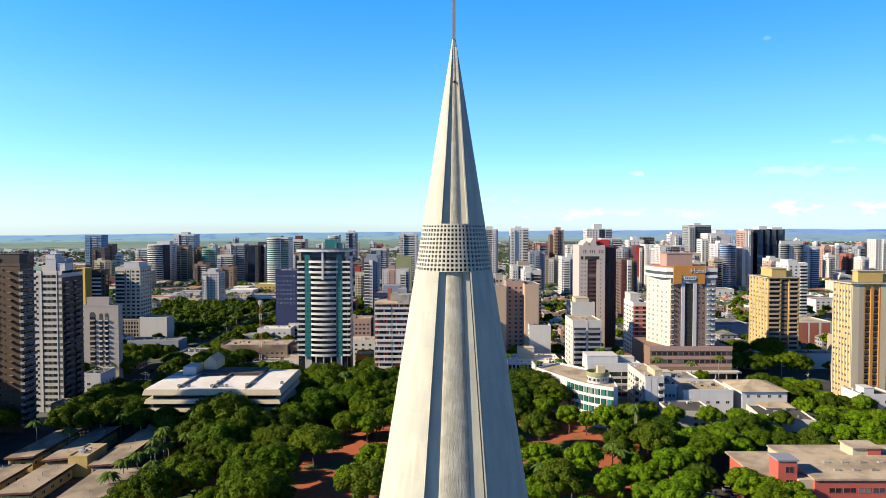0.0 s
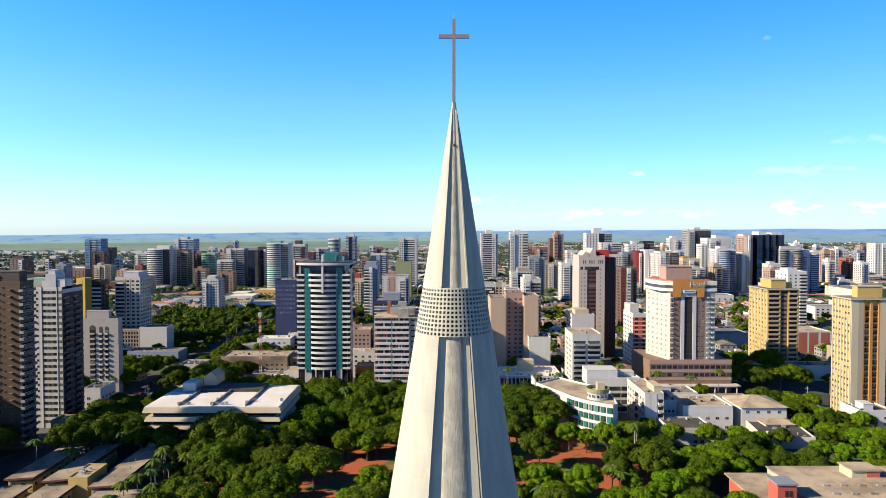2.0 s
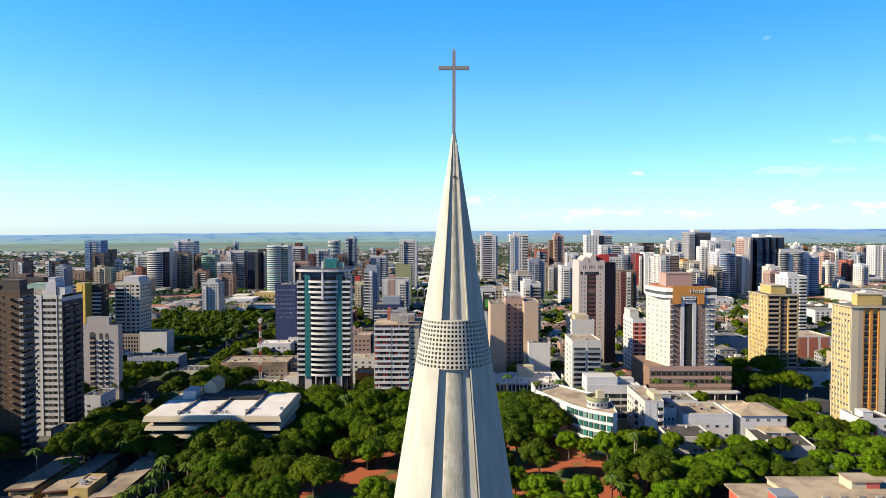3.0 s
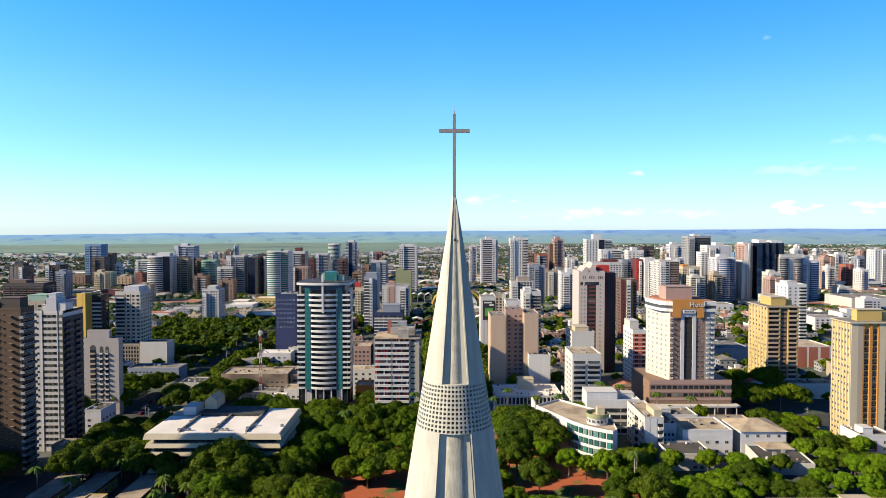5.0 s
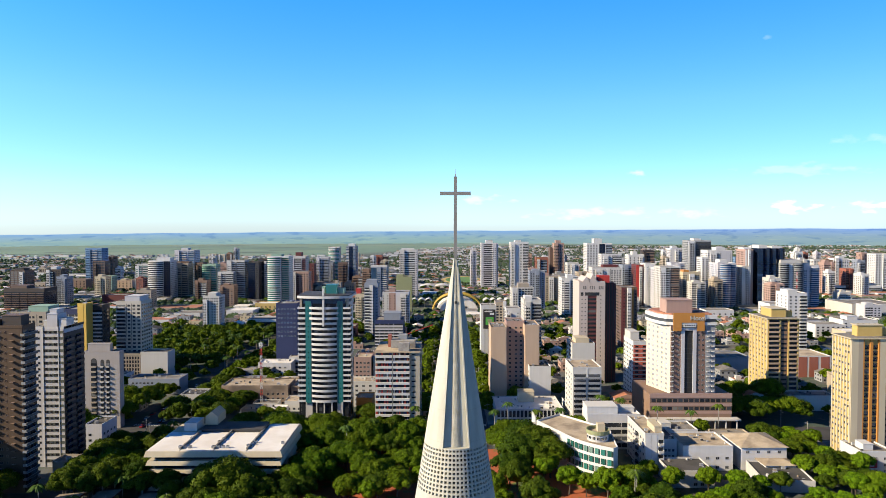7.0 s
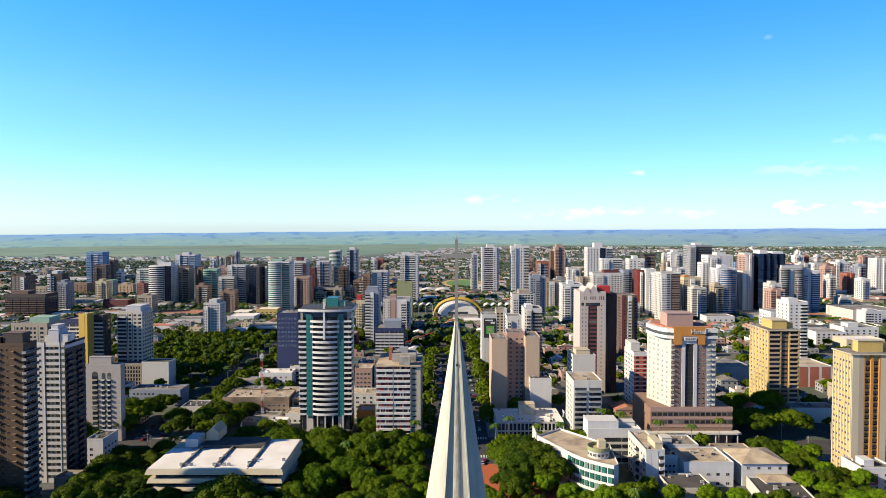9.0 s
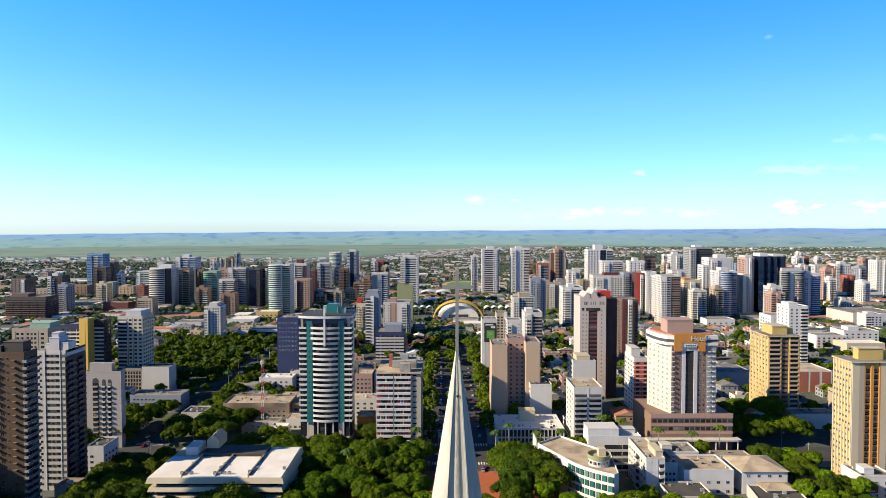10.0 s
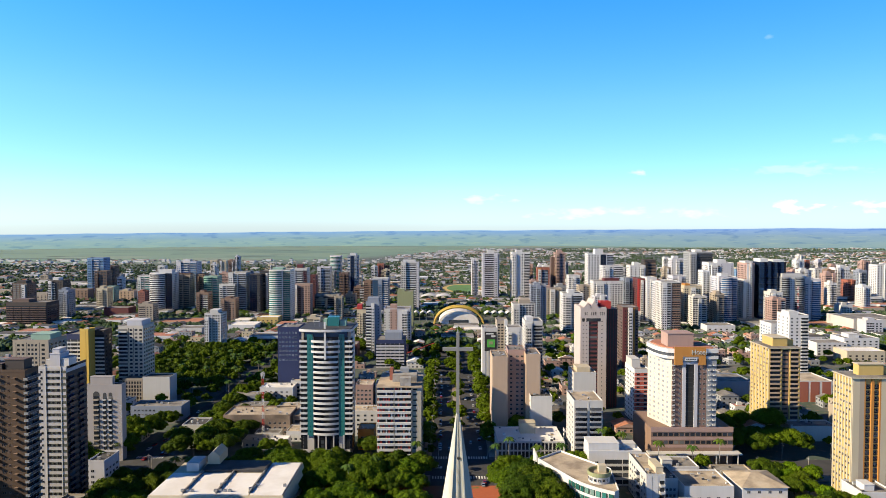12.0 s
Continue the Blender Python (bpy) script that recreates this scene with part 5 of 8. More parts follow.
def round_tower():
    x, y, h = -71.4, 301, 78.8
    FOOT.append((x - 17, y - 3, x + 17, y + 26))
    own = thing("apartment_tower", pose(x, y, 0), "white curved-balcony tower with teal tile strips", "apartment tower")
    b = Shape(OFFWHITE)
    b.box(-13.8, 1.0, -1, 13.8, 24, 73, OFFWHITE)
    b.part("wall", own)
    g = Shape(GLASS)
    g.box(-7.3, 0.9, 6, 7.3, 1.0, 73, GLASS).box(-13.75, 0.9, 6, -11.0, 1.0, 73, GLASS).box(11.0, 0.9, 6, 13.75, 1.0, 73, GLASS).box(-15.2, 1.6, 6, -13.8, 8, 72, GLASS).box(13.8, 1.6, 6, 15.2, 8, 72, GLASS)
    for k in range(22):
        z = 6 + k * 3.05
        for px in (-4.9, -2.4, 0.1, 2.6, 5.1):
            g.box(px - 0.9, 0.84, z + 0.2, px + 0.9, 0.9, z + 2.3, GLASS)
    g.part("glazing", own, kind="stuff")
    for c in (-9.3, 9.3):
        t = Shape(TEAL, GREENGLASS)
        t.box(c - 1.6, -0.2, 14, c + 1.6, 1.0, 74.5, TEAL)
        for k in range(3, 22):
            t.box(c - 0.25, -0.26, 7.2 + k * 3.05, c + 0.25, -0.2, 8.0 + k * 3.05, GREENGLASS)
        t.part("tile_strip", own, "dark teal tiled wall strip")
    mid, wide = curved_balcony(14.8, 1.7), curved_balcony(17.0, 2.0)
    s = Shape(WHITE)
    s.box(-2.2, -1.5, -0.22, 2.2, 6, 0, WHITE).box(-2.2, -1.5, 0, 2.2, -1.32, 1.0, WHITE)
    s.box(-2.2, -1.32, 0, -2.04, 6, 1.0, WHITE).box(2.04, -1.32, 0, 2.2, 6, 1.0, WHITE)
    side = s.mesh("balcony")
    for k in range(3, 22):
        z = 6 + k * 3.05
        place_part("balcony", wide if k > 18 else mid, own, (0, -0.6 if k > 18 else -0.4, z), label="white curved balcony")
        place_part("balcony", side, own, (-13.3, 1.2, z))
        place_part("balcony", side, own, (13.3, 1.2, z))
    for px in (-10.5, -4.5, 0, 4.5, 10.5):
        q = Shape(OFFWHITE)
        q.box(px - 0.35, -1.2, -0.5, px + 0.35, -0.5, 14.9, OFFWHITE)
        q.part("entrance_column", own)
    m = Shape(WHITE)
    m.box(-0.55, -2.9, 60, 0.55, -1.9, 82, WHITE)
    m.part("mast_fin", own, "white upright fin rising above the roof")
    r = Shape(WHITE, CHARCOAL)
    r.prism([(px, py) for px, py in arc_poly(31.4, 3.4, 25)], 76.2, 77.6, WHITE)
    r.prism([(px, py) for px, py in arc_poly(30.4, 3.0, 24.5)], 77.6, 78.0, CHARCOAL)
    r.part("roof", own, "white overhanging roof ring")
    c = Shape(BLUEGLASS, SAND)
    c.box(-12.5, 0.5, 73, 12.5, 22, 76.2, BLUEGLASS)
    for px in (-14.3, 13.0):
        c.box(px, 0.2, 70, px + 1.3, 3, 76.2, SAND)
    c.part("crown", own, "recessed glazed top storey")
    t = Shape(TEAL, GREEN)
    t.box(-0.5, 9, 78.0, 6.5, 16, 83.4, TEAL).box(6.7, 10, 78.0, 10.5, 15, 81.2, GREEN)
    t.box(-3.2, 11, 78, -1.2, 16, 82, GREEN)
    t.part("roof_cabin", own, "green rooftop plant room")
    a = Shape(METAL)
    for px, k in ((-8, 4), (-5, 5.5), (6, 3.5)):
        a.tube((px, 8, 78), (px, 8, 78 + k), 0.06, 0.04, METAL, 5)
    a.part("antenna", own)


round_tower()


def hotel():
    x, y = 142.5, 292
    FOOT.append((112, 284, 166, 334))
    own = thing("hotel_tower", pose(0, 0, 0), "pale hotel tower with orange crown on a brown podium", "hotel")
    p = Shape(MIDBROWN, GLASS, DARK)
    p.box(117.5, y, -1, 164.5, y + 36, 21.6, MIDBROWN)
    p.box(117.3, y - 0.25, 19.6, 164.7, y, 22.4, PINK)
    p.box(117.3, y - 0.15, 15.0, 164.7, y, 16.6, PINK).box(117.3, y - 0.15, 10.5, 164.7, y, 12.0, PINK)
    p.part("podium", own, "brown banded podium")
    q = Shape(CHARCOAL)
    for z in (12.6, 17.1):
        for i in range(15):
            q.box(118.4 + i * 3.1, y - 0.08, z, 120.8 + i * 3.1, y, z + 1.9, GLASS)
    q.part("glazing", own, kind="stuff")
    cn = Shape(OFFWHITE)
    cn.box(115, y - 5, 7.6, 168, y + 1, 8.4, OFFWHITE)
    for i in range(9):
        cn.box(116 + i * 6.2, y - 4.6, 0, 116.5 + i * 6.2, y - 4.1, 7.6, OFFWHITE)
    cn.part("canopy", own, "pale entrance canopy on thin posts")
    # shaft: slanted lit side, then the street front
    plan = [(129.6, y + 2), (155.2, y + 2), (155.2, y + 28), (128, y + 34), (122.6, y + 24)]
    b = Shape(CREAM)
    b.prism(plan, 21.6, 61.5, STONECREAM)
    b.part("wall", own)
    # street front in upright strips
    for a0, out, z0, a1, z1, mat in ((129.7, 1.6, 21.6, 135.6, 61.5, ROSE), (135.6, 1.2, 21.6, 137.6, 60.0, LILAC), (142.4, 1.2, 21.6, 144.4, 60.0, LILAC),
                                     (137.6, 1.2, 58.4, 142.4, 60.0, LILAC), (144.4, 1.6, 21.6, 149.6, 61.5, ROSE), (149.6, 1.5, 21.6, 155.3, 61.5, GREY)):
        f = Shape(mat)
        f.box(a0, y + out, z0, a1, y + 2, z1, mat)
        f.part("front_strip", own)
    g = Shape(BLACKGLASS)
    g.box(137.6, y + 1.7, 21.6, 142.4, y + 2, 58.4, NEARBLACK)
    for k in range(13):
        g.box(137.6, y + 1.62, 22.5 + k * 2.8, 142.4, y + 1.7, 22.75 + k * 2.8, CHARCOAL)
    g.part("glazing", own, kind="stuff")
    wm = window_mesh(1.2, 1.3, GLASS, METAL)
    bm_ = balcony_mesh(1.5, 0.9, 0.5, OFFWHITE, OFFWHITE)
    e0, e1 = Vector((122.6, y + 24, 0)), Vector((129.6, y + 2, 0))
    turn = math.degrees(math.atan2(e1.y - e0.y, e1.x - e0.x))
    for k in range(13):
        z = 23.2 + k * 2.9
        for px in (131.0, 134.2, 145.8, 148.2):
            place_part("window", wm, own, (px, y + 1.58, z))
        for px in (130.4, 151.2, 154.0):
            place_part("balcony", bm_, own, (px, y + 1.5, z - 0.2))
        for q in range(5):
            c = e0.lerp(e1, 0.12 + 0.18 * q)
            place_part("window", window_mesh(1.5, 1.3, PALEGLASS, CREAM), own, (c.x, c.y, z), turn)
    # crown
    c = Shape(WHITE, GLASS, ORANGE)
    ring = [(122.0, y + 25), (122.8, y + 14), (124.4, y + 7), (127.2, y + 2.4), (131, y + 0.8), (156, y + 0.8), (156, y + 28.6), (127.6, y + 35)]
    c.prism(ring, 61.5, 63.2, WHITE)
    c.prism([(a * 0.985 + 138 * 0.015, b_ * 0.97 + (y + 18) * 0.03) for a, b_ in ring], 63.2, 65.0, GLASS)
    c.prism(ring, 65.0, 67.2, WHITE)
    c.part("crown", own, "white rounded crown with a window band")
    o = Shape(ORANGE, WHITE)
    o.box(130.6, y + 0.3, 58.2, 135.4, y + 0.8, 68.6, ORANGE).box(144.6, y + 0.3, 58.2, 148.6, y + 0.8, 68.6, ORANGE)
    o.box(135.4, y + 0.3, 63.0, 144.6, y + 0.8, 68.6, ORANGE)
    o.box(136.6, y + 0.1, 60.6, 143.6, y + 0.6, 62.4, WHITE)
    o.part("sign_wall", own, "orange wall below the roof")
    r = Shape(TERRACOTTA, BRICKRED)
    r.prism([(124, y + 24), (125.4, y + 10), (130.5, y + 3), (154, y + 3), (154, y + 26), (129, y + 32)], 67.2, 67.9, TERRACOTTA)
    r.box(128.5, y + 6, 67.9, 143.5, y + 18, 75.2, PINK).box(128.2, y + 5.7, 75.2, 143.8, y + 18.3, 75.6, PINK)
    r.part("roof", own, "orange tiled roof with pink plant room")
    t = bpy.data.curves.new("sign", "FONT")
    t.body, t.size, t.extrude, t.align_x = "Hotel", 3.9, 0.12, "CENTER"
    dg = new("hotel_sign", t)
    me = bpy.data.meshes.new_from_object(dg)
    bpy.data.objects.remove(dg)
    me.materials.clear()
    me.materials.append(OFFWHITE)
    sg = place_part("hotel_sign", me, own, (144.6, y + 0.05, 64.4), label="raised pale lettering reading Hotel")
    sg.rotation_euler = (radians(90), 0, 0)
    bars = Shape(CHARCOAL)
    for i in range(6):
        bars.box(137.2 + i, y + 0.02, 61.2, 137.8 + i, y + 0.1, 61.9, CHARCOAL)
    bars.part("small_sign", own, "row of small dark letters as bars")
    a = Shape(METAL)
    for px, k in ((131, 4), (134, 6), (139, 3)):
        a.tube((px, y + 12, 75.6), (px, y + 12, 75.6 + k), 0.07, 0.04, METAL, 5)
    a.part("antenna", own)


hotel()


def yellow_tower(x0, y, w, d, h, label, wings):
    """Ochre tower: the lit flank has cream ribs between window columns; the front has balcony wings."""
    FOOT.append((x0, y, x0 + w, y + d))
    own = thing("apartment_tower", pose(x0, y, 0), label, "apartment tower")
    b = Shape(YELLOW)
    b.box(0, 0.8, -1, w, d, h, YELLOW)
    b.part("wall", own)
    tr = Shape(CREAM, YELLOW)
    n = 6
    for i in range(n + 1):
        q = 0.8 + (d - 0.8) * i / n
        tr.box(-0.35, q - 0.4, 0, 0, q + 0.4, h, CREAM)
    tr.part("flank_rib", own, "cream upright ribs")
    gl = Shape(GLASS)
    wm = window_mesh(1.5, 1.3, GLASS, CREAM)
    floors = int(h / 3.0) - 1
    for k in range(floors):
        z = 3 + k * 3.0
        for i in range(n):
            if (i + k) % 3 != 1 or i % 2:
                place_part("window", wm, own, (-0.02, 0.8 + (d - 0.8) * (i + 0.5) / n, z + 0.9), -90)
    for u0, u1, style, mat in wings:
        a, c = u0 * w, u1 * w
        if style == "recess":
            # thin sheet on the wall; its brown stands in for deep shade
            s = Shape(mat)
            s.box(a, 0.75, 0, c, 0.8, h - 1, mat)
            s.part("recess", own, "brown sheet with recess shade put into its colour")
            for k in range(floors):
                gl.box(a + 0.6, 0.70, 3.8 + k * 3, c - 0.6, 0.75, 5.0 + k * 3, GLASS)
            continue
        s = Shape(mat)
        if style == "pier":
            s.box(a, 0, 0, c, 0.8, h, mat)
            s.part("pier", own)
            continue
        s.box(a, 0, 0, a + 0.7, 0.8, h, mat).box(c - 0.7, 0, 0, c, 0.8, h, mat)
        s.part("wing_frame", own)
        bl = balcony_mesh(c - a - 1.5, 1.1, 0.95, TAN if style == "balc" else CREAM, TAN)
        for k in range(floors):
            gl.box(a + 0.8, 0.72, 3.2 + k * 3, c - 0.8, 0.8, 5.4 + k * 3, GLASS)
            if style == "balc":
                place_part("balcony", bl, own, ((a + c) / 2, 0.75, 3 + k * 3))
            else:
                place_part("window", window_mesh(1.3, 1.3, GLASS, CREAM), own, ((a + c) / 2, 0.7, 3.9 + k * 3))
    gl.part("glazing", own, kind="stuff")
    r = Shape(CREAM, ROOFGREY)
    r.box(-1.2, -0.8, h, w + 0.8, d + 0.5, h + 0.5, CREAM).box(-0.6, 0, h + 0.5, w, d, h + 0.6, ROOFGREY)
    r.part("roof", own, "overhanging flat roof slab")
    c = Shape(YELLOW)
    c.box(0.22 * w, 5, h + 0.6, 0.70 * w, d - 6, h + 6, YELLOW).box(0.55 * w, 7, h + 0.6, 0.95 * w, d - 4, h + 4.4, YELLOW)
    c.box(0.2 * w, 4.6, h + 6, 0.72 * w, d - 5.6, h + 6.4, CREAM)
    c.part("roof_cabin", own, "ochre lift and tank room")
    return own


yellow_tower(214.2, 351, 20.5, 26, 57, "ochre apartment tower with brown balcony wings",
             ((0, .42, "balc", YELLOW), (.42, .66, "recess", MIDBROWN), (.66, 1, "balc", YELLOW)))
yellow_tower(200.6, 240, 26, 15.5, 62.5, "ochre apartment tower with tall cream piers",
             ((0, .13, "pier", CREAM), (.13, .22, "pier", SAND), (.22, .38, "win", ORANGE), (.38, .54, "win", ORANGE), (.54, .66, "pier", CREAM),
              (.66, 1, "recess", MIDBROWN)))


def gabled_tower():
    x, y, w, d, h = 110.5, 409, 19.5, 24, 76.6
    FOOT.append((x - 10, y, x + 24, y + d))
    own = thing("apartment_tower", pose(x, y, 0), "cream gabled tower with maroon window recess and red tank box", "apartment tower")
    a = w / 2
    b = Shape(GREIGE)
    b.box(-a, 0.6, -1, a, d, h, GREIGE)
    b.part("wall", own)
    for q in ((-a, 0, -3.4, h), (3.4, 0, a, h), (-3.4, 68, 3.4, h)):
        e = Shape(GREIGE)
        e.box(q[0], 0, q[1], q[2], 0.6, q[3], GREIGE)
        e.part("front_pier", own)
    r = Shape(MAROON)
    r.box(-3.4, 0.45, 4, 3.4, 0.6, 67, MAROON)
    r.part("recess", own, "maroon recess with stacked windows")
    g = Shape(GLASS)
    for k in range(20):
        g.box(-3.0, 0.36, 5 + k * 3.05, 3.0, 0.45, 6.6 + k * 3.05, GLASS)
    g.box(-5.4, -0.05, 66.6, 5.4, 0, 69, GLASS).box(-8.6, -0.05, 66.6, -6.6, 0, 69, GLASS)
    g.part("glazing", own, kind="stuff")
    wm = window_mesh(0.9, 1.0, GLASS, GREIGE)
    for k in range(21):
        for px in (-7.6, -5.2, 6.4):
            place_part("window", wm, own, (px, 0, 5.2 + k * 3.05))
    for px in (-6.3, -4.9, -1.6, 0, 1.6, 5.2, 6.6, 8.0):
        place_part("window", window_mesh(0.8, 2.6, GLASS, GREIGE), own, (px, -0.01, 71.2))
    t = Shape(GREIGE, BRICKRED)
    for c, hw, k in ((-4.4, 3.4, 4.2), (0.6, 3.4, 6.2)):
        v = [(c - hw, 0, h), (c + hw, 0, h), (c, 0, h + k), (c - hw, d - 4, h), (c + hw, d - 4, h), (c, d - 4, h + k)]
        t.add(v, [(0, 1, 2), (3, 5, 4), (1, 4, 5, 2), (0, 2, 5, 3)], GREIGE)
    t.box(-a, 1, h, a, d - 1, h + 0.8, GREIGE)
    t.part("roof", own, "pair of pointed gables on the roof")
    k = Shape(RED, GREIGE)
    k.box(5.4, 2.5, 76.0, 13.6, 10, 81.5, RED)
    k.part("tank_box", own, "bright red rooftop box")
    for px, tall in ((3.8, 86), (6.0, 84), (8.6, 87)):
        q = Shape(METAL)
        q.tube((px, 6, h), (px, 6, tall), 0.08, 0.04, METAL, 5)
        q.part("antenna", own)
    m = Shape(DARK, GLASS, MAROON)
    m.box(a, 5, -1, a + 9.5, d, 75.5, DARK)
    for i in range(5):
        m.box(a + 0.5 + i * 1.9, 4.7, 0, a + 1.0 + i * 1.9, 5, 75.5, MAROON)
    m.part("side_wing", own, "dark maroon side wing with ribs")


gabled_tower()


def slab_block():
    x0, y, w, d, h = -39.6, 282, 25, 36, 47.6
    FOOT.append((x0, y, x0 + w, y + d))
    own = thing("apartment_block", pose(x0, y, 0), "grey slab block with white floor bands and red panels", "apartment block")
    b = Shape(OLIVE)
    wall = paint("grey_olive_render", (0.52, 0.47, 0.37))
    b.box(0, 0.5, -1, w, d, h, wall)
    b.part("wall", own)
    band = Shape(WHITE)
    band.box(0, -0.5, 0, 9.3, 0.5, 1.15, WHITE).box(0, -0.6, 1.15, 9.3, 0.5, 1.25, WHITE)
    me = band.mesh("parapet_band")
    g, acc, pil = Shape(GLASS), Shape(RED, NAVY, BRICKRED), Shape(CONCRETE)
    rnd = random.Random(4)
    for k in range(15):
        z = 2.6 + k * 3.02
        for i in range(2):
            place_part("parapet_band", me, own, (0.2 + i * 9.8, 0, z))
            g.box(0.3 + i * 9.8, 0.40, z + 1.2, 9.4 + i * 9.8, 0.5, z + 2.95, GLASS)
            for q in range(6):
                c = rnd.choice((0, 0, RED, BRICKRED, NAVY, OFFWHITE))
                if c:
                    acc.box(0.5 + i * 9.8 + q * 1.5, 0.36, z + 1.25, 1.3 + i * 9.8 + q * 1.5, 0.40, z + 2.8, c)
        for q in range(2):
            pil.box(20.4, 0.42, z + 1.3, 22.6, 0.5, z + 1.9, GLASS)
    g.part("glazing", own, kind="stuff")
    acc.part("window_panel", own, "red and blue window panels", "stuff")
    for px in (9.55, 19.4):
        pil.box(px, -0.2, 0, px + 0.35, 0.5, h, CONCRETE)
    pil.part("pilaster", own)
    sd = Shape(GLASS)
    for k in range(15):
        for q in range(7):
            sd.box(w, 3 + q * 4.6, 3.8 + k * 3.02, w + 0.06, 5 + q * 4.6, 5.2 + k * 3.02, GLASS)
    sd.part("side_glazing", own, kind="stuff")
    r = Shape(ROOFGREY, CONCRETE, BRICKRED)
    r.box(-0.3, -0.6, h, w + 0.3, d, h + 0.4, ROOFTAN).box(13, 2, h + 0.4, 19, 8, h + 5, CONCRETE)
    r.box(8, 12, h + 0.4, 22, 26, h + 4.5, CONCRETE).box(6, 16, h + 0.4, 8, 20, h + 7.5, BRICKRED).box(12, 18, h + 4.5, 17, 24, h + 7, GREY)
    r.part("roof", own, "flat roof with concrete plant rooms")
    gf = Shape(GLASS)
    gf.box(2, 0.3, 0, 20, 0.5, 2.2, GLASS)
    gf.part("shopfront", own)


slab_block()


def modern_block():
    """Flat white roof on deep bands, the storeys between them dark."""
    x0, y0, x1, y1 = -132.0, 201, -72.2, 242
    FOOT.append((x0, y0, x1, y1))
    own = thing("office_building", pose(0, 0, 0), "long low building with white roof and pale bands", "building")
    c = Shape(GLASS)
    c.box(x0 + 3, y0 + 3, 0, x1 - 3, y1 - 3, 18.5, GLASS)
    c.part("glazing", own, "dark recessed window storeys")
    for z, k, inset in ((17.3, 2.3, 0), (13.4, 1.9, 0.5), (9.6, 1.8, 1.0), (5.8, 1.8, 1.0), (2.0, 1.8, 1.0)):
        s = Shape(CREAM)
        a, b, e, f = x0 + inset, y0 + inset, x1 - inset, y1 - inset
        v = [(a - .4, b - .4, z), (e + .4, b - .4, z), (e + .4, f, z), (a - .4, f, z), (a + .3, b + .3, z + k), (e - .3, b + .3, z + k), (e - .3, f, z + k), (a + .3, f, z + k)]
        s.add(v, [(0, 1, 5, 4), (1, 2, 6, 5), (2, 3, 7, 6), (3, 0, 4, 7), (3, 2, 1, 0), (4, 5, 6, 7)], CREAM)
        s.part("band", own, "deep cream concrete band")
    r = Shape(ROOFWHITE)
    for i in range(4):
        a = x0 + 0.6 + i * 14.7
        r.box(a, y0 + 0.6, 19.6, a + 14.2, y1 - 14.5 if i < 3 else y1 - 0.8, 19.9, ROOFWHITE)
    r.part("roof", own, "white sheet roof in broad bays")
    v = Shape(CONCRETE)
    for i in range(1, 4):
        a = x0 + i * 14.7
        v.box(a - 0.3, y0 + 2, 19.9, a + 0.3, y1 - 10, 20.8, CONCRETE)
    v.part("roof_gutter", own, "dark raised gutters on the roof")
    unit = Shape(METAL)
    unit.box(-0.7, -0.5, 0, 0.7, 0.5, 1.1, METAL).box(-0.5, -0.3, 1.1, 0.5, 0.3, 1.2, CHARCOAL)
    me = unit.mesh("roof_unit")
    for i, (a, b) in enumerate(((14, 4), (16.2, 4), (18.4, 4), (28.6, 4), (30.6, 4.4), (33, 4), (35, 4), (43.5, 6), (44.6, 8.5), (45.6, 11), (58, 10), (29, 11), (29.6, 15), (14.6, 16))):
        place_part("roof_unit", me, own, (x0 + a, y0 + b, 19.9), (i * 37) % 20)
    # dark court roof; part of its darkness paints in a cast shadow
    dk = Shape(ROOFDARK, BLUEGREY, CREAM)
    dk.box(x0 + 14, y1 - 13.5, 19.6, x0 + 44, y1 - 0.6, 21.0, ROOFDARK)
    dk.part("sunk_roof", own, "dark roof court, part of it standing for a tower's shadow")
    st = Shape(WHITE, CREAM)
    st.box(x0 + 6, y1 - 12, 19.6, x0 + 12, y1 - 2, 23.6, WHITE)
    v_ = [(x0 + 14, y1 - 6, 21), (x0 + 20, y1 - 6, 21), (x0 + 20, y1 - 6, 25), (x0 + 17, y1 - 6, 27.5), (x0 + 14, y1 - 6, 25)]
    v_ += [(a, b + 12, c_) for a, b, c_ in v_]
    st.add(v_, [(0, 1, 2, 3, 4), (9, 8, 7, 6, 5), (0, 5, 6, 1), (1, 6, 7, 2), (2, 7, 8, 3), (3, 8, 9, 4), (4, 9, 5, 0)], CREAM)
    st.part("stair_house", own, "cream gabled stair house on the roof")


modern_block()


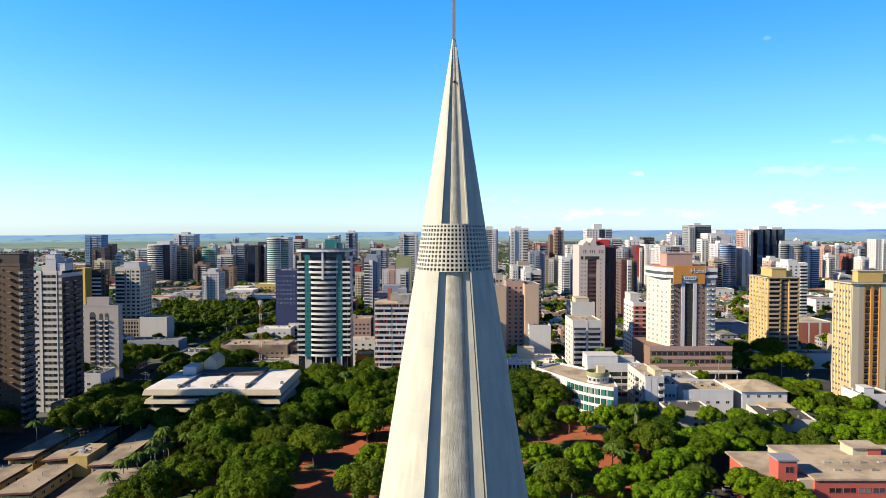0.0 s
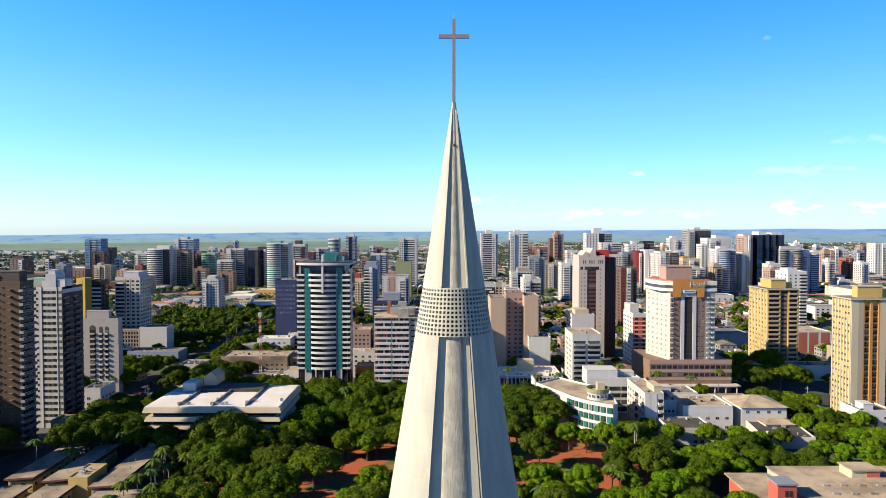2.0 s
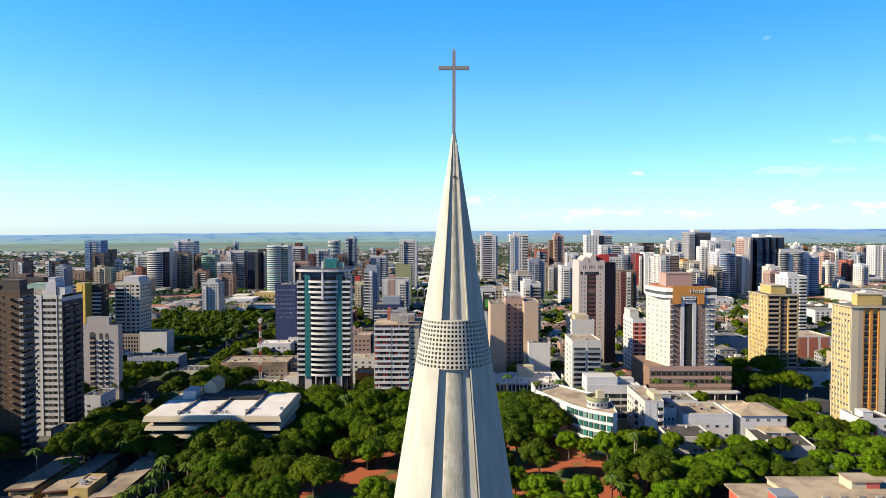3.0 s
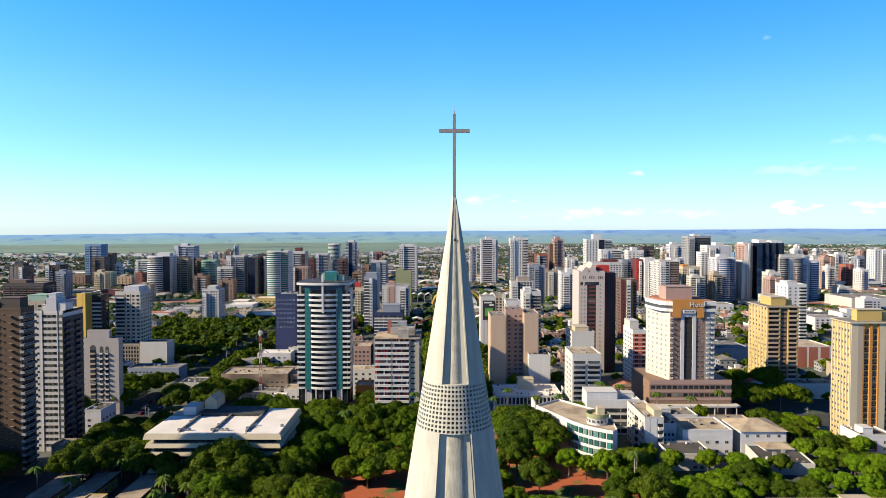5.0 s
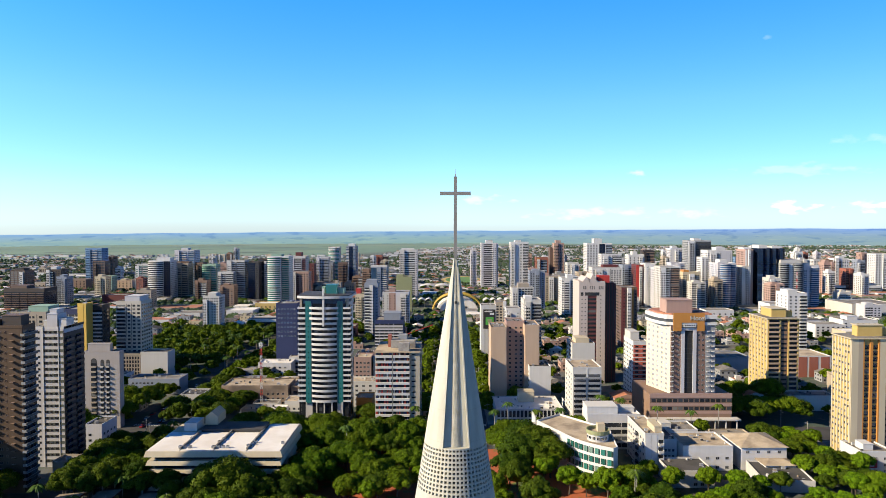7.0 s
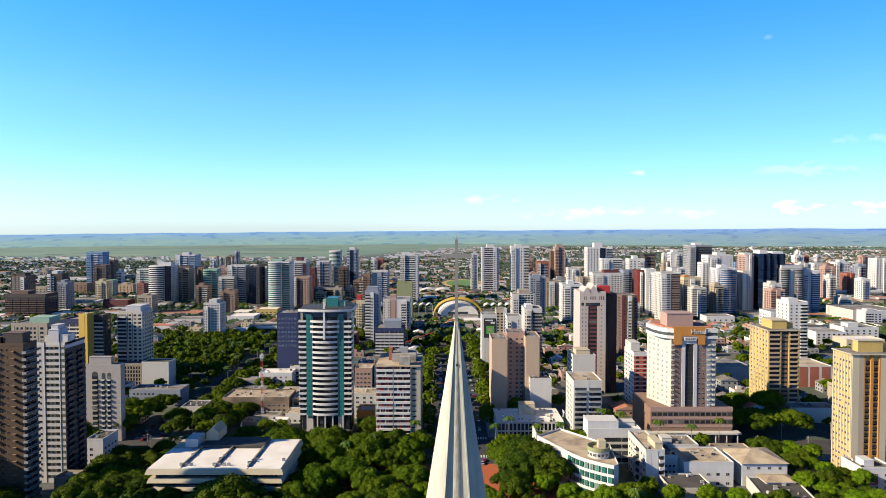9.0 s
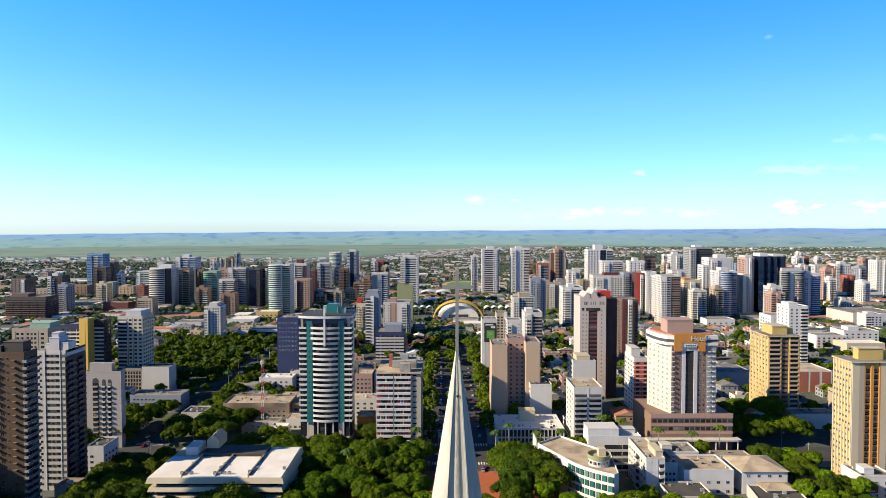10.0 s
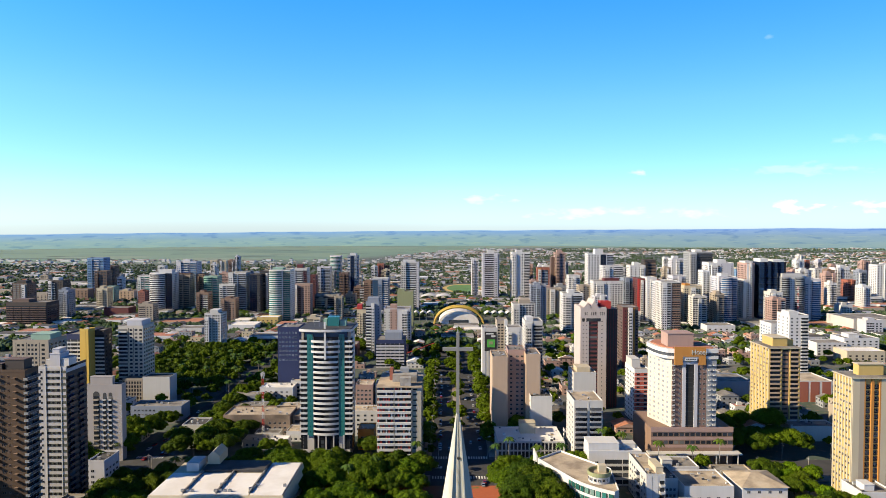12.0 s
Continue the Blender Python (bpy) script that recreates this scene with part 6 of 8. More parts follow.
def curved_school():
    """Three-storey block with a bowed white front and green windows."""
    A, B_ = Vector((57.4, 226, 0)), Vector((74.5, 207, 0))
    FOOT.append((54, 214, 80, 262))
    own = thing("school_building", pose(0, 0, 0), "white curved building with green window bands and round roof terrace", "building")
    n = 9
    edge = []
    for i in range(n + 1):
        t = i / n
        p = A.lerp(B_, t) + Vector((-0.86, -0.5, 0)) * (4 * t * (1 - t) * 2.2)
        edge.append((p.x, p.y))
    plan = edge + [(77, 209), (80, 236), (60, 262), (46.3, 250)]
    s = Shape(WHITE, ROOFTAN)
    s.prism(plan, -1, 18.3, WHITE, ROOFTAN)
    s.part("wall", own)
    rr = Shape(WHITE)
    for (ax, ay), (bx, by) in zip(plan, plan[1:] + plan[:1]):
        dx, dy = bx - ax, by - ay
        k = math.hypot(dx, dy)
        nx, ny = -dy / k * 0.3, dx / k * 0.3
        rr.prism(((ax, ay), (bx, by), (bx + nx, by + ny), (ax + nx, ay + ny)), 18.3, 19.2, WHITE)
    rr.part("parapet", own)
    wm = window_mesh(1.9, 2.7, GREENGLASS, DARKGREEN)
    wd = window_mesh(0.8, 2.7, GLASS, DARKGREEN)
    for k in range(4):
        for (ax, ay), (bx, by) in zip(edge, edge[1:]):
            turn = math.degrees(math.atan2(by - ay, bx - ax))
            out = Vector((by - ay, ax - bx, 0)).normalized() * 0.02
            place_part("window", wm, own, (ax + (bx - ax) * 0.42 + out.x, ay + (by - ay) * 0.42 + out.y, 2.6 + k * 4.1), turn, "green-framed green window")
            place_part("window", wd, own, (ax + (bx - ax) * 0.85 + out.x, ay + (by - ay) * 0.85 + out.y, 2.6 + k * 4.1), turn)
    t = Shape(GREEN, GLASS, ROOFTAN, CREAM)
    circ = [(71 + 5.4 * math.cos(a * math.pi / 12), 222 + 5.4 * math.sin(a * math.pi / 12)) for a in range(24)]
    small = [(71 + 4.9 * math.cos(a * math.pi / 12), 222 + 4.9 * math.sin(a * math.pi / 12)) for a in range(24)]
    t.prism(small, 18.3, 22.0, OFFWHITE, ROOFTAN)
    for i in range(24):
        j = (i + 1) % 24
        t.prism((circ[i], circ[j], small[j], small[i]), 21.6, 23.4, OLIVE)
    t.box(71, 222, 22, 74.4, 225.4, 25.5, CREAM)
    t.part("round_terrace", own, "round olive-rimmed roof terrace")
    for i in range(6):
        a = math.pi * (1.05 + 0.13 * i)
        c = (71 + 5.0 * math.cos(a), 222 + 5.0 * math.sin(a)  , 19.4)
        place_part("window", window_mesh(1.3, 1.4, GLASS, WHITE), own, c, math.degrees(a) + 90)
    w = Shape(WHITE)
    w.box(45.6, 250.5, 0, 46.2, 263, 20, WHITE)
    w.part("gable_wall", own, "tall white party wall")


curved_school()


def arch_stadium():
    """Yellow twin arches over a pale hall front, with white membrane canopies behind."""
    own = thing("arched_hall", pose(19, 850, 0), "pale hall under two tall yellow arches", "hall")
    FOOT.append((-60, 840, 110, 900))
    hall = Shape(OFFWHITE, ROOFWHITE)
    n = 14
    pts = [(29 * math.cos(math.pi * i / n), 18.0 * math.sin(math.pi * i / n)) for i in range(n + 1)]
    v = [(x, 0, z) for x, z in pts] + [(x, 34, z) for x, z in pts]
    hall.add(v, [(i, i + 1, n + 2 + i, n + 1 + i) for i in range(n)] + [tuple(range(n, -1, -1))], ROOFWHITE)
    hall.part("vault", own, "white vaulted hall")
    for y, r, k in ((-4, 35, 24), (9, 34, 23.5), (22, 34, 23.5)):
        s = Shape(GOLD)
        last = None
        for i in range(25):
            a = math.pi * i / 24
            p = Vector((r * math.cos(a), y + (0 if y else 0), k * math.sin(a)))
            if last:
                s.tube(last, p, 1.4, 1.4, GOLD, 6)
            last = p
        s.part("arch", own, "slender yellow steel arch")
    w = Shape(GLASS)
    w.box(-14, -0.2, 0, 14, 0, 5.5, GLASS)
    w.part("glazing", own)


arch_stadium()


def membrane(x, y, w, d, h, waves, label):
    own = thing("market_canopy", pose(x, y, 0), label, "canopy")
    FOOT.append((x, y, x + w, y + d))
    s, n = Shape(WHITE), waves * 8
    v = []
    for j in range(2):
        for i in range(n + 1):
            v.append((w * i / n, d * j, h + 3.0 * abs(math.sin(math.pi * waves * i / n))))
    s.add(v, [(i, i + 1, n + 2 + i, n + 1 + i) for i in range(n)], WHITE)
    s.add([(a, b, c - 0.3) for a, b, c in v], [(n + 1 + i, n + 2 + i, i + 1, i) for i in range(n)], WHITE)
    s.part("membrane", own, "wavy white membrane roof")
    p = Shape(METAL)
    for i in range(waves + 1):
        for j in (0.5, d - 0.5):
            p.tube((w * i / waves, j, 0), (w * i / waves, j, h), 0.2, 0.2, METAL, 6)
    p.part("post", own)


membrane(-100, 880, 82, 22, 10, 8, "wavy white membrane canopy beside the arches")
membrane(58, 880, 62, 22, 10, 6, "long wavy white membrane canopy")
membrane(-45, 1125, 56, 40, 9, 2, "big white tented canopy")


def mast(x, y, h):
    own = thing("telecom_mast", pose(x, y, 0), "red and white lattice telecom mast with antennas", "mast")
    k, n = 1.1, int(h / 2.2)
    for band in range(n):
        s = Shape(RED if band % 4 < 2 else WHITE)
        mat = s.mats[0]
        z0, z1 = band * h / n, (band + 1) * h / n
        for sx in (-1, 1):
            for sy in (-1, 1):
                s.tube((sx * k / 2, sy * k / 2, z0), (sx * k / 2, sy * k / 2, z1), 0.09, 0.09, mat, 5)
        s.tube((-k / 2, -k / 2, z0), (k / 2, -k / 2, z1), 0.05, 0.05, mat, 4)
        s.tube((k / 2, k / 2, z0), (-k / 2, k / 2, z1), 0.05, 0.05, mat, 4)
        s.tube((-k / 2, -k / 2, z1), (-k / 2, k / 2, z0), 0.05, 0.05, mat, 4)
        s.tube((k / 2, -k / 2, z0), (k / 2, k / 2, z1), 0.05, 0.05, mat, 4)
        s.part("section", own)
    a = Shape(WHITE)
    for i in range(6):
        t = i * math.pi / 3
        a.box(1.2 * math.cos(t) - 0.18, 1.2 * math.sin(t) - 0.12, h - 3, 1.2 * math.cos(t) + 0.18, 1.2 * math.sin(t) + 0.12, h - 0.8, WHITE)
    a.box(-1.3, -0.08, h - 2, 1.3, 0.08, h - 1.8, METAL).box(-0.08, -1.3, h - 2, 0.08, 1.3, h - 1.8, METAL)
    a.box(-0.5, -0.5, h * 0.62, 0.5, -0.3, h * 0.62 + 1, METAL)
    a.part("antenna", own, "white panel antennas")


mast(-119.2, 339, 44)
mast(475, 800, 58)


# low blocks on the street before the towers
for bx, by, bw, bd, bh, bwall, broof, what in ((-121, 322, 13, 12, 4.2, SAND, ROOFTAN, "beige workshop with tan sheet roof"), (-105, 318, 12, 11, 5.4, OFFWHITE, ROOFWHITE, "off-white workshop with pale sheet roof"),
                                               (-116, 336, 16, 9, 4.4, OFFWHITE, ROOFGREY, "off-white low store with grey roof"), (-97, 334, 12, 14, 6.2, WHITE, ROOFTAN, "white two-storey shop with tan roof"),
                                               (-146, 392, 26, 16, 6.0, BLUEGREY, ROOFGREY, "blue-grey hall with grey sheet roof"), (-150, 418, 30, 14, 7.5, BLUEGREY, ROOFGREY, "long blue-grey depot with flat roof"),
                                               (-113, 385, 20, 18, 6.5, OFFWHITE, ROOFTAN, "off-white garage with tan roof"), (-88, 388, 16, 16, 7.5, SAND, ROOFTAN, "beige annex with tan roof")):
    tower("house_block", what, "building", bx, by, bw, bd, bh, bwall, roof=broof, near=True, front=((.08, .92, "win", bwall, max(2, int(bw / 4))),), parapet=0.5)
tower("office_building", "low white-roofed hall on dark columns", "building", 50, 304, 40, 30, 9.4, OFFWHITE, front=((.01, .99, "fins", OFFWHITE, 17),), fh=4.5, roof=ROOFWHITE, parapet=0.6, near=True,
      top=((.38, .62, .55, .8, 6.5, CREAM),))
tower("apartment_block", "pale seven-storey block with glazed balconies", "apartment block", 82.2, 296, 16.6, 24, 35.8, OFFWHITE, GLASS,
      front=((.03, .47, "balc", GREY, 1), (.47, .53, "plain", OFFWHITE, 1), (.53, .97, "balc", GREY, 1)), left=((.1, .9, "win", OFFWHITE, 4),), near=True, roof=ROOFTAN)
tower("apartment_block", "narrow white block with dark roof", "apartment block", 62, 344, 14, 20, 26, WHITE, roof=ROOFDARK, left=((.1, .9, "win", WHITE, 4),))
tower("apartment_block", "cream block with shallow roof and side windows", "apartment block", 92, 352, 15, 20, 40, OFFWHITE, roof=ROOFTAN,
      left=((.1, .9, "win", OFFWHITE, 3),), top=((.2, .8, .2, .8, 3, CREAM),))
tower("house_block", "white stepped building with sheet roofs", "building", 89, 262, 28, 13, 18.0, WHITE, roof=ROOFWHITE, near=True, fh=3.6,
      front=((.05, .25, "win", WHITE, 1), (.3, .98, "band", OFFWHITE, 2)), left=((.7, .95, "win", WHITE, 2),), top=((0, .58, .06, .95, 4.4, WHITE), (.62, .95, .5, .95, 2.4, OFFWHITE)))
tower("apartment_block", "white five-storey block with corner bays", "apartment block", 99.3, 227, 9, 30, 18.8, OFFWHITE, roof=ROOFTAN, near=True, fh=3.5,
      front=((.02, .3, "plain", WHITE, 1), (.34, .64, "plain", WHITE, 1), (.68, .98, "balc", OFFWHITE, 1)), left=((.04, .42, "win", OFFWHITE, 3), (.46, .66, "balc", OFFWHITE, 1), (.70, .98, "win", OFFWHITE, 2)), top=((.6, 1, .1, .5, 3, CREAM),))
tower("house_block", "low white building with grey sloping roof", "building", 126.5, 231, 24, 22, 11.4, WHITE, roof=ROOFTAN, near=True, fh=4.5, front=((.2, .98, "win", WHITE, 4),))
tower("house_block", "two-storey white building with flat roof", "building", 119, 258, 26, 16, 11.0, WHITE, roof=ROOFGREY, near=True, front=((.05, .7, "win", WHITE, 5),), top=((.3, .5, .2, .6, 3, OFFWHITE),))
tower("house_block", "white building with small square windows", "building", 109.5, 238, 9, 18, 12.4, WHITE, roof=ROOFGREY, near=True, front=((.05, .9, "win", WHITE, 4),), top=((.1, .3, .2, .6, 2.5, WHITE),))
tower("house_block", "low dark-roofed shed behind white walls", "building", 111, 210, 20, 18, 7.0, OFFWHITE, roof=ROOFDARK, near=True, front=((.5, .95, "win", OFFWHITE, 3),))
tower("house_block", "dark-roofed shed with white gable", "building", 152, 205, 22, 24, 4.8, OFFWHITE, roof=ROOFDARK, rot=-8)
tower("house_block", "low brown annex with terrace", "building", 150, 260, 24, 12, 7.0, SAND, roof=ROOFGREY, near=True, front=((.1, .9, "win", SAND, 5),))
tower("house_block", "white house behind an advertising board", "building", 205, 226, 16, 16, 10.5, WHITE, roof=ROOFGREY, near=True, front=((.3, .9, "win", WHITE, 2),), top=((.2, .5, .2, .6, 3, WHITE),))
tower("house_block", "tan-roofed shop beside a tower", "building", 226, 214, 22, 12, 7.5, SAND, roof=ROOFTAN)
tower("office_building", "brown office podium beside ochre tower", "building", 236, 335, 30, 14, 9, OFFWHITE, roof=ROOFGREY)
tower("office_building", "red panelled hall with dark shed roof", "building", 290, 430, 27, 30, 16, OFFWHITE, roof=ROOFTAN, front=((.05, .3, "plain", BRICKRED, 1), (.36, .62, "plain", BRICKRED, 1), (.7, .95, "plain", BRICKRED, 1)))
tower("apartment_block", "small brown block with red balconies", "apartment block", 262, 332, 12, 22, 19, SAND, roof=ROOFTAN, near=True, front=((.1, .9, "balc", BRICKRED, 2),))
tower("office_building", "long low blue-grey warehouse with pale roof", "building", 234, 449, 32, 30, 11, BLUEGREY, roof=ROOFGREY)
tower("office_building", "weathered concrete factory shed", "building", -126, 348, 44, 22, 12.4, RUSTY, roof=ROOFTAN, front=((.0, .6, "plain", RUSTY, 1), (.66, .96, "win", RUSTY, 4)), near=True)
tower("office_building", "brown rusty shed wing", "building", -96, 352, 14, 18, 11, RUSTY, roof=ROOFTAN, front=((.1, .9, "band", CONCRETE, 4),))
tower("office_building", "white and blue low hall", "building", -134, 430, 26, 16, 10.5, WHITE, roof=ROOFWHITE, near=True, front=((.1, .9, "win", WHITE, 5),))
tower("office_building", "cream-roofed long hall beside a tower", "building", -104, 445, 44, 20, 12.5, OFFWHITE, roof=ROOFTAN, front=((.05, .95, "band", SAND, 6),))
tower("house_block", "orange-brown small apartment house", "building", -58, 375, 12, 16, 26, PINK, roof=ROOFTAN, near=True, front=((.05, .95, "win", PINK, 4),))
tower("house_block", "white small apartment house with grey roof", "building", -46, 380, 10, 16, 25, WHITE, roof=ROOFGREY, near=True, front=((.05, .95, "win", WHITE, 3),))
tower("house_block", "white terrace house with brown roof", "building", -56, 345, 20, 14, 16, WHITE, roof=ROOFTAN, near=True, front=((.05, .95, "win", WHITE, 4),))
tower("house_block", "orange low house beside slab block", "building", -50, 318, 10, 14, 12, ORANGE, roof=ROOFTAN, near=True, front=((.05, .95, "win", ORANGE, 2),))
tower("house_block", "small pale blue-white corner building", "building", -187, 262, 9, 16, 12.5, LILAC, roof=ROOFDARK, near=True, front=((.1, .5, "win", LILAC, 1),), right=((.05, .95, "win", LILAC, 4),))
tower("house_block", "grey low hall with dark roof", "building", -206, 378, 36, 16, 10, BLUEGREY, roof=ROOFGREY, near=True, front=((.05, .5, "win", BLUEGREY, 6),))
tower("house_block", "white hall corner with dark doorway", "building", -163, 334, 14, 16, 10, OFFWHITE, roof=ROOFDARK)
tower("house_block", "grey stone house at the tower's foot", "building", -178, 222, 14, 10, 7, SAND, roof=ROOFGREY)


def hip_house(x, y, w, d, eave, rise, label):
    FOOT.append((x, y, x + w, y + d))
    own = thing("house", pose(x, y, 0), label, "house")
    b = Shape(WHITE)
    b.box(0, 0, -1, w, d, eave, WHITE)
    b.part("wall", own)
    r, o, k = Shape(ROOFTAN), 0.9, min(w, d) * 0.42
    v = [(-o, -o, eave), (w + o, -o, eave), (w + o, d + o, eave), (-o, d + o, eave), (k, d / 2, eave + rise), (w - k, d / 2, eave + rise)]
    r.add(v, [(0, 1, 5, 4), (1, 2, 5), (2, 3, 4, 5), (3, 0, 4), (3, 2, 1, 0)], ROOFTAN)
    r.part("roof", own, "tan hipped roof")
    for i in range(4):
        place_part("window", window_mesh(1.5, 1.4, GLASS, METAL), own, (w * (i + 0.6) / 4.3, 0, eave - 3))
    return own


hip_house(143, 232, 22, 22, 11.2, 3.4, "white two-storey house with tan hipped roof")
hip_house(150, 222, 14, 9, 6.0, 1.6, "small white annex with tan hipped roof")


def billboard(x, y, z, w, h, face, label):
    own = thing("billboard", pose(x, y, 0), label, "billboard")
    s = Shape(METAL)
    s.box(-w / 2, 0, z, w / 2, 0.25, z + h, METAL)
    for q in (-0.35, 0.35):
        s.box(q * w - 0.15, 0.25, 0, q * w + 0.15, 0.5, z + h, METAL)
    s.part("frame", own)
    for i, (a, b, c, d, mat) in enumerate(face):
        p = Shape(mat)
        p.box((a - 0.5) * w, -0.05 - 0.03 * i, z + c * h, (b - 0.5) * w, -0.01 - 0.03 * i, z + d * h, mat)
        p.part("panel", own)


billboard(198, 222.5, 4.0, 10.5, 5.0, ((0.02, .98, .04, .96, WHITE), (.4, .95, .1, .9, RED), (.5, .85, .45, .6, WHITE), (.5, .8, .25, .35, WHITE)), "red and white advertising board on posts")
billboard(38.7, 486.6, 29.5, 10.5, 17, ((0, 1, 0, 1, NEARBLACK), (.2, .85, .2, .6, POSTERGREEN), (.1, .75, .86, .93, WHITE), (.55, .9, .72, .82, WHITE), (.35, .7, .35, .5, OLIVE)), "tall dark advertising poster with a green motif")


# ---------------------------------------------------------------- low houses of the park's west corner
def long_house(x0, y0, x1, y1, z, tilt, label, wall):
    FOOT.append((x0, y0, x1, y1))
    own = thing("school_wing", pose(0, 0, 0), label, "building")
    b = Shape(wall, GLASS)
    b.box(x0 + 1, y0 + 1, -1, x1 - 1, y1 - 1, z - 1.2, wall)
    b.part("wall", own)
    r = Shape(WINGROOF, MAROON)
    v = [(x0, y0, z), (x1, y0, z + tilt), (x1, y1, z + tilt), (x0, y1, z)]
    v += [(a, b_, c - 0.7) for a, b_, c in v]
    r.add(v, [(0, 1, 2, 3)], WINGROOF)
    r.add(v, [(4, 5, 1, 0), (5, 6, 2, 1), (6, 7, 3, 2), (7, 4, 0, 3), (7, 6, 5, 4)], MAROON)
    r.part("roof", own, "sun-bleached tan sheet roof with red edge")
    for i in range(int((y1 - y0) / 5)):
        place_part("window", window_mesh(1.6, 1.3, GLASS, OFFWHITE), own, (x1 - 0.98, y0 + 3 + i * 5, z - 3.2), 90)
    for i in range(int((x1 - x0) / 4)):
        place_part("window", window_mesh(1.6, 1.3, GLASS, MAROON), own, (x0 + 2.6 + i * 4, y0 + 0.98, z - 3.2))
    k = Shape(METAL)
    for i in range(4):
        q = y0 + (y1 - y0) * (0.2 + 0.2 * i)
        k.tube(((x0 + x1) / 2 + (i % 2) * 2, q, z - 0.2), ((x0 + x1) / 2 + (i % 2) * 2, q, z + 1.4), 0.12, 0.12, METAL, 6)
    k.part("vent_pipe", own)


long_house(-163, 156, -152, 190, 5.4, 0.8, "long low school wing with tan roof", YELLOW)
long_house(-148, 154, -138, 193, 5.4, 0.9, "long low school wing with weathered roof", YELLOW)
long_house(-128, 148, -117, 190, 5.6, 0.9, "long low school wing with sunlit roof", SAND)
long_house(-124, 121, -107, 147, 4.6, 0.8, "low school wing with patched roof", SAND)
long_house(-146, 126, -134, 152, 4.4, 0.6, "low school wing with brown roof", YELLOW)
long_house(-170, 132, -150, 152, 4.4, 0.4, "low yellow school wing with red roof edge", YELLOW)
tower("house_block", "cream water-tank block among school wings", "building", -133.5, 152, 7, 14, 7.2, YELLOW, roof=ROOFTAN, parapet=0.5)


def red_centre():
    """Red-walled complex with tan roofs and stair towers."""
    FOOT.append((99, 121, 200, 152))
    own = thing("public_building", pose(0, 0, 0), "red-walled building with tan roofs and stair tower", "building")
    wall = paint("faded_red_render", (0.62, 0.13, 0.09))
    b = Shape(wall, CREAM)
    b.box(115.5, 121, -1, 200, 139, 11.4, wall).box(101, 127, -1, 115.4, 149, 9.6, wall)
    b.part("wall", own)
    r = Shape(ROOFTAN)
    v = [(115, 120.4, 11.4), (200, 120.4, 11.4), (200, 139.4, 12.4), (115, 139.4, 12.4)]
    r.add(v + [(a, c, z - 0.5) for a, c, z in v], [(0, 1, 2, 3), (4, 5, 1, 0), (5, 6, 2, 1), (6, 7, 3, 2), (7, 4, 0, 3), (7, 6, 5, 4)], ROOFTAN)
    r.part("roof", own, "tan sheet roof")
    r2 = Shape(ROOFTAN)
    r2.box(99.6, 126, 9.6, 114.8, 150, 10.1, ROOFTAN)
    r2.part("roof", own, "tan flat wing roof")
    r3 = Shape(ROOFTAN, CREAM)
    r3.box(116, 141, -1, 200, 152, 11.2, CREAM).box(115.6, 140.6, 11.2, 200, 152.4, 11.7, ROOFTAN)
    r3.part("rear_wing", own, "cream rear wing with tan roof")
    t = Shape(wall, CREAM)
    t.box(105.0, 123, -1, 111.0, 129, 16.2, wall)
    t.part("stair_tower", own, "bright red stair tower")
    t2 = Shape(BLUEGREY)
    t2.box(104.6, 122.6, 16.2, 111.4, 129.4, 16.7, BLUEGREY)
    t2.part("tower_cap", own)
    c = Shape(CREAM)
    c.box(111.05, 122, -1, 115.4, 126.9, 10.6, CREAM)
    c.part("link", own, "cream link wall")
    u = Shape(CREAM)
    u.box(139.0, 139.6, 10, 144.0, 147, 14.6, CREAM)
    u.part("tank_tower", own, "cream tank tower")
    u = Shape(wall)
    u.box(144.0, 139.4, 10, 148.5, 147, 14.6, wall).box(138.6, 139.0, 14.6, 149, 147.4, 15.0, ROOFTAN)
    u.part("tank_tower_face", own, "red wall of the tank tower")
    for z in (3.5, 8.2, 12.4):
        place_part("window", window_mesh(2.6, 2.0, GLASS, wall), own, (108.6, 122.98, z))
    for i in range(14):
        place_part("window", window_mesh(4.0, 1.6, GLASS, wall), own, (122 + i * 4.6, 120.98, 6.8))
        place_part("window", window_mesh(4.0, 1.6, GLASS, wall), own, (122 + i * 4.6, 120.98, 1.2))
    k = Shape(CONCRETE)
    k.box(-0.9, -0.5, 0, 0.9, 0.5, 0.5, CONCRETE)
    me = k.mesh("roof_vent")
    for i in range(9):
        for j in range(2):
            place_part("roof_vent", me, own, (126 + i * 6, 127 + j * 6, 11.75 + j * 0.3))


red_centre()


# out of view; added and sized for the shadow it throws eastwards
tower("apartment_tower", "plain unseen tower added to shade the school and park", "apartment tower", -222, 146, 20, 20, 84, SAND, right=((.05, .95, "win", SAND, 6),))


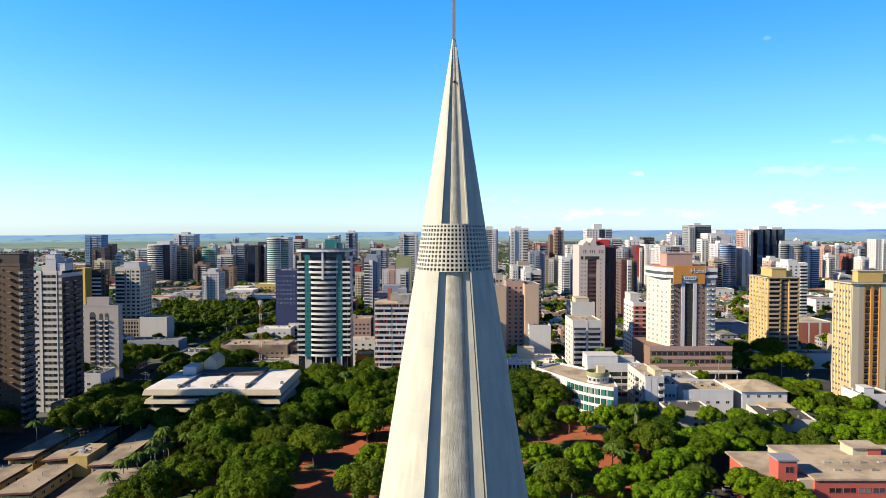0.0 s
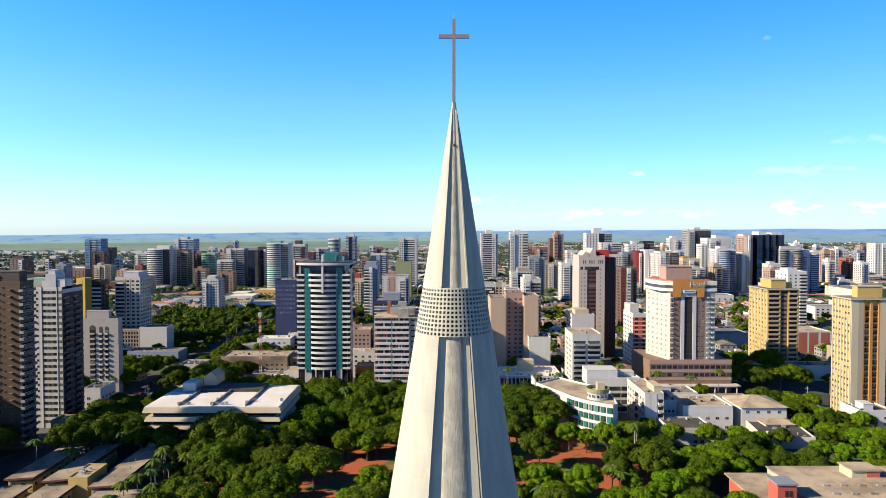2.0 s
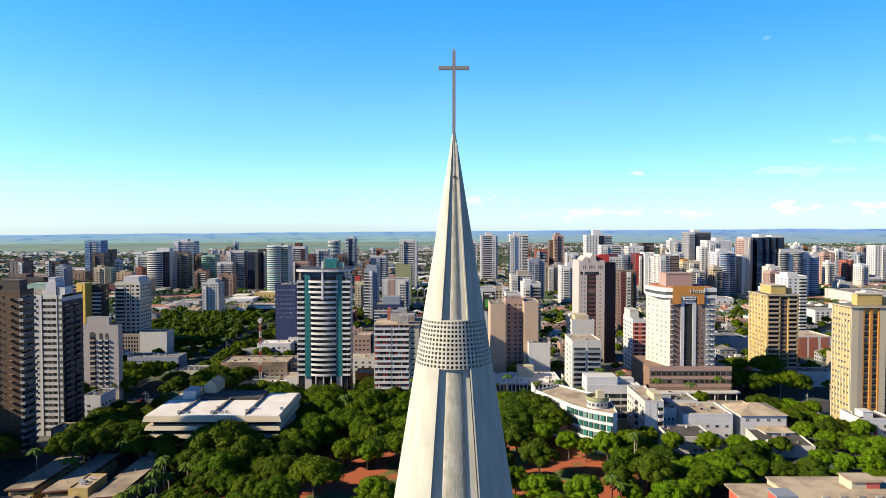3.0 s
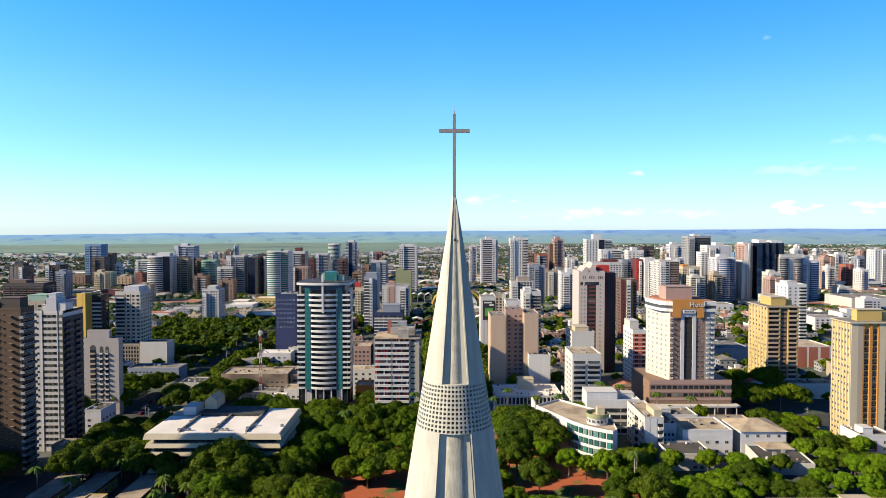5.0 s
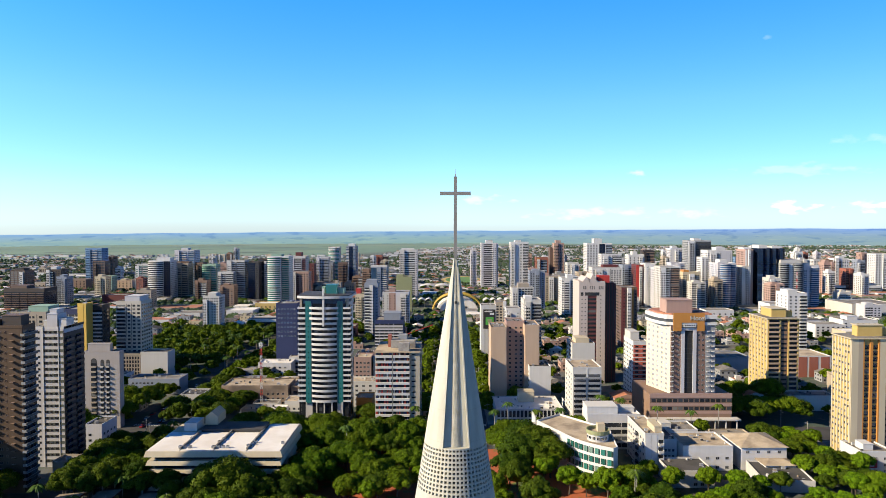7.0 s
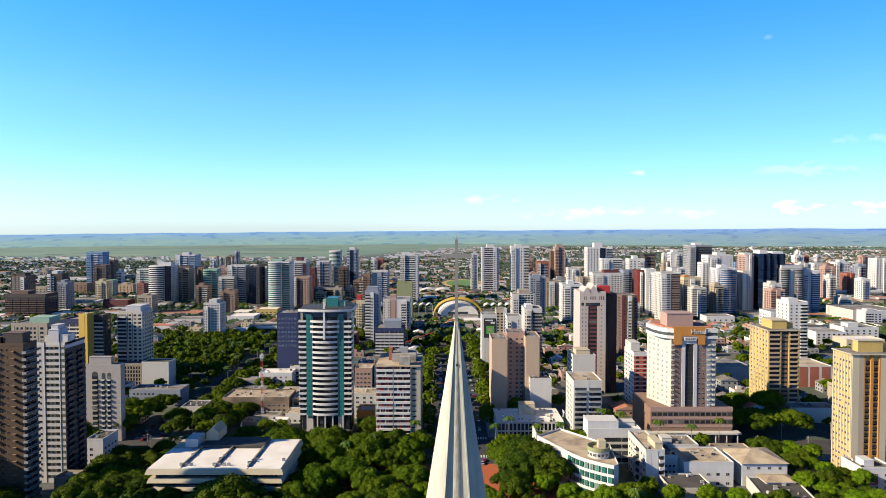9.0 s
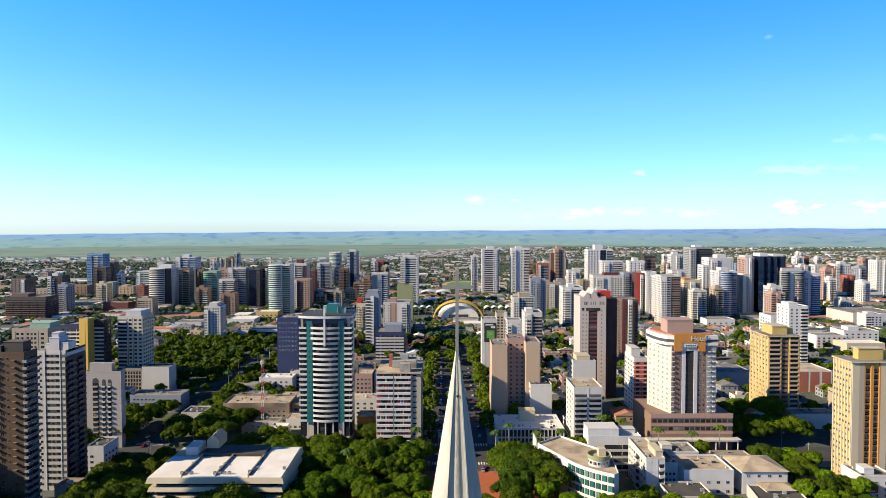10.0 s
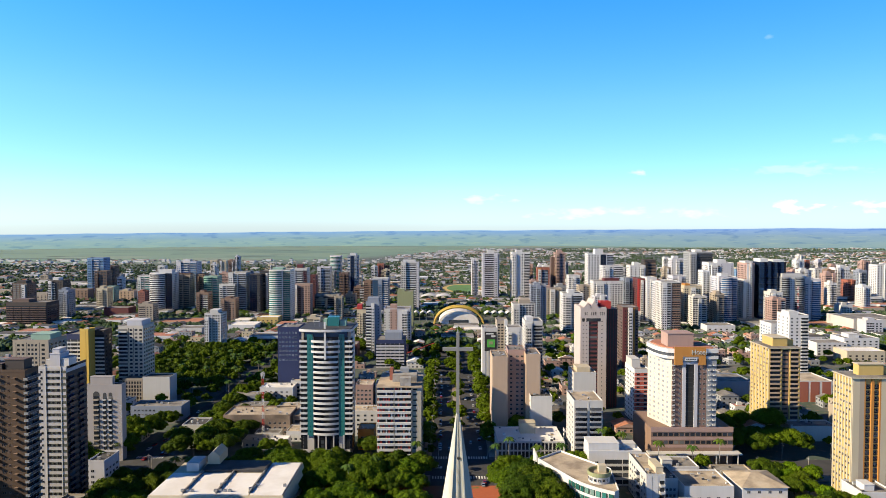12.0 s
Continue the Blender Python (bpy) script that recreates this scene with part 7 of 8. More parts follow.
def black_tower():
    """Folded curtain-glass tower."""
    x0, y, w, h = 445.5, 847, 37, 88.5
    FOOT.append((x0 - 12, y - 4, x0 + w, y + 34))
    own = thing("office_tower", pose(x0, y, 0), "dark blue folded curtain-glass tower", "office tower")
    pts = []
    for i in range(9):
        pts.append((w * i / 8, (-3.2 if i % 2 else 0.0)))
    plan = pts + [(w, 34), (0, 34)]
    b = Shape(BLACKGLASS)
    for k in range(29):
        b.prism(plan, k * 3.05, k * 3.05 + 2.95, BLACKGLASS)
    b.part("glazing", own, kind="stuff")
    m = Shape(CHARCOAL)
    m.prism([(px * 0.995 + 0.09, py + 0.12) for px, py in plan], 0, 88.4, CHARCOAL)
    m.part("frame", own)
    t = Shape(WHITE)
    t.box(3, 5, 88.4, 14, 26, 93, WHITE).box(21, 5, 88.4, 36, 28, 91.5, WHITE)
    t.part("roof_cabin", own, "white plant rooms on the roof")


black_tower()

# never in view: added as the caster of shade on the umber front
tower("apartment_tower", "plain unseen tower added to shade the umber tower", "apartment tower", -262, 178, 22, 25, 52, SAND, right=((.05, .95, "win", SAND, 6),))


# ---------------------------------------------------------------- trees
KNOB = [(0, 0, 1), (.9, 0, .3), (.28, .85, .3), (-.72, .53, .3), (-.72, -.53, .3), (.28, -.85, .3), (.55, .4, -.6), (-.2, .65, -.6), (-.7, 0, -.6), (-.2, -.65, -.6), (.55, -.4, -.6)]
KNOB_FACES = [(0, 1, 2), (0, 2, 3), (0, 3, 4), (0, 4, 5), (0, 5, 1), (1, 6, 2), (2, 7, 3), (3, 8, 4), (4, 9, 5), (5, 10, 1), (2, 6, 7), (3, 7, 8), (4, 8, 9), (5, 9, 10), (1, 10, 6)]


def crown(rnd, wide, tall, lobes, leaves, size, mat):
    """A domed crown: many small billows over a dome, each covered with leaf sprays round a dense heart."""
    s = Shape(mat)
    spots = []
    for i in range(lobes):
        q = math.sqrt((i + rnd.uniform(0.1, 0.9)) / lobes)
        a = i * 2.39996 + rnd.uniform(-0.5, 0.5)
        rr = wide * rnd.uniform(0.19, 0.33) * (1.12 - 0.25 * q)
        up = tall * (0.72 * math.sqrt(max(0, 1 - 0.96 * q * q)) + rnd.uniform(-0.07, 0.07))
        reach = wide * 0.80 * q * rnd.uniform(0.88, 1.1)
        spots.append((reach * math.cos(a), reach * math.sin(a), up, rr, rr * rnd.uniform(0.7, 0.95)))
    for cx, cy, cz, rr, rz in spots:
        s.add([(cx + a * rr * 0.86, cy + b * rr * 0.86, cz + c * rz * 0.86) for a, b, c in KNOB], KNOB_FACES, mat)
    s.add([(a * wide * 0.72, b * wide * 0.72, tall * 0.22 + c * tall * 0.42) for a, b, c in KNOB], KNOB_FACES, mat)
    weights = list(itertools.accumulate(p[3] ** 2 for p in spots))
    for _ in range(leaves):
        cx, cy, cz, rr, rz = rnd.choices(spots, cum_weights=weights)[0]
        d = Vector((rnd.gauss(0.5 * cx / wide, 0.8), rnd.gauss(0.5 * cy / wide, 0.8), rnd.gauss(0.35, 0.75))).normalized()
        k = rnd.uniform(0.84, 1.10)
        p = Vector((cx + d.x * rr * k, cy + d.y * rr * k, cz + d.z * rz * k))
        nrm = (d + Vector((rnd.gauss(0, .34), rnd.gauss(0, .34), rnd.gauss(0.08, .34)))).normalized()
        u = nrm.orthogonal().normalized()
        u.rotate(Matrix.Rotation(rnd.uniform(0, 6.3), 3, nrm))
        w = nrm.cross(u)
        a, b = size * rnd.uniform(0.5, 1.2), size * rnd.uniform(0.4, 0.9)
        o = len(s.v)
        s.v += [tuple(p - u * a - w * b * 0.6), tuple(p + u * a - w * b * 0.5), tuple(p + w * b * 1.3 + u * a * rnd.uniform(-.6, .6))]
        s.f.append((o, o + 1, o + 2))
        s.m.append(0)
    return s.mesh("crown"), spots


def trunk_mesh(rnd, spots, base, girth):
    s = Shape(BARK)
    bend = Vector((rnd.uniform(-.5, .5), rnd.uniform(-.5, .5), base * 0.45))
    s.tube((0, 0, -0.3), bend, girth, girth * 0.75, BARK, 7)
    for cx, cy, cz, rr, rz in spots[:7]:
        p = Vector((cx * 0.75, cy * 0.75, base + cz * 0.75))
        mid = bend.lerp(p, 0.5) + Vector((0, 0, 0.6))
        s.tube(bend, mid, girth * 0.5, girth * 0.32, BARK, 5)
        s.tube(mid, p, girth * 0.32, girth * 0.12, BARK, 5)
    return s.mesh("trunk")


def tree_kind(seed, wide, tall, base, lobes, leaves, size, mat):
    rnd = random.Random(seed)
    cm, spots = crown(rnd, wide, tall, lobes, leaves, size, mat)
    return cm, trunk_mesh(rnd, spots, base, 0.38), base


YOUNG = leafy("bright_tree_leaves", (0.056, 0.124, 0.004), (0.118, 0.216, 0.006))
NEAR_TREES = [tree_kind(1, 8.4, 7.4, 7.4, 34, 5200, 0.40, LEAF), tree_kind(2, 7.0, 8.0, 6.4, 28, 4400, 0.38, LEAF),
              tree_kind(3, 9.8, 6.4, 8.4, 40, 6000, 0.42, LEAF), tree_kind(4, 6.0, 6.6, 5.4, 24, 3600, 0.36, YOUNG),
              tree_kind(5, 8.0, 7.6, 7.0, 32, 5000, 0.40, LEAFDARK), tree_kind(6, 4.8, 5.4, 4.0, 18, 2800, 0.36, LEAFDARK),
              tree_kind(7, 7.0, 8.0, 6.0, 28, 4400, 0.38, YOUNG), tree_kind(8, 9.0, 6.6, 8.0, 38, 5600, 0.42, LEAFDARK)]
FAR_TREES = [tree_kind(11, 6.5, 6.0, 5.0, 12, 420, 0.85, LEAF), tree_kind(12, 5.5, 6.0, 4.5, 10, 360, 0.8, LEAFDARK), tree_kind(13, 7.0, 5.5, 5.5, 12, 440, 0.9, LEAF)]
TREE_LABELS = ("broad spreading park tree with dense green crown", "rounded park tree with mid-green crown", "wide umbrella-shaped tree with layered crown",
               "bright green young street tree", "dark green shade tree with heavy crown", "small dark green bushy tree", "tall bright green rounded tree", "wide dark green umbrella-shaped tree")


def tree(kind, x, y, scale, turn, label, group, tall=1.0):
    cm, tm, base = kind
    own = thing("tree", pose(x, y, 0, 0, 0, turn), label, "tree", group)
    own.scale = (scale, scale, scale * tall)
    ob = new("crown", cm)
    ob.parent, ob.location = own, (0, 0, base)
    new("trunk", tm).parent = own
    PLANTED.append((x, y, scale))


PLANTED = []
CLEAR = [(-74, 120, -44, 154), (-36, 126, -17, 150), (-48, 158, -22, 190), (-52, 108, -38, 146), (40, 150, 61, 207), (-11, 207, 27, 300), (-8, 300, 3, 520), (13, 300, 24, 520), (-186, 60, -168, 700), (-420, 277, 420, 301),
         (-22, -22, 22, 22), (84, 118, 104, 160), (28, 196, 58, 226), (54, 184, 80, 212)]
rnd = random.Random(7)


MANY = {LEAF.name: ([], []), LEAFDARK.name: ([], [])}


def far_tree(kind, x, y, k, turn):
    me, tm, base = kind
    v, f = MANY[me.materials[0].name]
    o = len(v)
    c, s_ = math.cos(turn) * k, math.sin(turn) * k
    v.extend((x + p.co.x * c - p.co.y * s_, y + p.co.x * s_ + p.co.y * c, (base + p.co.z) * k) for p in me.vertices)
    f.extend(tuple(o + i for i in p.vertices) for p in me.polygons)


def grove(x0, y0, x1, y1, step, kinds, scale, group, chance=1.0, pad=2.5):
    n = 0
    y = y0
    while y < y1:
        x = x0 + (step * 0.5 if n % 2 else 0)
        while x < x1:
            px, py = x + rnd.uniform(-.32, .32) * step, y + rnd.uniform(-.32, .32) * step
            if rnd.random() < chance and not taken(px, py, pad) and not any(a < px < c and b < py < d for a, b, c, d in CLEAR):
                k = rnd.choice(kinds)
                size, turn, tall = rnd.uniform(*scale), rnd.uniform(0, 360), rnd.uniform(0.9, 1.12)
                if py > 290:
                    far_tree(NEAR_TREES[k], px, py, size, radians(turn))
                else:
                    tree(NEAR_TREES[k], px, py, size, turn, TREE_LABELS[k], group, tall)
            x += step
        y += step * 0.86
        n += 1


# western groves lean on dark-leaved kinds, putting shade into the leaf colour
grove(-88, 118, -20, 200, 12.5, (4, 7, 4, 0, 7, 2), (0.7, 1.2), "park trees", 0.93)
grove(-70, 200, 84, 262, 12.5, (0, 1, 2, 4, 6), (0.62, 1.2), "park trees", 0.93)
grove(20, 110, 84, 200, 12, (6, 1, 3, 6, 4), (0.75, 1.1), "park trees", 0.92)
grove(-101, 118, -88, 190, 8.5, (5, 5, 4), (0.75, 1.05), "park trees", 0.85, 1.0)
grove(-200, 186, -70, 200, 11, (7, 4, 4), (0.8, 1.05), "park trees", 0.95)
grove(-166, 194, -134, 262, 11, (7, 4, 4), (0.7, 0.95), "street trees", 0.8)
grove(-112, 246, -12, 276, 11, (0, 2, 4, 1), (0.85, 1.15), "park edge trees", 0.95, 1.5)
grove(25, 262, 100, 276, 11, (0, 1, 2), (0.75, 1.0), "park edge trees", 0.9, 1.0)
grove(84, 150, 210, 204, 12, (0, 6, 4, 6), (0.66, 0.95), "street trees", 0.72, 2.0)
grove(168, 204, 200, 278, 9.5, (4, 0, 7, 6, 4), (0.58, 0.85), "street trees", 0.9, 2.0)
grove(166, 300, 214, 352, 10.5, (4, 0, 2), (0.85, 1.2), "street trees", 0.85, 2.0)
grove(112, 258, 170, 278, 9.5, (0, 1, 5), (0.6, 0.85), "street trees", 0.6, 1.0)
grove(-112, 300, -20, 312, 10, (0, 1, 4), (0.7, 1.0), "street trees", 0.8, 1.0)
grove(-186, 296, -140, 345, 11, (4, 5, 0), (0.7, 0.95), "street trees", 0.6, 1.0)
grove(-166, 345, -128, 425, 12, (0, 1, 4), (0.6, 0.85), "street trees", 0.55, 1.5)
grove(-167, 302, -128, 346, 10.5, (0, 4, 7, 5), (0.6, 0.95), "street trees", 0.8, 1.2)
grove(-166, 346, -158, 440, 9, (4, 7, 0), (0.55, 0.8), "street trees", 0.9, 0.5)
grove(-198, 345, -188, 430, 9, (4, 0, 1), (0.55, 0.8), "street trees", 0.85, 0.5)
grove(-215, 276, -186, 300, 10, (0, 2), (0.9, 1.1), "street trees", 0.9, 1.0)
grove(190, 140, 215, 200, 10.5, (0, 6, 4), (0.7, 0.95), "street trees", 0.9, 2.0)


grove(-226, 304, -190, 350, 11, (0, 2, 0), (0.8, 1.1), "street trees", 0.85, 1.5)
grove(-232, 168, -188, 200, 10.5, (7, 4, 4), (0.8, 1.1), "street trees", 0.95, 1.0)
grove(-180, 214, -166, 262, 9.5, (7, 4, 5), (0.6, 0.9), "street trees", 0.8, 1.0)
grove(-166, 200, -134, 250, 10, (7, 4, 0, 4), (0.7, 1.0), "street trees", 0.9, 1.0)


for x, y, k, q in ((54, 203, 6, 0.95), (69, 195, 3, 1.25), (45, 215, 6, 1.0), (61, 200, 6, 0.8), (79, 199, 6, 0.9), (86, 206, 6, 0.9), (47, 226, 4, 1.2), (92, 214, 1, 0.8), (-93, 187, 7, 1.45), (-58, 138, 0, 1.15), (-67, 128, 0, 1.05), (-70, 147, 1, 1.0), (-57, 124, 0, 0.95), (-25, 143, 6, 1.15), (-31, 131, 6, 0.95), (-22, 132, 1, 1.0), (-43, 192, 3, 0.95), (-33, 190, 3, 0.95), (-80, 178, 4, 1.2), (-104, 192, 4, 1.0), (68, 170, 1, 0.7), (74, 180, 5, 0.9), (78, 170, 1, 0.8), (98, 112, 1, 0.9), (106, 108, 3, 1.0), (92, 108, 6, 0.8), (100, 106, 6, 0.8), (36, 232, 2, 1.0), (40, 246, 4, 1.0), (31, 246, 2, 1.0), (34, 218, 7, 0.9), (43, 233, 7, 1.4), (49, 222, 4, 1.3), (39, 242, 4, 1.4), (36, 228, 7, 1.3), (31, 203, 4, 1.0), (29, 213, 7, 1.0), (88, 150, 6, 0.9), (97, 160, 0, 0.95), (108, 168, 6, 1.0), (90, 168, 6, 0.9), (112, 180, 6, 0.9), (95, 125, 6, 1.0), (101, 121, 6, 0.9), (107, 117, 3, 1.0)):
    tree(NEAR_TREES[k], x, y, q, rnd.uniform(0, 360), TREE_LABELS[k], "park trees")


def grove_far(x0, y0, x1, y1, count, lo=0.6, hi=1.05, kinds=(0, 1, 2)):
    for _ in range(count):
        x, y = rnd.uniform(x0, x1), rnd.uniform(y0, y1)
        if not taken(x, y, 2.0) and not any(a < x < c and b < y < d for a, b, c, d in CLEAR):
            k = rnd.choice(kinds)
            far_tree(FAR_TREES[k], x, y, rnd.uniform(lo, hi), rnd.uniform(0, 6.28))


grove_far(-290, 430, -120, 640, 380, 0.8, 1.2, (1, 1, 0))
grove_far(-15, 305, -9, 640, 62)
grove_far(25, 305, 31, 640, 62)
grove_far(4, 350, 12, 690, 44, 0.55, 0.85)
grove_far(30, 305, 420, 690, 210)
grove_far(-60, 330, 140, 640, 60)
grove_far(-420, 300, -190, 690, 240)
grove_far(-166, 372, -90, 428, 34, 0.6, 0.9)
grove_far(-190, 560, -60, 690, 80)
grove_far(-60, 480, 420, 690, 140)


for mat in (LEAF, LEAFDARK):
    many = Shape(mat)
    many.v, many.f = MANY[mat.name]
    many.m = [0] * len(many.f)
    tagged(new("street_trees", many.mesh("street_trees")), "many green street trees between the low houses", "trees", kind="stuff")


# ---------------------------------------------------------------- palms
def palm_mesh(seed, n=15):
    r = random.Random(seed)
    s = Shape(PALMLEAF)
    for i in range(n):
        a, lift, size = 2 * math.pi * i / n + r.uniform(-.2, .2), r.uniform(0.1, 1.1), r.uniform(2.6, 3.4)
        d = Vector((math.cos(a), math.sin(a), 0))
        side = Vector((-d.y, d.x, 0))
        last = None
        for k in range(7):
            t = k / 6
            p = d * (size * t) + Vector((0, 0, lift * size * 0.55 * t - 1.15 * size * t * t * (0.55 + 0.3 * lift)))
            w = 0.55 * math.sin(math.pi * min(1, 0.12 + 0.88 * t)) + 0.03
            row = (p - side * w - Vector((0, 0, w * 0.5)), p, p + side * w - Vector((0, 0, w * 0.5)))
            if last:
                s.quad(last[0], row[0], row[1], last[1], PALMLEAF)
                s.quad(last[1], row[1], row[2], last[2], PALMLEAF)
            last = row
    return s.mesh("fronds")


PALM_HEADS = [palm_mesh(s) for s in (21, 22, 23)]
pt = Shape(CONCRETE)
pt.tube((0, 0, -0.3), (0.1, 0, 0.5), 0.26, 0.20, CONCRETE, 8).tube((0.1, 0, 0.5), (0, 0.08, 1.0), 0.20, 0.15, CONCRETE, 8)
PALM_TRUNK = pt.mesh("trunk")


def palm(x, y, h, k=1.0):
    own = thing("palm_tree", pose(x, y, 0, 0, 0, rnd.uniform(0, 360)), "tall palm with grey trunk and drooping fronds", "palm tree", "palms")
    t = new("trunk", PALM_TRUNK)
    t.parent, t.scale = own, (k, k, h)
    f = new("fronds", rnd.choice(PALM_HEADS))
    f.parent, f.location, f.scale = own, (0, 0.08, h), (k * 1.3, k * 1.3, k * 1.3)


for x, y, h in ((34.5, 280, 20), (50, 276, 17), (63, 276, 18), (89, 292, 21), (100, 290, 20), (118, 280, 18), (136, 278, 16), (152, 280, 19),
                (-17, 276, 19), (-46, 250, 18), (-42, 246, 17), (-50, 243, 18), (-38, 252, 19), (78, 186, 17), (80, 190, 15), (-147, 268, 13), (-141, 271, 12),
                (-150, 176, 10), (-148, 196, 10), (-130, 194, 11), (-110, 170, 12), (-108, 158, 12), (-106, 150, 11), (-112, 142, 10), (-103, 176, 12), (60, 152, 12), (62, 148, 11),
                (31, 132, 12), (33, 128, 11), (-28, 126, 11), (-26, 131, 12), (-166, 150, 9), (-162, 196, 12), (28, 290, 13), (192, 208, 8), (-100, 168, 11), (-112, 176, 11), (-104, 160, 10), (-109, 146, 11), (-101, 140, 10), (-112, 132, 9), (-106, 182, 11), (-122, 196, 11), (-140, 197, 10), (-155, 194, 10), (-172, 190, 9), (-114, 190, 11)):
    palm(x, y, h)
for _ in range(46):
    palm(rnd.uniform(-275, -160), rnd.uniform(440, 600), rnd.uniform(9, 14))


# ---------------------------------------------------------------- cars
def car_meshes(mat):
    body = Shape(mat)
    prof = [(-2.1, 0.35), (2.1, 0.35), (2.1, 0.75), (1.9, 0.9), (1.0, 0.98), (-1.7, 1.0), (-2.1, 0.9)]
    v = [(x, -0.85, z) for x, z in prof] + [(x, 0.85, z) for x, z in prof]
    n = len(prof)
    body.add(v, [tuple(range(n)), tuple(range(2 * n - 1, n - 1, -1))] + [(i, n + i, n + (i + 1) % n, (i + 1) % n) for i in range(n)], mat)
    cab = Shape(BLACKGLASS, mat)
    prof = [(-1.7, 1.0), (1.0, 0.98), (0.35, 1.45), (-1.2, 1.48)]
    v = [(x, -0.78 + 0.12 * (z > 1.2), z) for x, z in prof] + [(x, 0.78 - 0.12 * (z > 1.2), z) for x, z in prof]
    cab.add(v, [(0, 1, 2, 3), (7, 6, 5, 4), (1, 5, 6, 2), (4, 0, 3, 7)], BLACKGLASS)
    cab.add([(-1.2, -0.66, 1.485), (0.35, -0.66, 1.455), (0.35, 0.66, 1.455), (-1.2, 0.66, 1.485)], [(0, 1, 2, 3)], mat)
    return body.mesh("body"), cab.mesh("cabin")


wh = Shape(RUBBER, METAL)
wh.tube((0, -0.1, 0), (0, 0.1, 0), 0.32, 0.32, RUBBER, 12)
ri = Shape(METAL)
ri.tube((0, -0.12, 0), (0, 0.12, 0), 0.18, 0.18, METAL, 8)
RIM = ri.mesh("rim")
WHEEL = wh.mesh("wheel")
CARS = [(car_meshes(paint(n_, c_, 0.08, 0.25)), l_) for n_, c_, l_ in (
    ("white_car_paint", (0.75, 0.75, 0.75), "white parked hatchback car"), ("silver_car_paint", (0.42, 0.43, 0.45), "silver-grey parked saloon car"),
    ("black_car_paint", (0.02, 0.02, 0.022), "black parked car by the kerb"), ("red_car_paint", (0.35, 0.03, 0.03), "dark red parked car"))]


def car(x, y, turn):
    (b, c), label = rnd.choice(CARS)
    own = thing("car", pose(x, y, 0.02, 0, 0, turn), label, "car", "parked cars")
    new("body", b).parent = own
    new("cabin", c).parent = own
    for wx in (-1.3, 1.3):
        for wy in (-0.75, 0.75):
            w = new("wheel", WHEEL)
            w.parent, w.location = own, (wx, wy, 0.32)
            new("rim", RIM).parent = w


for i in range(26):
    if i % 3:
        car(-4.2 + rnd.uniform(-.2, .2), 310 + i * 8.4, 90 + rnd.uniform(-3, 3))
    if i % 2:
        car(20.5 + rnd.uniform(-.2, .2), 312 + i * 8.1, 90 + rnd.uniform(-3, 3))
    if i % 6 == 0:
        car(1.5, 318 + i * 9.0, 90)
        car(15.0, 330 + i * 8.8, -90)
for i in range(11):
    car(88.5, 122 + i * 3.1, 15 + rnd.uniform(-4, 4))
    if i % 4:
        car(96.5, 124 + i * 3.1, -12 + rnd.uniform(-4, 4))
for x, y in ((-100, 282), (-64, 296), (-33, 283), (-5, 287), (44, 295), (20, 266), (19, 262), (86, 284), (140, 295), (-150, 290), (-172, 310), (-176, 322), (-181, 335), (-173, 350), (-182, 372), (-175, 268), (-171, 252), (-177, 244), (-170, 230), (-184, 262), (-184, 268), (-170.5, 262), (-170.5, 312), (-184, 318), (-184, 326), (-170.5, 330), (-184, 342), (-170.5, 341), (-170.5, 360), (-184, 384), (-179, 300.6), (-170.5, 380), (-184, 400)):
    car(x, y, 0 if y < 300 and y > 276 else 90)


# ---------------------------------------------------------------- poles along the streets
pl = Shape(CONCRETE)
pl.tube((0, 0, -0.3), (0, 0, 10.5), 0.16, 0.11, CONCRETE, 7)
POLE = pl.mesh("pole")
ar = Shape(METAL)
ar.box(-1.1, -0.06, 9.4, 1.1, 0.06, 9.55, METAL).tube((0, 0, 8.6), (1.9, 0, 9.0), 0.05, 0.05, METAL, 5).box(1.7, -0.14, 8.9, 2.4, 0.14, 9.05, METAL)
ARM = ar.mesh("lamp_arm")


def pole(x, y, turn):
    own = thing("street_lamp", pose(x, y, 0, 0, 0, turn), "grey concrete street lamp post with cross arm", "street lamp", "street lamps")
    new("pole", POLE).parent = own
    new("lamp_arm", ARM).parent = own


for i in range(12):
    pole(-9.8, 308 + i * 26, 0)
    pole(25.8, 315 + i * 26, 180)
for i in range(14):
    pole(-164 + i * 28, 276.9, 90)
    pole(-150 + i * 29, 301.6, -90)
for i in range(7):
    pole(-167.4, 200 + i * 27, 180)


# ---------------------------------------------------------------- low houses of the town
rnd = random.Random(31)


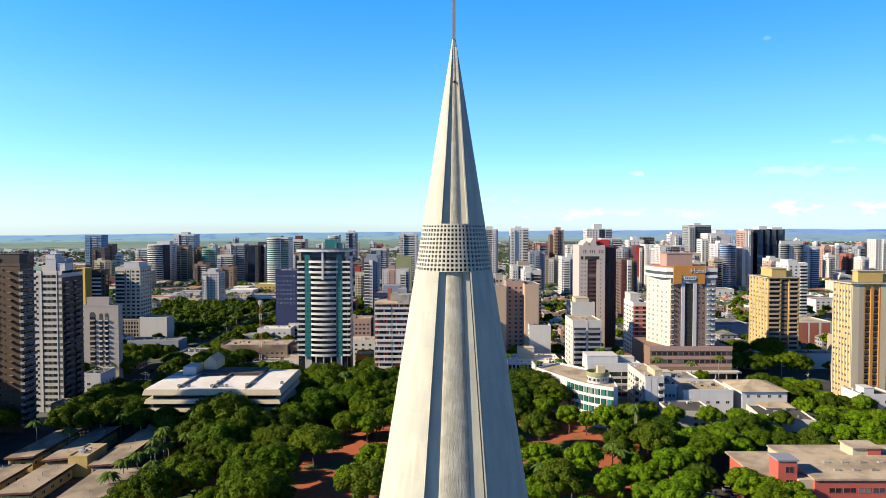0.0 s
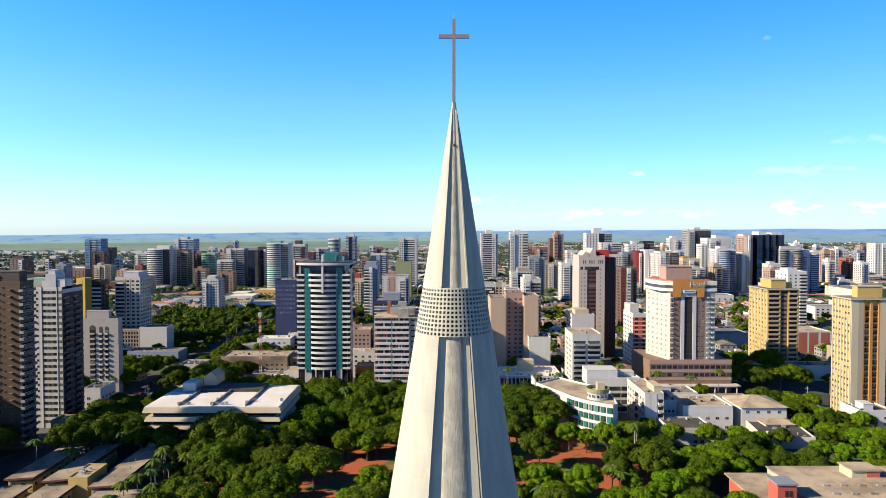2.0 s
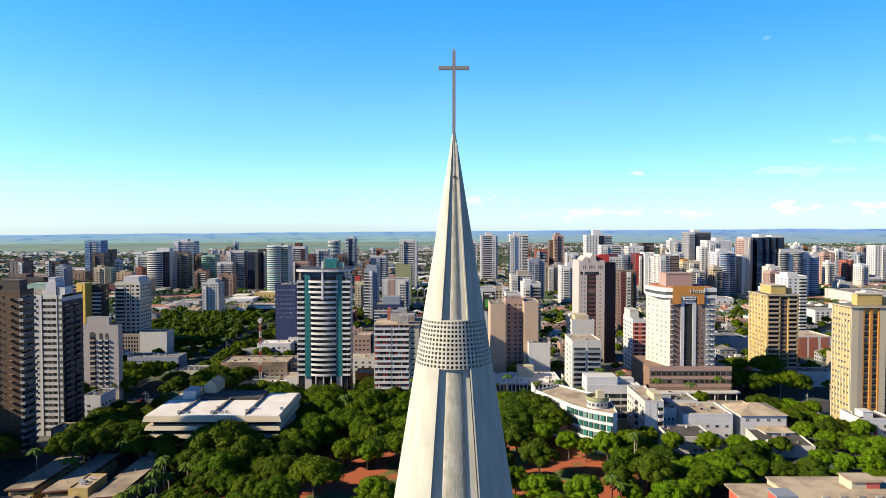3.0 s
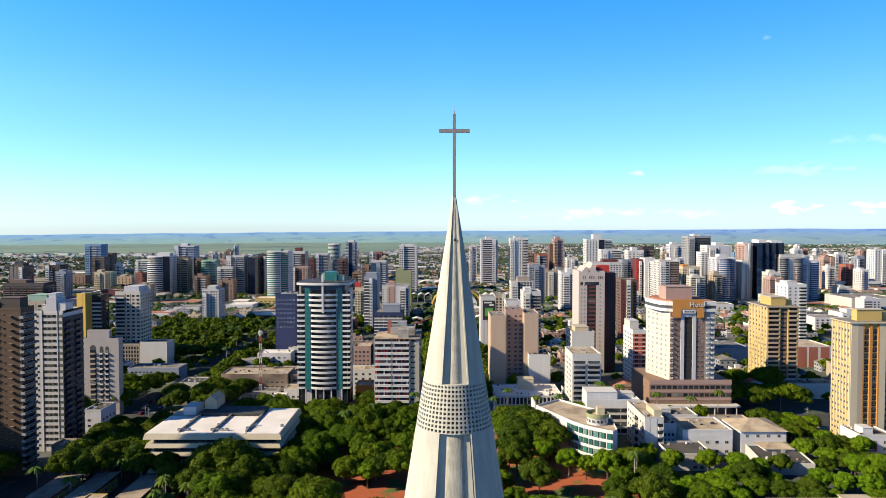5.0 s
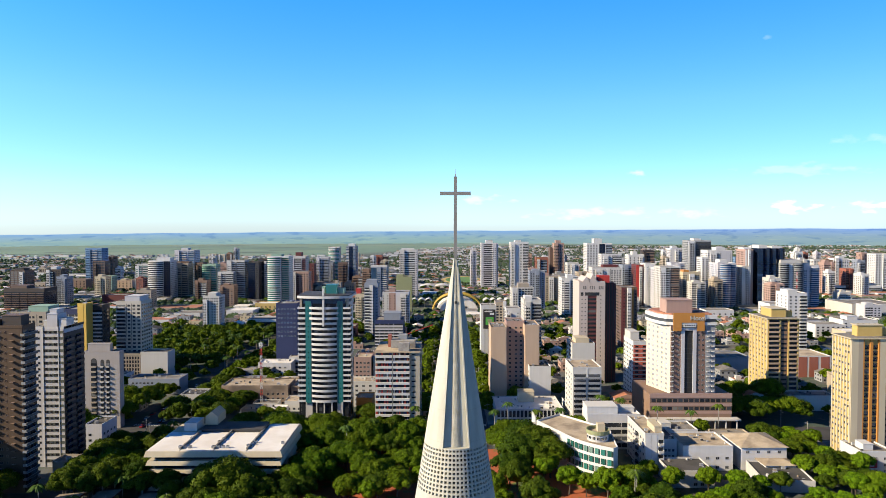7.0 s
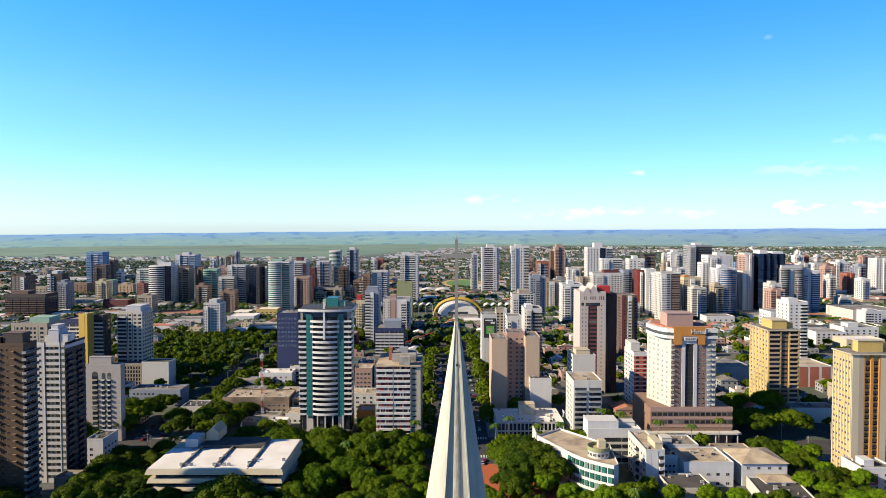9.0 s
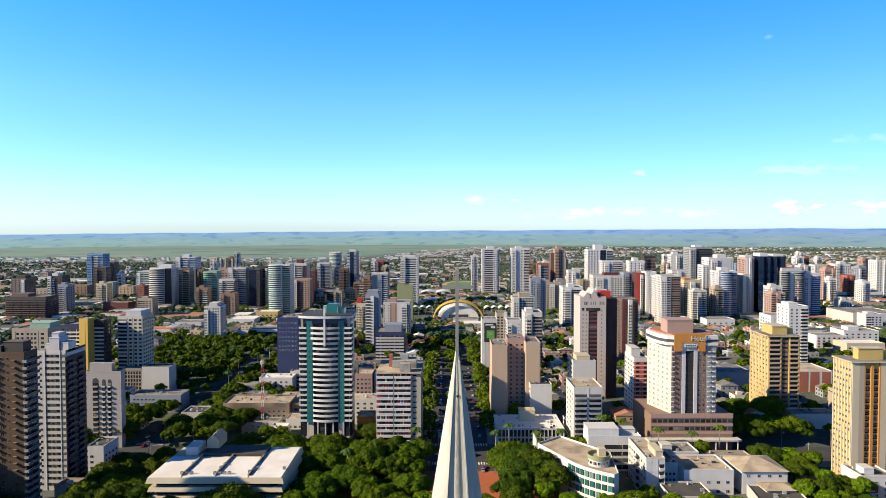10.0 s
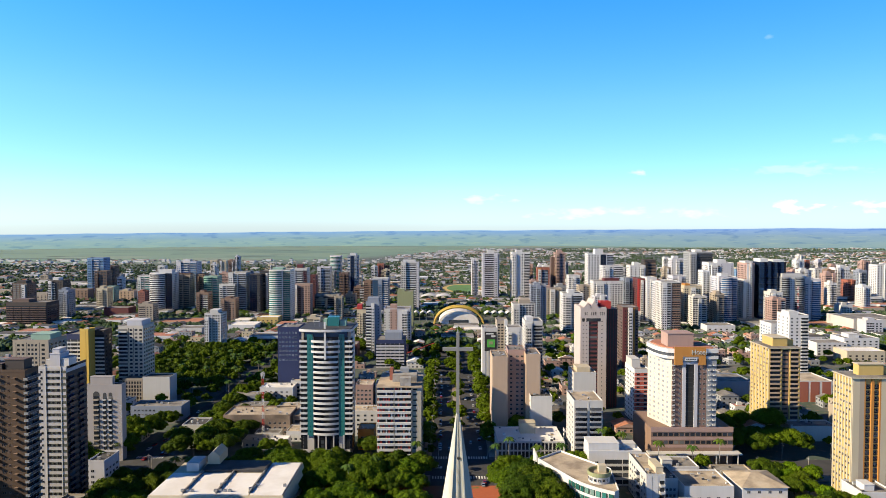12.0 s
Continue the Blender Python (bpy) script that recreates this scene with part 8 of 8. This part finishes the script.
def low_house(x, y, w, d, h, wall, roof, pitched):
    FOOT.append((x - w / 2, y, x + w / 2, y + d))
    pale = {WHITE: "white", OFFWHITE: "off-white", SAND: "beige", CREAM: "cream", PINK: "pink", GREY: "grey", YELLOW: "yellow"}[wall]
    top = {TERRACOTTA: "terracotta", ROOFGREY: "grey", ROOFWHITE: "white sheet", ROOFTAN: "tan", ROOFDARK: "dark"}[roof]
    own = thing("house", pose(x, y, 0), f"{pale} low house with {'pitched' if pitched else 'flat'} {top} roof", "house", "low houses of the town")
    b = Shape(wall, GLASS)
    b.box(-w / 2, 0, -0.5, w / 2, d, h, wall)
    b.part("wall", own)
    g = Shape(GLASS)
    n = max(2, int(w / 4))
    for k in range(max(1, int(h / 3.2))):
        for i in range(n):
            c = -w / 2 + w * (i + 0.5) / n
            g.box(c - 0.7, -0.06, 1.0 + k * 3.1, c + 0.7, 0, 2.3 + k * 3.1, GLASS)
        for i in range(3):
            q = d * (i + 0.5) / 3
            if x > 0:
                g.box(-w / 2 - 0.06, q - 0.7, 1.0 + k * 3.1, -w / 2, q + 0.7, 2.3 + k * 3.1, GLASS)
            else:
                g.box(w / 2, q - 0.7, 1.0 + k * 3.1, w / 2 + 0.06, q + 0.7, 2.3 + k * 3.1, GLASS)
    g.part("glazing", own, kind="stuff")
    r, o = Shape(roof, wall), 0.5
    if pitched:
        k = w * 0.17
        v = [(-w / 2 - o, -o, h), (w / 2 + o, -o, h), (w / 2 + o, d + o, h), (-w / 2 - o, d + o, h), (0, -o, h + k), (0, d + o, h + k)]
        r.add(v, [(0, 4, 5, 3), (4, 1, 2, 5), (3, 2, 1, 0)], roof)
        r.add(v, [(0, 1, 4), (2, 3, 5)], wall)
    else:
        r.box(-w / 2, 0, h, w / 2, d, h + 0.25, roof)
        if w > 9:
            r.box(-w * 0.3, d * 0.4, h + 0.25, -w * 0.05, d * 0.65, h + 2.6, wall)
            for i in range(4):
                a, b_ = rnd.uniform(0.02, 0.42) * w, rnd.uniform(0.1, 0.85) * d
                r.box(a - 0.6, b_ - 0.5, h + 0.25, a + 0.6, b_ + 0.5, h + rnd.uniform(0.8, 1.6), (METAL, CHARCOAL, OFFWHITE, GREY)[i])
        r.box(-w / 2 - 0.1, -0.1, h, w / 2 + 0.1, 0.15, h + 0.8, wall)
        r.box(-w / 2 - 0.1, 0.15, h, -w / 2 + 0.15, d, h + 0.8, wall).box(w / 2 - 0.15, 0.15, h, w / 2 + 0.1, d, h + 0.8, wall)
    r.part("roof", own)


WALLS = (WHITE, WHITE, OFFWHITE, SAND, SAND, CREAM, PINK, GREY, GREY)
ROOFS = (ROOFGREY, ROOFGREY, ROOFGREY, ROOFWHITE, ROOFWHITE, ROOFDARK, TERRACOTTA, TERRACOTTA, ROOFDARK)
count = 0
for by in range(312, 760, 20):
    for bx in range(-430, 470, 19):
        if abs(by % 110 - 100) < 9 or abs((bx + 178) % 112) < 14 or count >= 300:
            continue
        if -14 < bx < 32 or (-195 < bx < -88 and by < 425) or (-285 < bx < -125 and 430 < by < 640) or abs(bx) > 90 + by * 0.62:
            continue
        x, y = bx + rnd.uniform(-2, 2), by + rnd.uniform(-2, 2)
        w, d = rnd.uniform(9, 17), rnd.uniform(9, 15)
        if rnd.random() < 0.14 or taken(x, y, 7.5) or taken(x, y + d, 7.0):
            continue
        low_house(x, y, w, d, rnd.choice((3.6, 3.8, 6.6, 6.8, 7.0, 9.8)), rnd.choice(WALLS), rnd.choice(ROOFS), rnd.random() < 0.45)
        count += 1

FOOT.append((-8, 1290, 92, 1510))
# the town beyond, too many roofs to count
far = Shape(*WALLS[:1])
for _ in range(11000):
    D = 690 + 3700 * rnd.random() ** 1.12
    x, y = rnd.uniform(-0.78, 0.78) * (D + 83), D
    if D > 2650 + 1500 * min(1, max(0, (x + 500) / 700)) or (D > 2000 and noise.noise((x * 0.0016, y * 0.0025, 9.0)) < -0.12):
        continue
    if taken(x, y, 5) or (-95 < x < 140 and 800 < y < 960):
        continue
    big = rnd.random() < 0.10
    w, d, h = (rnd.uniform(20, 45), rnd.uniform(15, 30), rnd.uniform(6, 9)) if big else (rnd.uniform(8, 15), rnd.uniform(8, 13), rnd.choice((3.5, 3.8, 6.5)))
    wall, roof = rnd.choice((WHITE, WHITE, OFFWHITE, LILAC, GREY, SAND)), rnd.choice((ROOFGREY, ROOFGREY, ROOFWHITE, ROOFDARK, ROOFDARK, TERRACOTTA))
    if x < -150 and D > 900 and rnd.random() < 0.4:
        continue
    a, k = w / 2, w * 0.16
    v = [(x - a, y, 0), (x + a, y, 0), (x + a, y + d, 0), (x - a, y + d, 0), (x - a, y, h), (x + a, y, h), (x + a, y + d, h), (x - a, y + d, h)]
    far.add(v, [(0, 1, 5, 4), (1, 2, 6, 5), (3, 0, 4, 7)], wall)
    if big or roof in (ROOFGREY, ROOFWHITE):
        far.add(v[4:], [(0, 1, 2, 3)], roof)
    else:
        far.add([(x - a - .4, y - .4, h), (x + a + .4, y - .4, h), (x + a + .4, y + d + .4, h), (x - a - .4, y + d + .4, h), (x, y - .4, h + k), (x, y + d + .4, h + k)],
                [(0, 4, 5, 3), (4, 1, 2, 5), (0, 1, 4)], roof)
tagged(new("town_houses", far.mesh("town_houses")), "thousands of distant low houses with mixed roofs", "houses", kind="stuff")


# blocks of flats between the tall towers, far off
def far_block(x, y, w, d, h, wall, label):
    tower("apartment_block", label, "apartment block", x, y, w, d, h, wall, front=((.04, .48, rnd.choice(("win", "balc", "band")), wall, 3), (.52, .96, rnd.choice(("win", "balc")), rnd.choice((wall, WHITE)), 2)),
          top=((.2, .6, .2, .8, rnd.uniform(2, 4), wall),), group="distant blocks of flats")


for i in range(230):
    D = rnd.uniform(720, 1750)
    lean = rnd.choice((rnd.uniform(-0.62, -0.10), rnd.uniform(0.14, 0.66), rnd.uniform(0.16, 0.55)))
    x, y = lean * (D + 83), D
    if taken(x, y, 16):
        continue
    wall, nm = rnd.choice(((WHITE, "white"), (OFFWHITE, "off-white"), (LILAC, "pale grey"), (SAND, "beige"), (PINK, "pink-brown"), (MIDBROWN, "brown"), (BLUEGREY, "blue-grey"), (CREAM, "cream"), (GREY, "grey")))
    h = rnd.uniform(13, 30) if rnd.random() < (0.6 if lean < 0 else 0.45) else rnd.uniform(30, 50 if lean < 0 else 60)
    far_block(x, y, rnd.uniform(13, 22), 18, h, wall, f"{nm} block of flats far off")

for i in range(64):
    D = rnd.uniform(840, 1600)
    lean = rnd.uniform(0.12, 0.60) if i % 4 else rnd.uniform(-0.55, -0.08)
    x, y = lean * (D + 83), D
    if taken(x, y, 12):
        continue
    wall, nm = rnd.choice(((WHITE, "white"), (WHITE, "white"), (LILAC, "pale grey"), (SAND, "beige"), (PINK, "pink-brown"), (BRICKRED, "brick-red"), (CREAM, "cream")))
    far_block(x, y, rnd.uniform(9.5, 14), 15, rnd.uniform(36, 66), wall, f"slender {nm} block of flats far off")

# woods and garden trees beyond the near streets, most with haze-tinted leaves
wood = Shape(LEAFDARK, HAZELEAF)
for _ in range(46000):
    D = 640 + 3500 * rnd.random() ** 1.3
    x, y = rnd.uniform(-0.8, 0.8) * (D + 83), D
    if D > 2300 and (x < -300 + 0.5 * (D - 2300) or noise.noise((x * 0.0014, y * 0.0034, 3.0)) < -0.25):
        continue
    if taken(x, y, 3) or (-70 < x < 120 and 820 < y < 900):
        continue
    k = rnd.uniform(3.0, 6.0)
    mat = HAZELEAF if rnd.random() < 0.75 or D > 1300 else LEAFDARK
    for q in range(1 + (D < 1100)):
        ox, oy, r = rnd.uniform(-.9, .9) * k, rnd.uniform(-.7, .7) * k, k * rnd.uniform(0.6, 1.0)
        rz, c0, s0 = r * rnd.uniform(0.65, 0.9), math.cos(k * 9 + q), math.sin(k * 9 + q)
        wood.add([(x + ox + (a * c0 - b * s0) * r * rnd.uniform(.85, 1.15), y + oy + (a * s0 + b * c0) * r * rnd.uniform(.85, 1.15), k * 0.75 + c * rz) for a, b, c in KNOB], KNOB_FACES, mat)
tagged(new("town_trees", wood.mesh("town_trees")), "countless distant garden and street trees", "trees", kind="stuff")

# sports field beside the thin towers
sheet("sports_field", [(42 + 48 * math.cos(a * math.pi / 16), 1400 + 105 * math.sin(a * math.pi / 16)) for a in range(32)], 0.12,
      rough_stuff("running_track", (0.50, 0.36, 0.12), (0.42, 0.30, 0.10), 0.2), "ochre oval running track", "track")
sheet("sports_pitch", [(42 + 38 * math.cos(a * math.pi / 16), 1400 + 88 * math.sin(a * math.pi / 16)) for a in range(32)], 0.24,
      rough_stuff("pitch_grass", (0.10, 0.22, 0.04), (0.08, 0.17, 0.03), 0.1), "bright green grass pitch inside a track", "pitch")


def crane(x, y):
    own = thing("mobile_crane", pose(x, y, 0), "red mobile crane with its boom raised low", "crane")
    b = Shape(RED, CHARCOAL)
    b.box(-4, -1.3, 0.7, 4, 1.3, 2.0, RED).box(-3.6, -1.2, 2.0, -1.2, 1.2, 3.6, RED)
    b.part("chassis", own)
    k = Shape(BRICKRED)
    k.tube((0, 0, 2.6), (36, 6, 15), 0.6, 0.35, RED, 6)
    k.part("boom", own)
    for wx in (-3, -1.5, 1.5, 3):
        w = Shape(RUBBER)
        w.tube((wx, -1.4, 0.55), (wx, 1.4, 0.55), 0.55, 0.55, RUBBER, 10)
        w.part("wheel", own)


crane(-48, 603)
